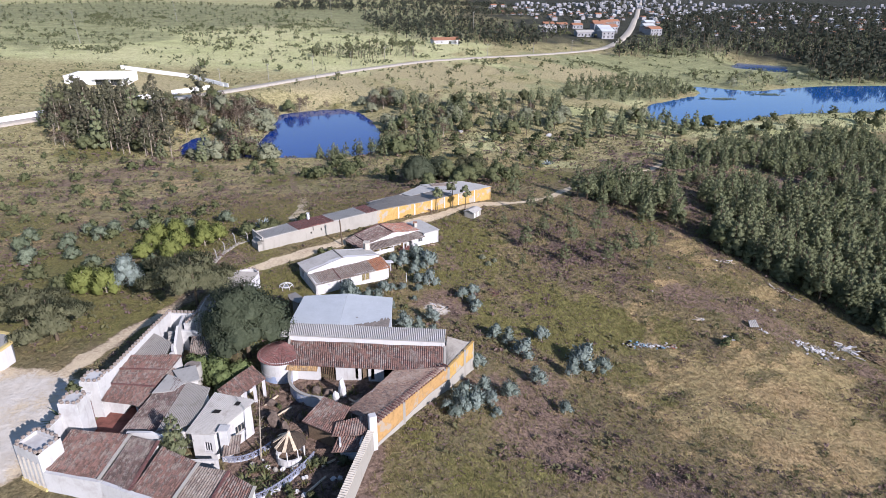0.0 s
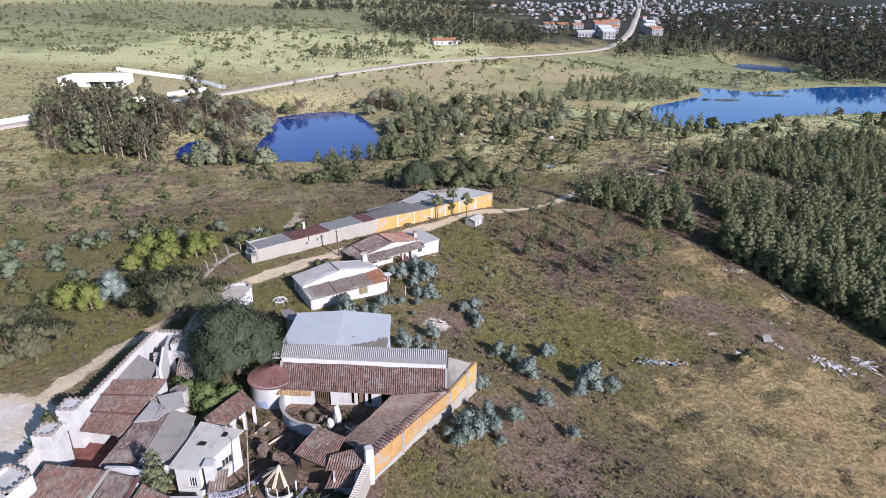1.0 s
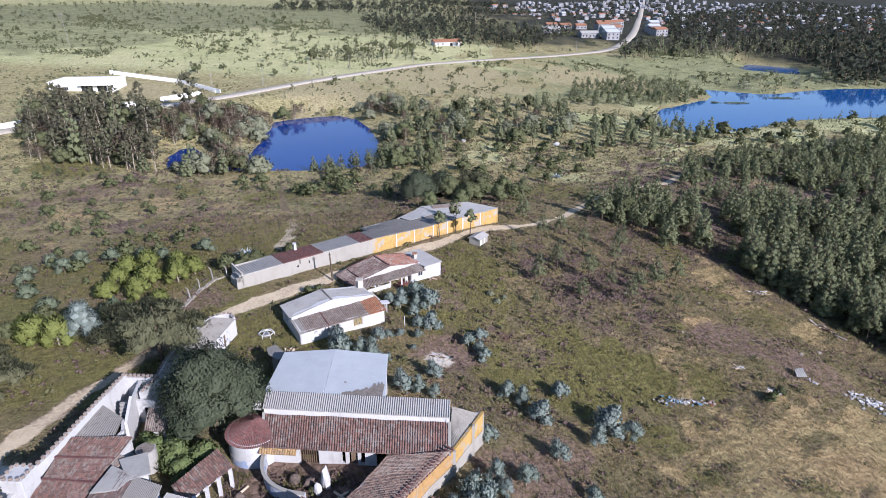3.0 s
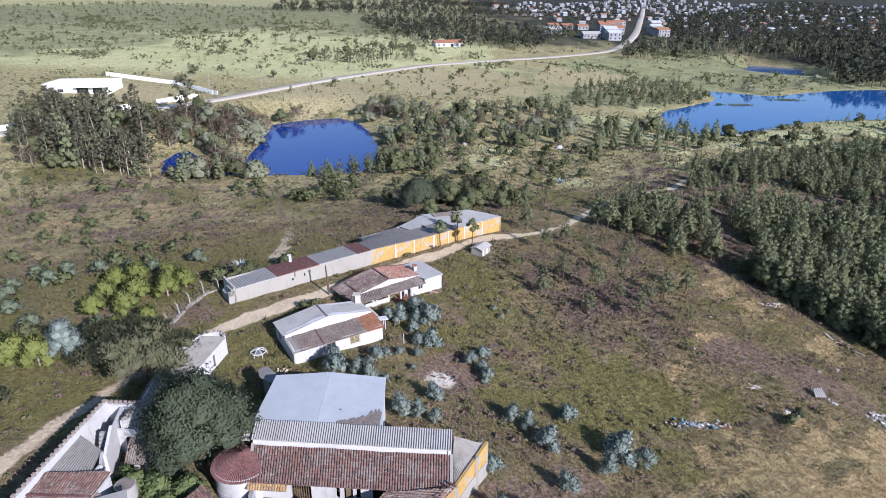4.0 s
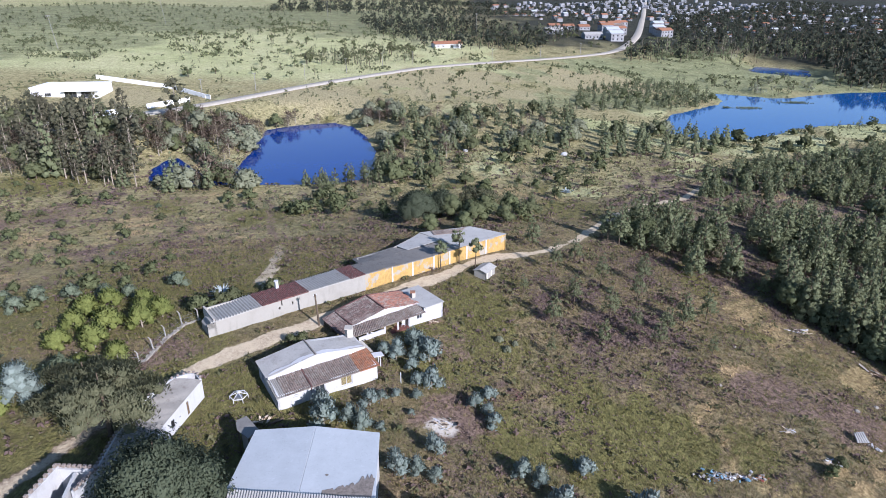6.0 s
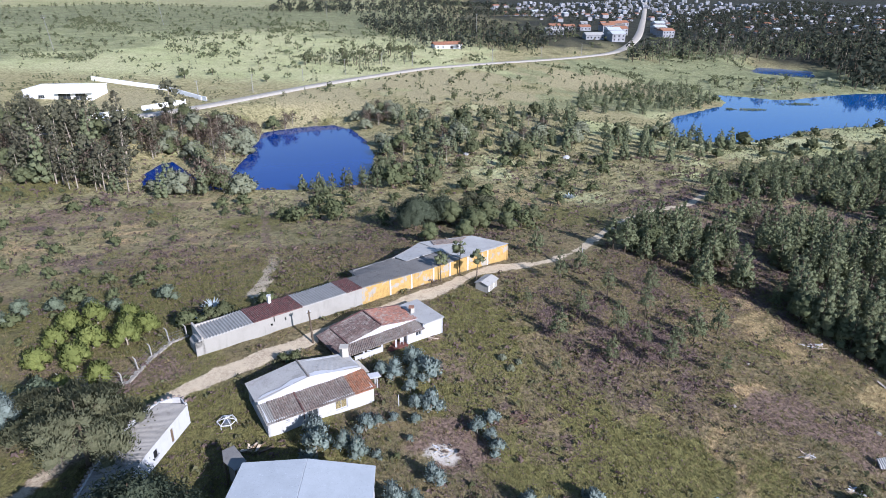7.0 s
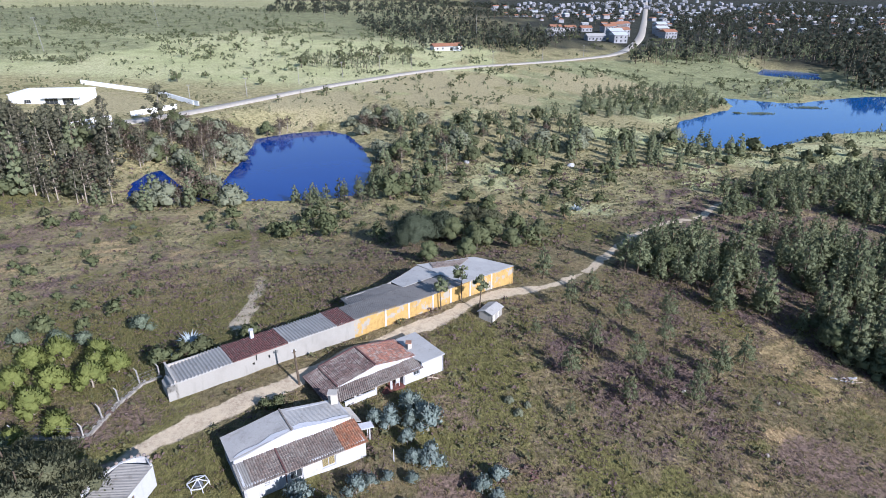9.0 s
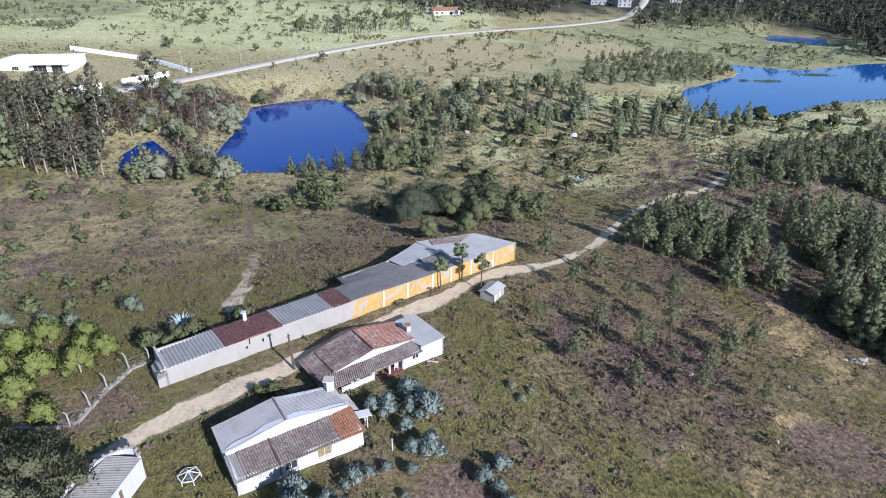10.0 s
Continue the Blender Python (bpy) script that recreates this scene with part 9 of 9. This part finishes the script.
def heap(name, x, y, rx, ry, n, mats, size, label, category, seed, group="", long=1.0, turn=0.0):
    """A heap of broken pieces, each a part of its own."""
    g = random.Random(seed)
    h = thing(name, x, y, at(x, y), label, category, group)
    c, s = math.cos(radians(turn)), math.sin(radians(turn))
    for i in range(n):
        u, v = g.gauss(0, 0.5) * rx, g.gauss(0, 0.5) * ry
        px, py = x + u * c - v * s, y + u * s + v * c
        q = size * g.uniform(0.5, 1.5)
        bm = bmesh.new()
        bmesh.ops.create_cube(bm, size=1.0)
        for w in bm.verts:
            w.co = Vector((w.co.x * g.uniform(0.7, 1.3), w.co.y * g.uniform(0.7, 1.3), w.co.z * g.uniform(0.7, 1.3)))
        bmesh.ops.scale(bm, vec=(q * long, q * 0.6, q * 0.35), verts=bm.verts[:])
        m = pose(px, py, at(px, py) + q * 0.2 + g.uniform(0, 0.15), g.uniform(-25, 25), g.uniform(-25, 25), g.uniform(0, 180) if long < 2 else turn + g.gauss(0, 25))
        bmesh.ops.transform(bm, matrix=m, verts=bm.verts[:])
        part("piece", bm, g.choice(mats), h)
    return h


BLUEBAG = plain("faded_blue_plastic", (0.16, 0.28, 0.36), 0.5)
REDBAG = plain("faded_red_plastic", (0.40, 0.10, 0.08), 0.5)
heap("rubble_heap", 32.4, 85.9, 4.4, 0.7, 120, [CLEAN, STONE, DARK, BLUEBAG, CONCRETE, WOOD], 0.32, "long heap of mixed rubble and household waste in the grass", "rubble", 1)
heap("rubble_heap", 36.4, 86.0, 0.7, 0.4, 14, [REDBAG, STONE, TERRACOTTA], 0.3, "small heap of red and grey waste", "rubble", 2)
heap("rubble_heap", 61.0, 90.2, 2.6, 2.2, 60, [CLEAN, STONE, CLEAN, CONCRETE], 0.42, "scattered white rubble and broken plaster", "rubble", 3)
heap("rubble_heap", 64.5, 90.0, 2.2, 1.6, 30, [CLEAN, CONCRETE], 0.4, "scattered white rubble and broken plaster", "rubble", 4)
heap("plank_pile", 69.5, 93.6, 1.6, 1.4, 22, [SHEETPALE, CONCRETE, CLEAN], 0.42, "pile of long pale boards and sheets", "boards", 5, long=3.2, turn=-25)
heap("branch_pile", 59.3, 121.0, 1.6, 0.7, 26, [PALE, STONE, CLEAN], 0.3, "pile of pale cut branches and stones", "branches", 6, long=2.5, turn=10)
heap("branch_pile", 67.5, 110.0, 3.4, 0.6, 26, [PALE, WOOD, STONE], 0.4, "fallen grey branches at the wood's edge", "branches", 7, long=3.5, turn=-48)
heap("branch_pile", 45.5, 88.2, 1.0, 0.4, 14, [CLEAN, PALE], 0.25, "bleached sticks in the scrub", "branches", 8, long=2.5)
heap("branch_pile", 73.0, 92.0, 2.6, 1.6, 60, [WOOD, BARK], 0.35, "heap of brown cut brushwood", "branches", 9, long=3.0, turn=-40)
heap("branch_pile", -2.4, 109.2, 0.9, 0.5, 18, [PALE, WOOD], 0.3, "bundle of sticks beside the cottage", "branches", 10, long=3.5, turn=20)
heap("branch_pile", -21.4, 86.2, 1.2, 0.8, 16, [PALE, WOOD], 0.3, "stacked poles and sticks by the cottage", "branches", 11, long=3.5, turn=50)
heap("ash_heap", -1.0, 88.9, 1.3, 1.0, 46, [CONCRETE, PALE, CLEAN, ROCKBROWN], 0.2, "pale ash and charred sticks of an old bonfire", "ash", 12, long=2.0)
heap("brush_heap", 8.6, 96.2, 1.4, 1.0, 50, [TILEDARK, WOOD, BARK], 0.24, "heap of dry reddish brushwood", "branches", 13, long=2.6)
for i, (x, y, s) in enumerate(((6, 242, 1.1), (41, 246, 1.2), (56, 99.5, 0.35), (44, 112, 0.3), (31, 112, 0.35), (37.6, 101.6, 0.3), (60.5, 102, 0.35))):
    boulder("boulder", x, y, at(x, y) + 0.2 * s, s, STONE if i > 1 else WHITE, "pale boulder in the grass", "rock", "boulders", 0.8, i + 40)
heap("stick_heap", 43.1, 93.2, 0.9, 0.7, 16, [CLEAN, PALE, CONCRETE], 0.22, "small heap of white broken sticks in the grass", "debris", 21, long=2.6)
heap("scrap_heap", 53.6, 91.6, 0.9, 0.6, 14, [CLEAN, CONCRETE, STEEL], 0.25, "scattered pale scraps beside the shelter", "debris", 22, long=1.6)
# the little tarpaulin shelter on the heath
h = thing("tarp_shelter", 51.8, 92.4, at(51.8, 92.4), "low shelter under a grey-white tarpaulin", "shelter")
z = at(51.8, 92.4)
roof_on(h, ((51.1, 91.8, z + 0.4), (52.6, 91.7, z + 0.45), (52.4, 93.0, z + 1.1), (51.2, 93.0, z + 1.0)), SHEETPALE, "creased pale tarpaulin", "cover", pitch=0.3, amp=0.04, sag=0.08)
for x, y in ((51.3, 92.9), (52.3, 92.9), (51.3, 91.9), (52.4, 91.9)):
    part("post", beam_bm((x, y, z - 0.6), (x, y, z + (1.0 if y > 92.5 else 0.42)), 0.07, 0.07), WOOD, h)
# porch furniture and yard posts
for x, y in ((-10.9, 103.9), (-6.8, 107.3)):
    c = thing("garden_chair", x, y, 3.5, "white plastic garden chair on the porch", "chair", "porch chairs", turn=-60)
    part("seat", box_bm(x - 0.25, y - 0.25, 3.9, x + 0.25, y + 0.25, 3.95, 0.01), METAL, c)
    part("backrest", box_bm(x - 0.25, y + 0.22, 3.95, x + 0.25, y + 0.27, 4.4, 0.01), METAL, c)
    for u in (-0.21, 0.21):
        for w in (-0.21, 0.21):
            part("leg", box_bm(x + u - 0.025, y + w - 0.025, 3.5, x + u + 0.025, y + w + 0.025, 3.91), METAL, c)
for x, y, hh, m, label in ((-6.4, 95.2, 1.7, CLEAN, "white marker post in the grass"), (-22.6, 84.6, 1.5, PALE, "pale wooden stake in the grass"), (26.5, 148.0, 1.2, CLEAN, "white stone marker at the track")):
    z = at(x, y)
    o = new("stake", mesh_of("stake", *[q.tolist() for q in limb([(x, y, z - 0.2), (x, y, z + hh)], [0.06, 0.05], 6)], m))
    tagged(o, label, "post", "stakes")
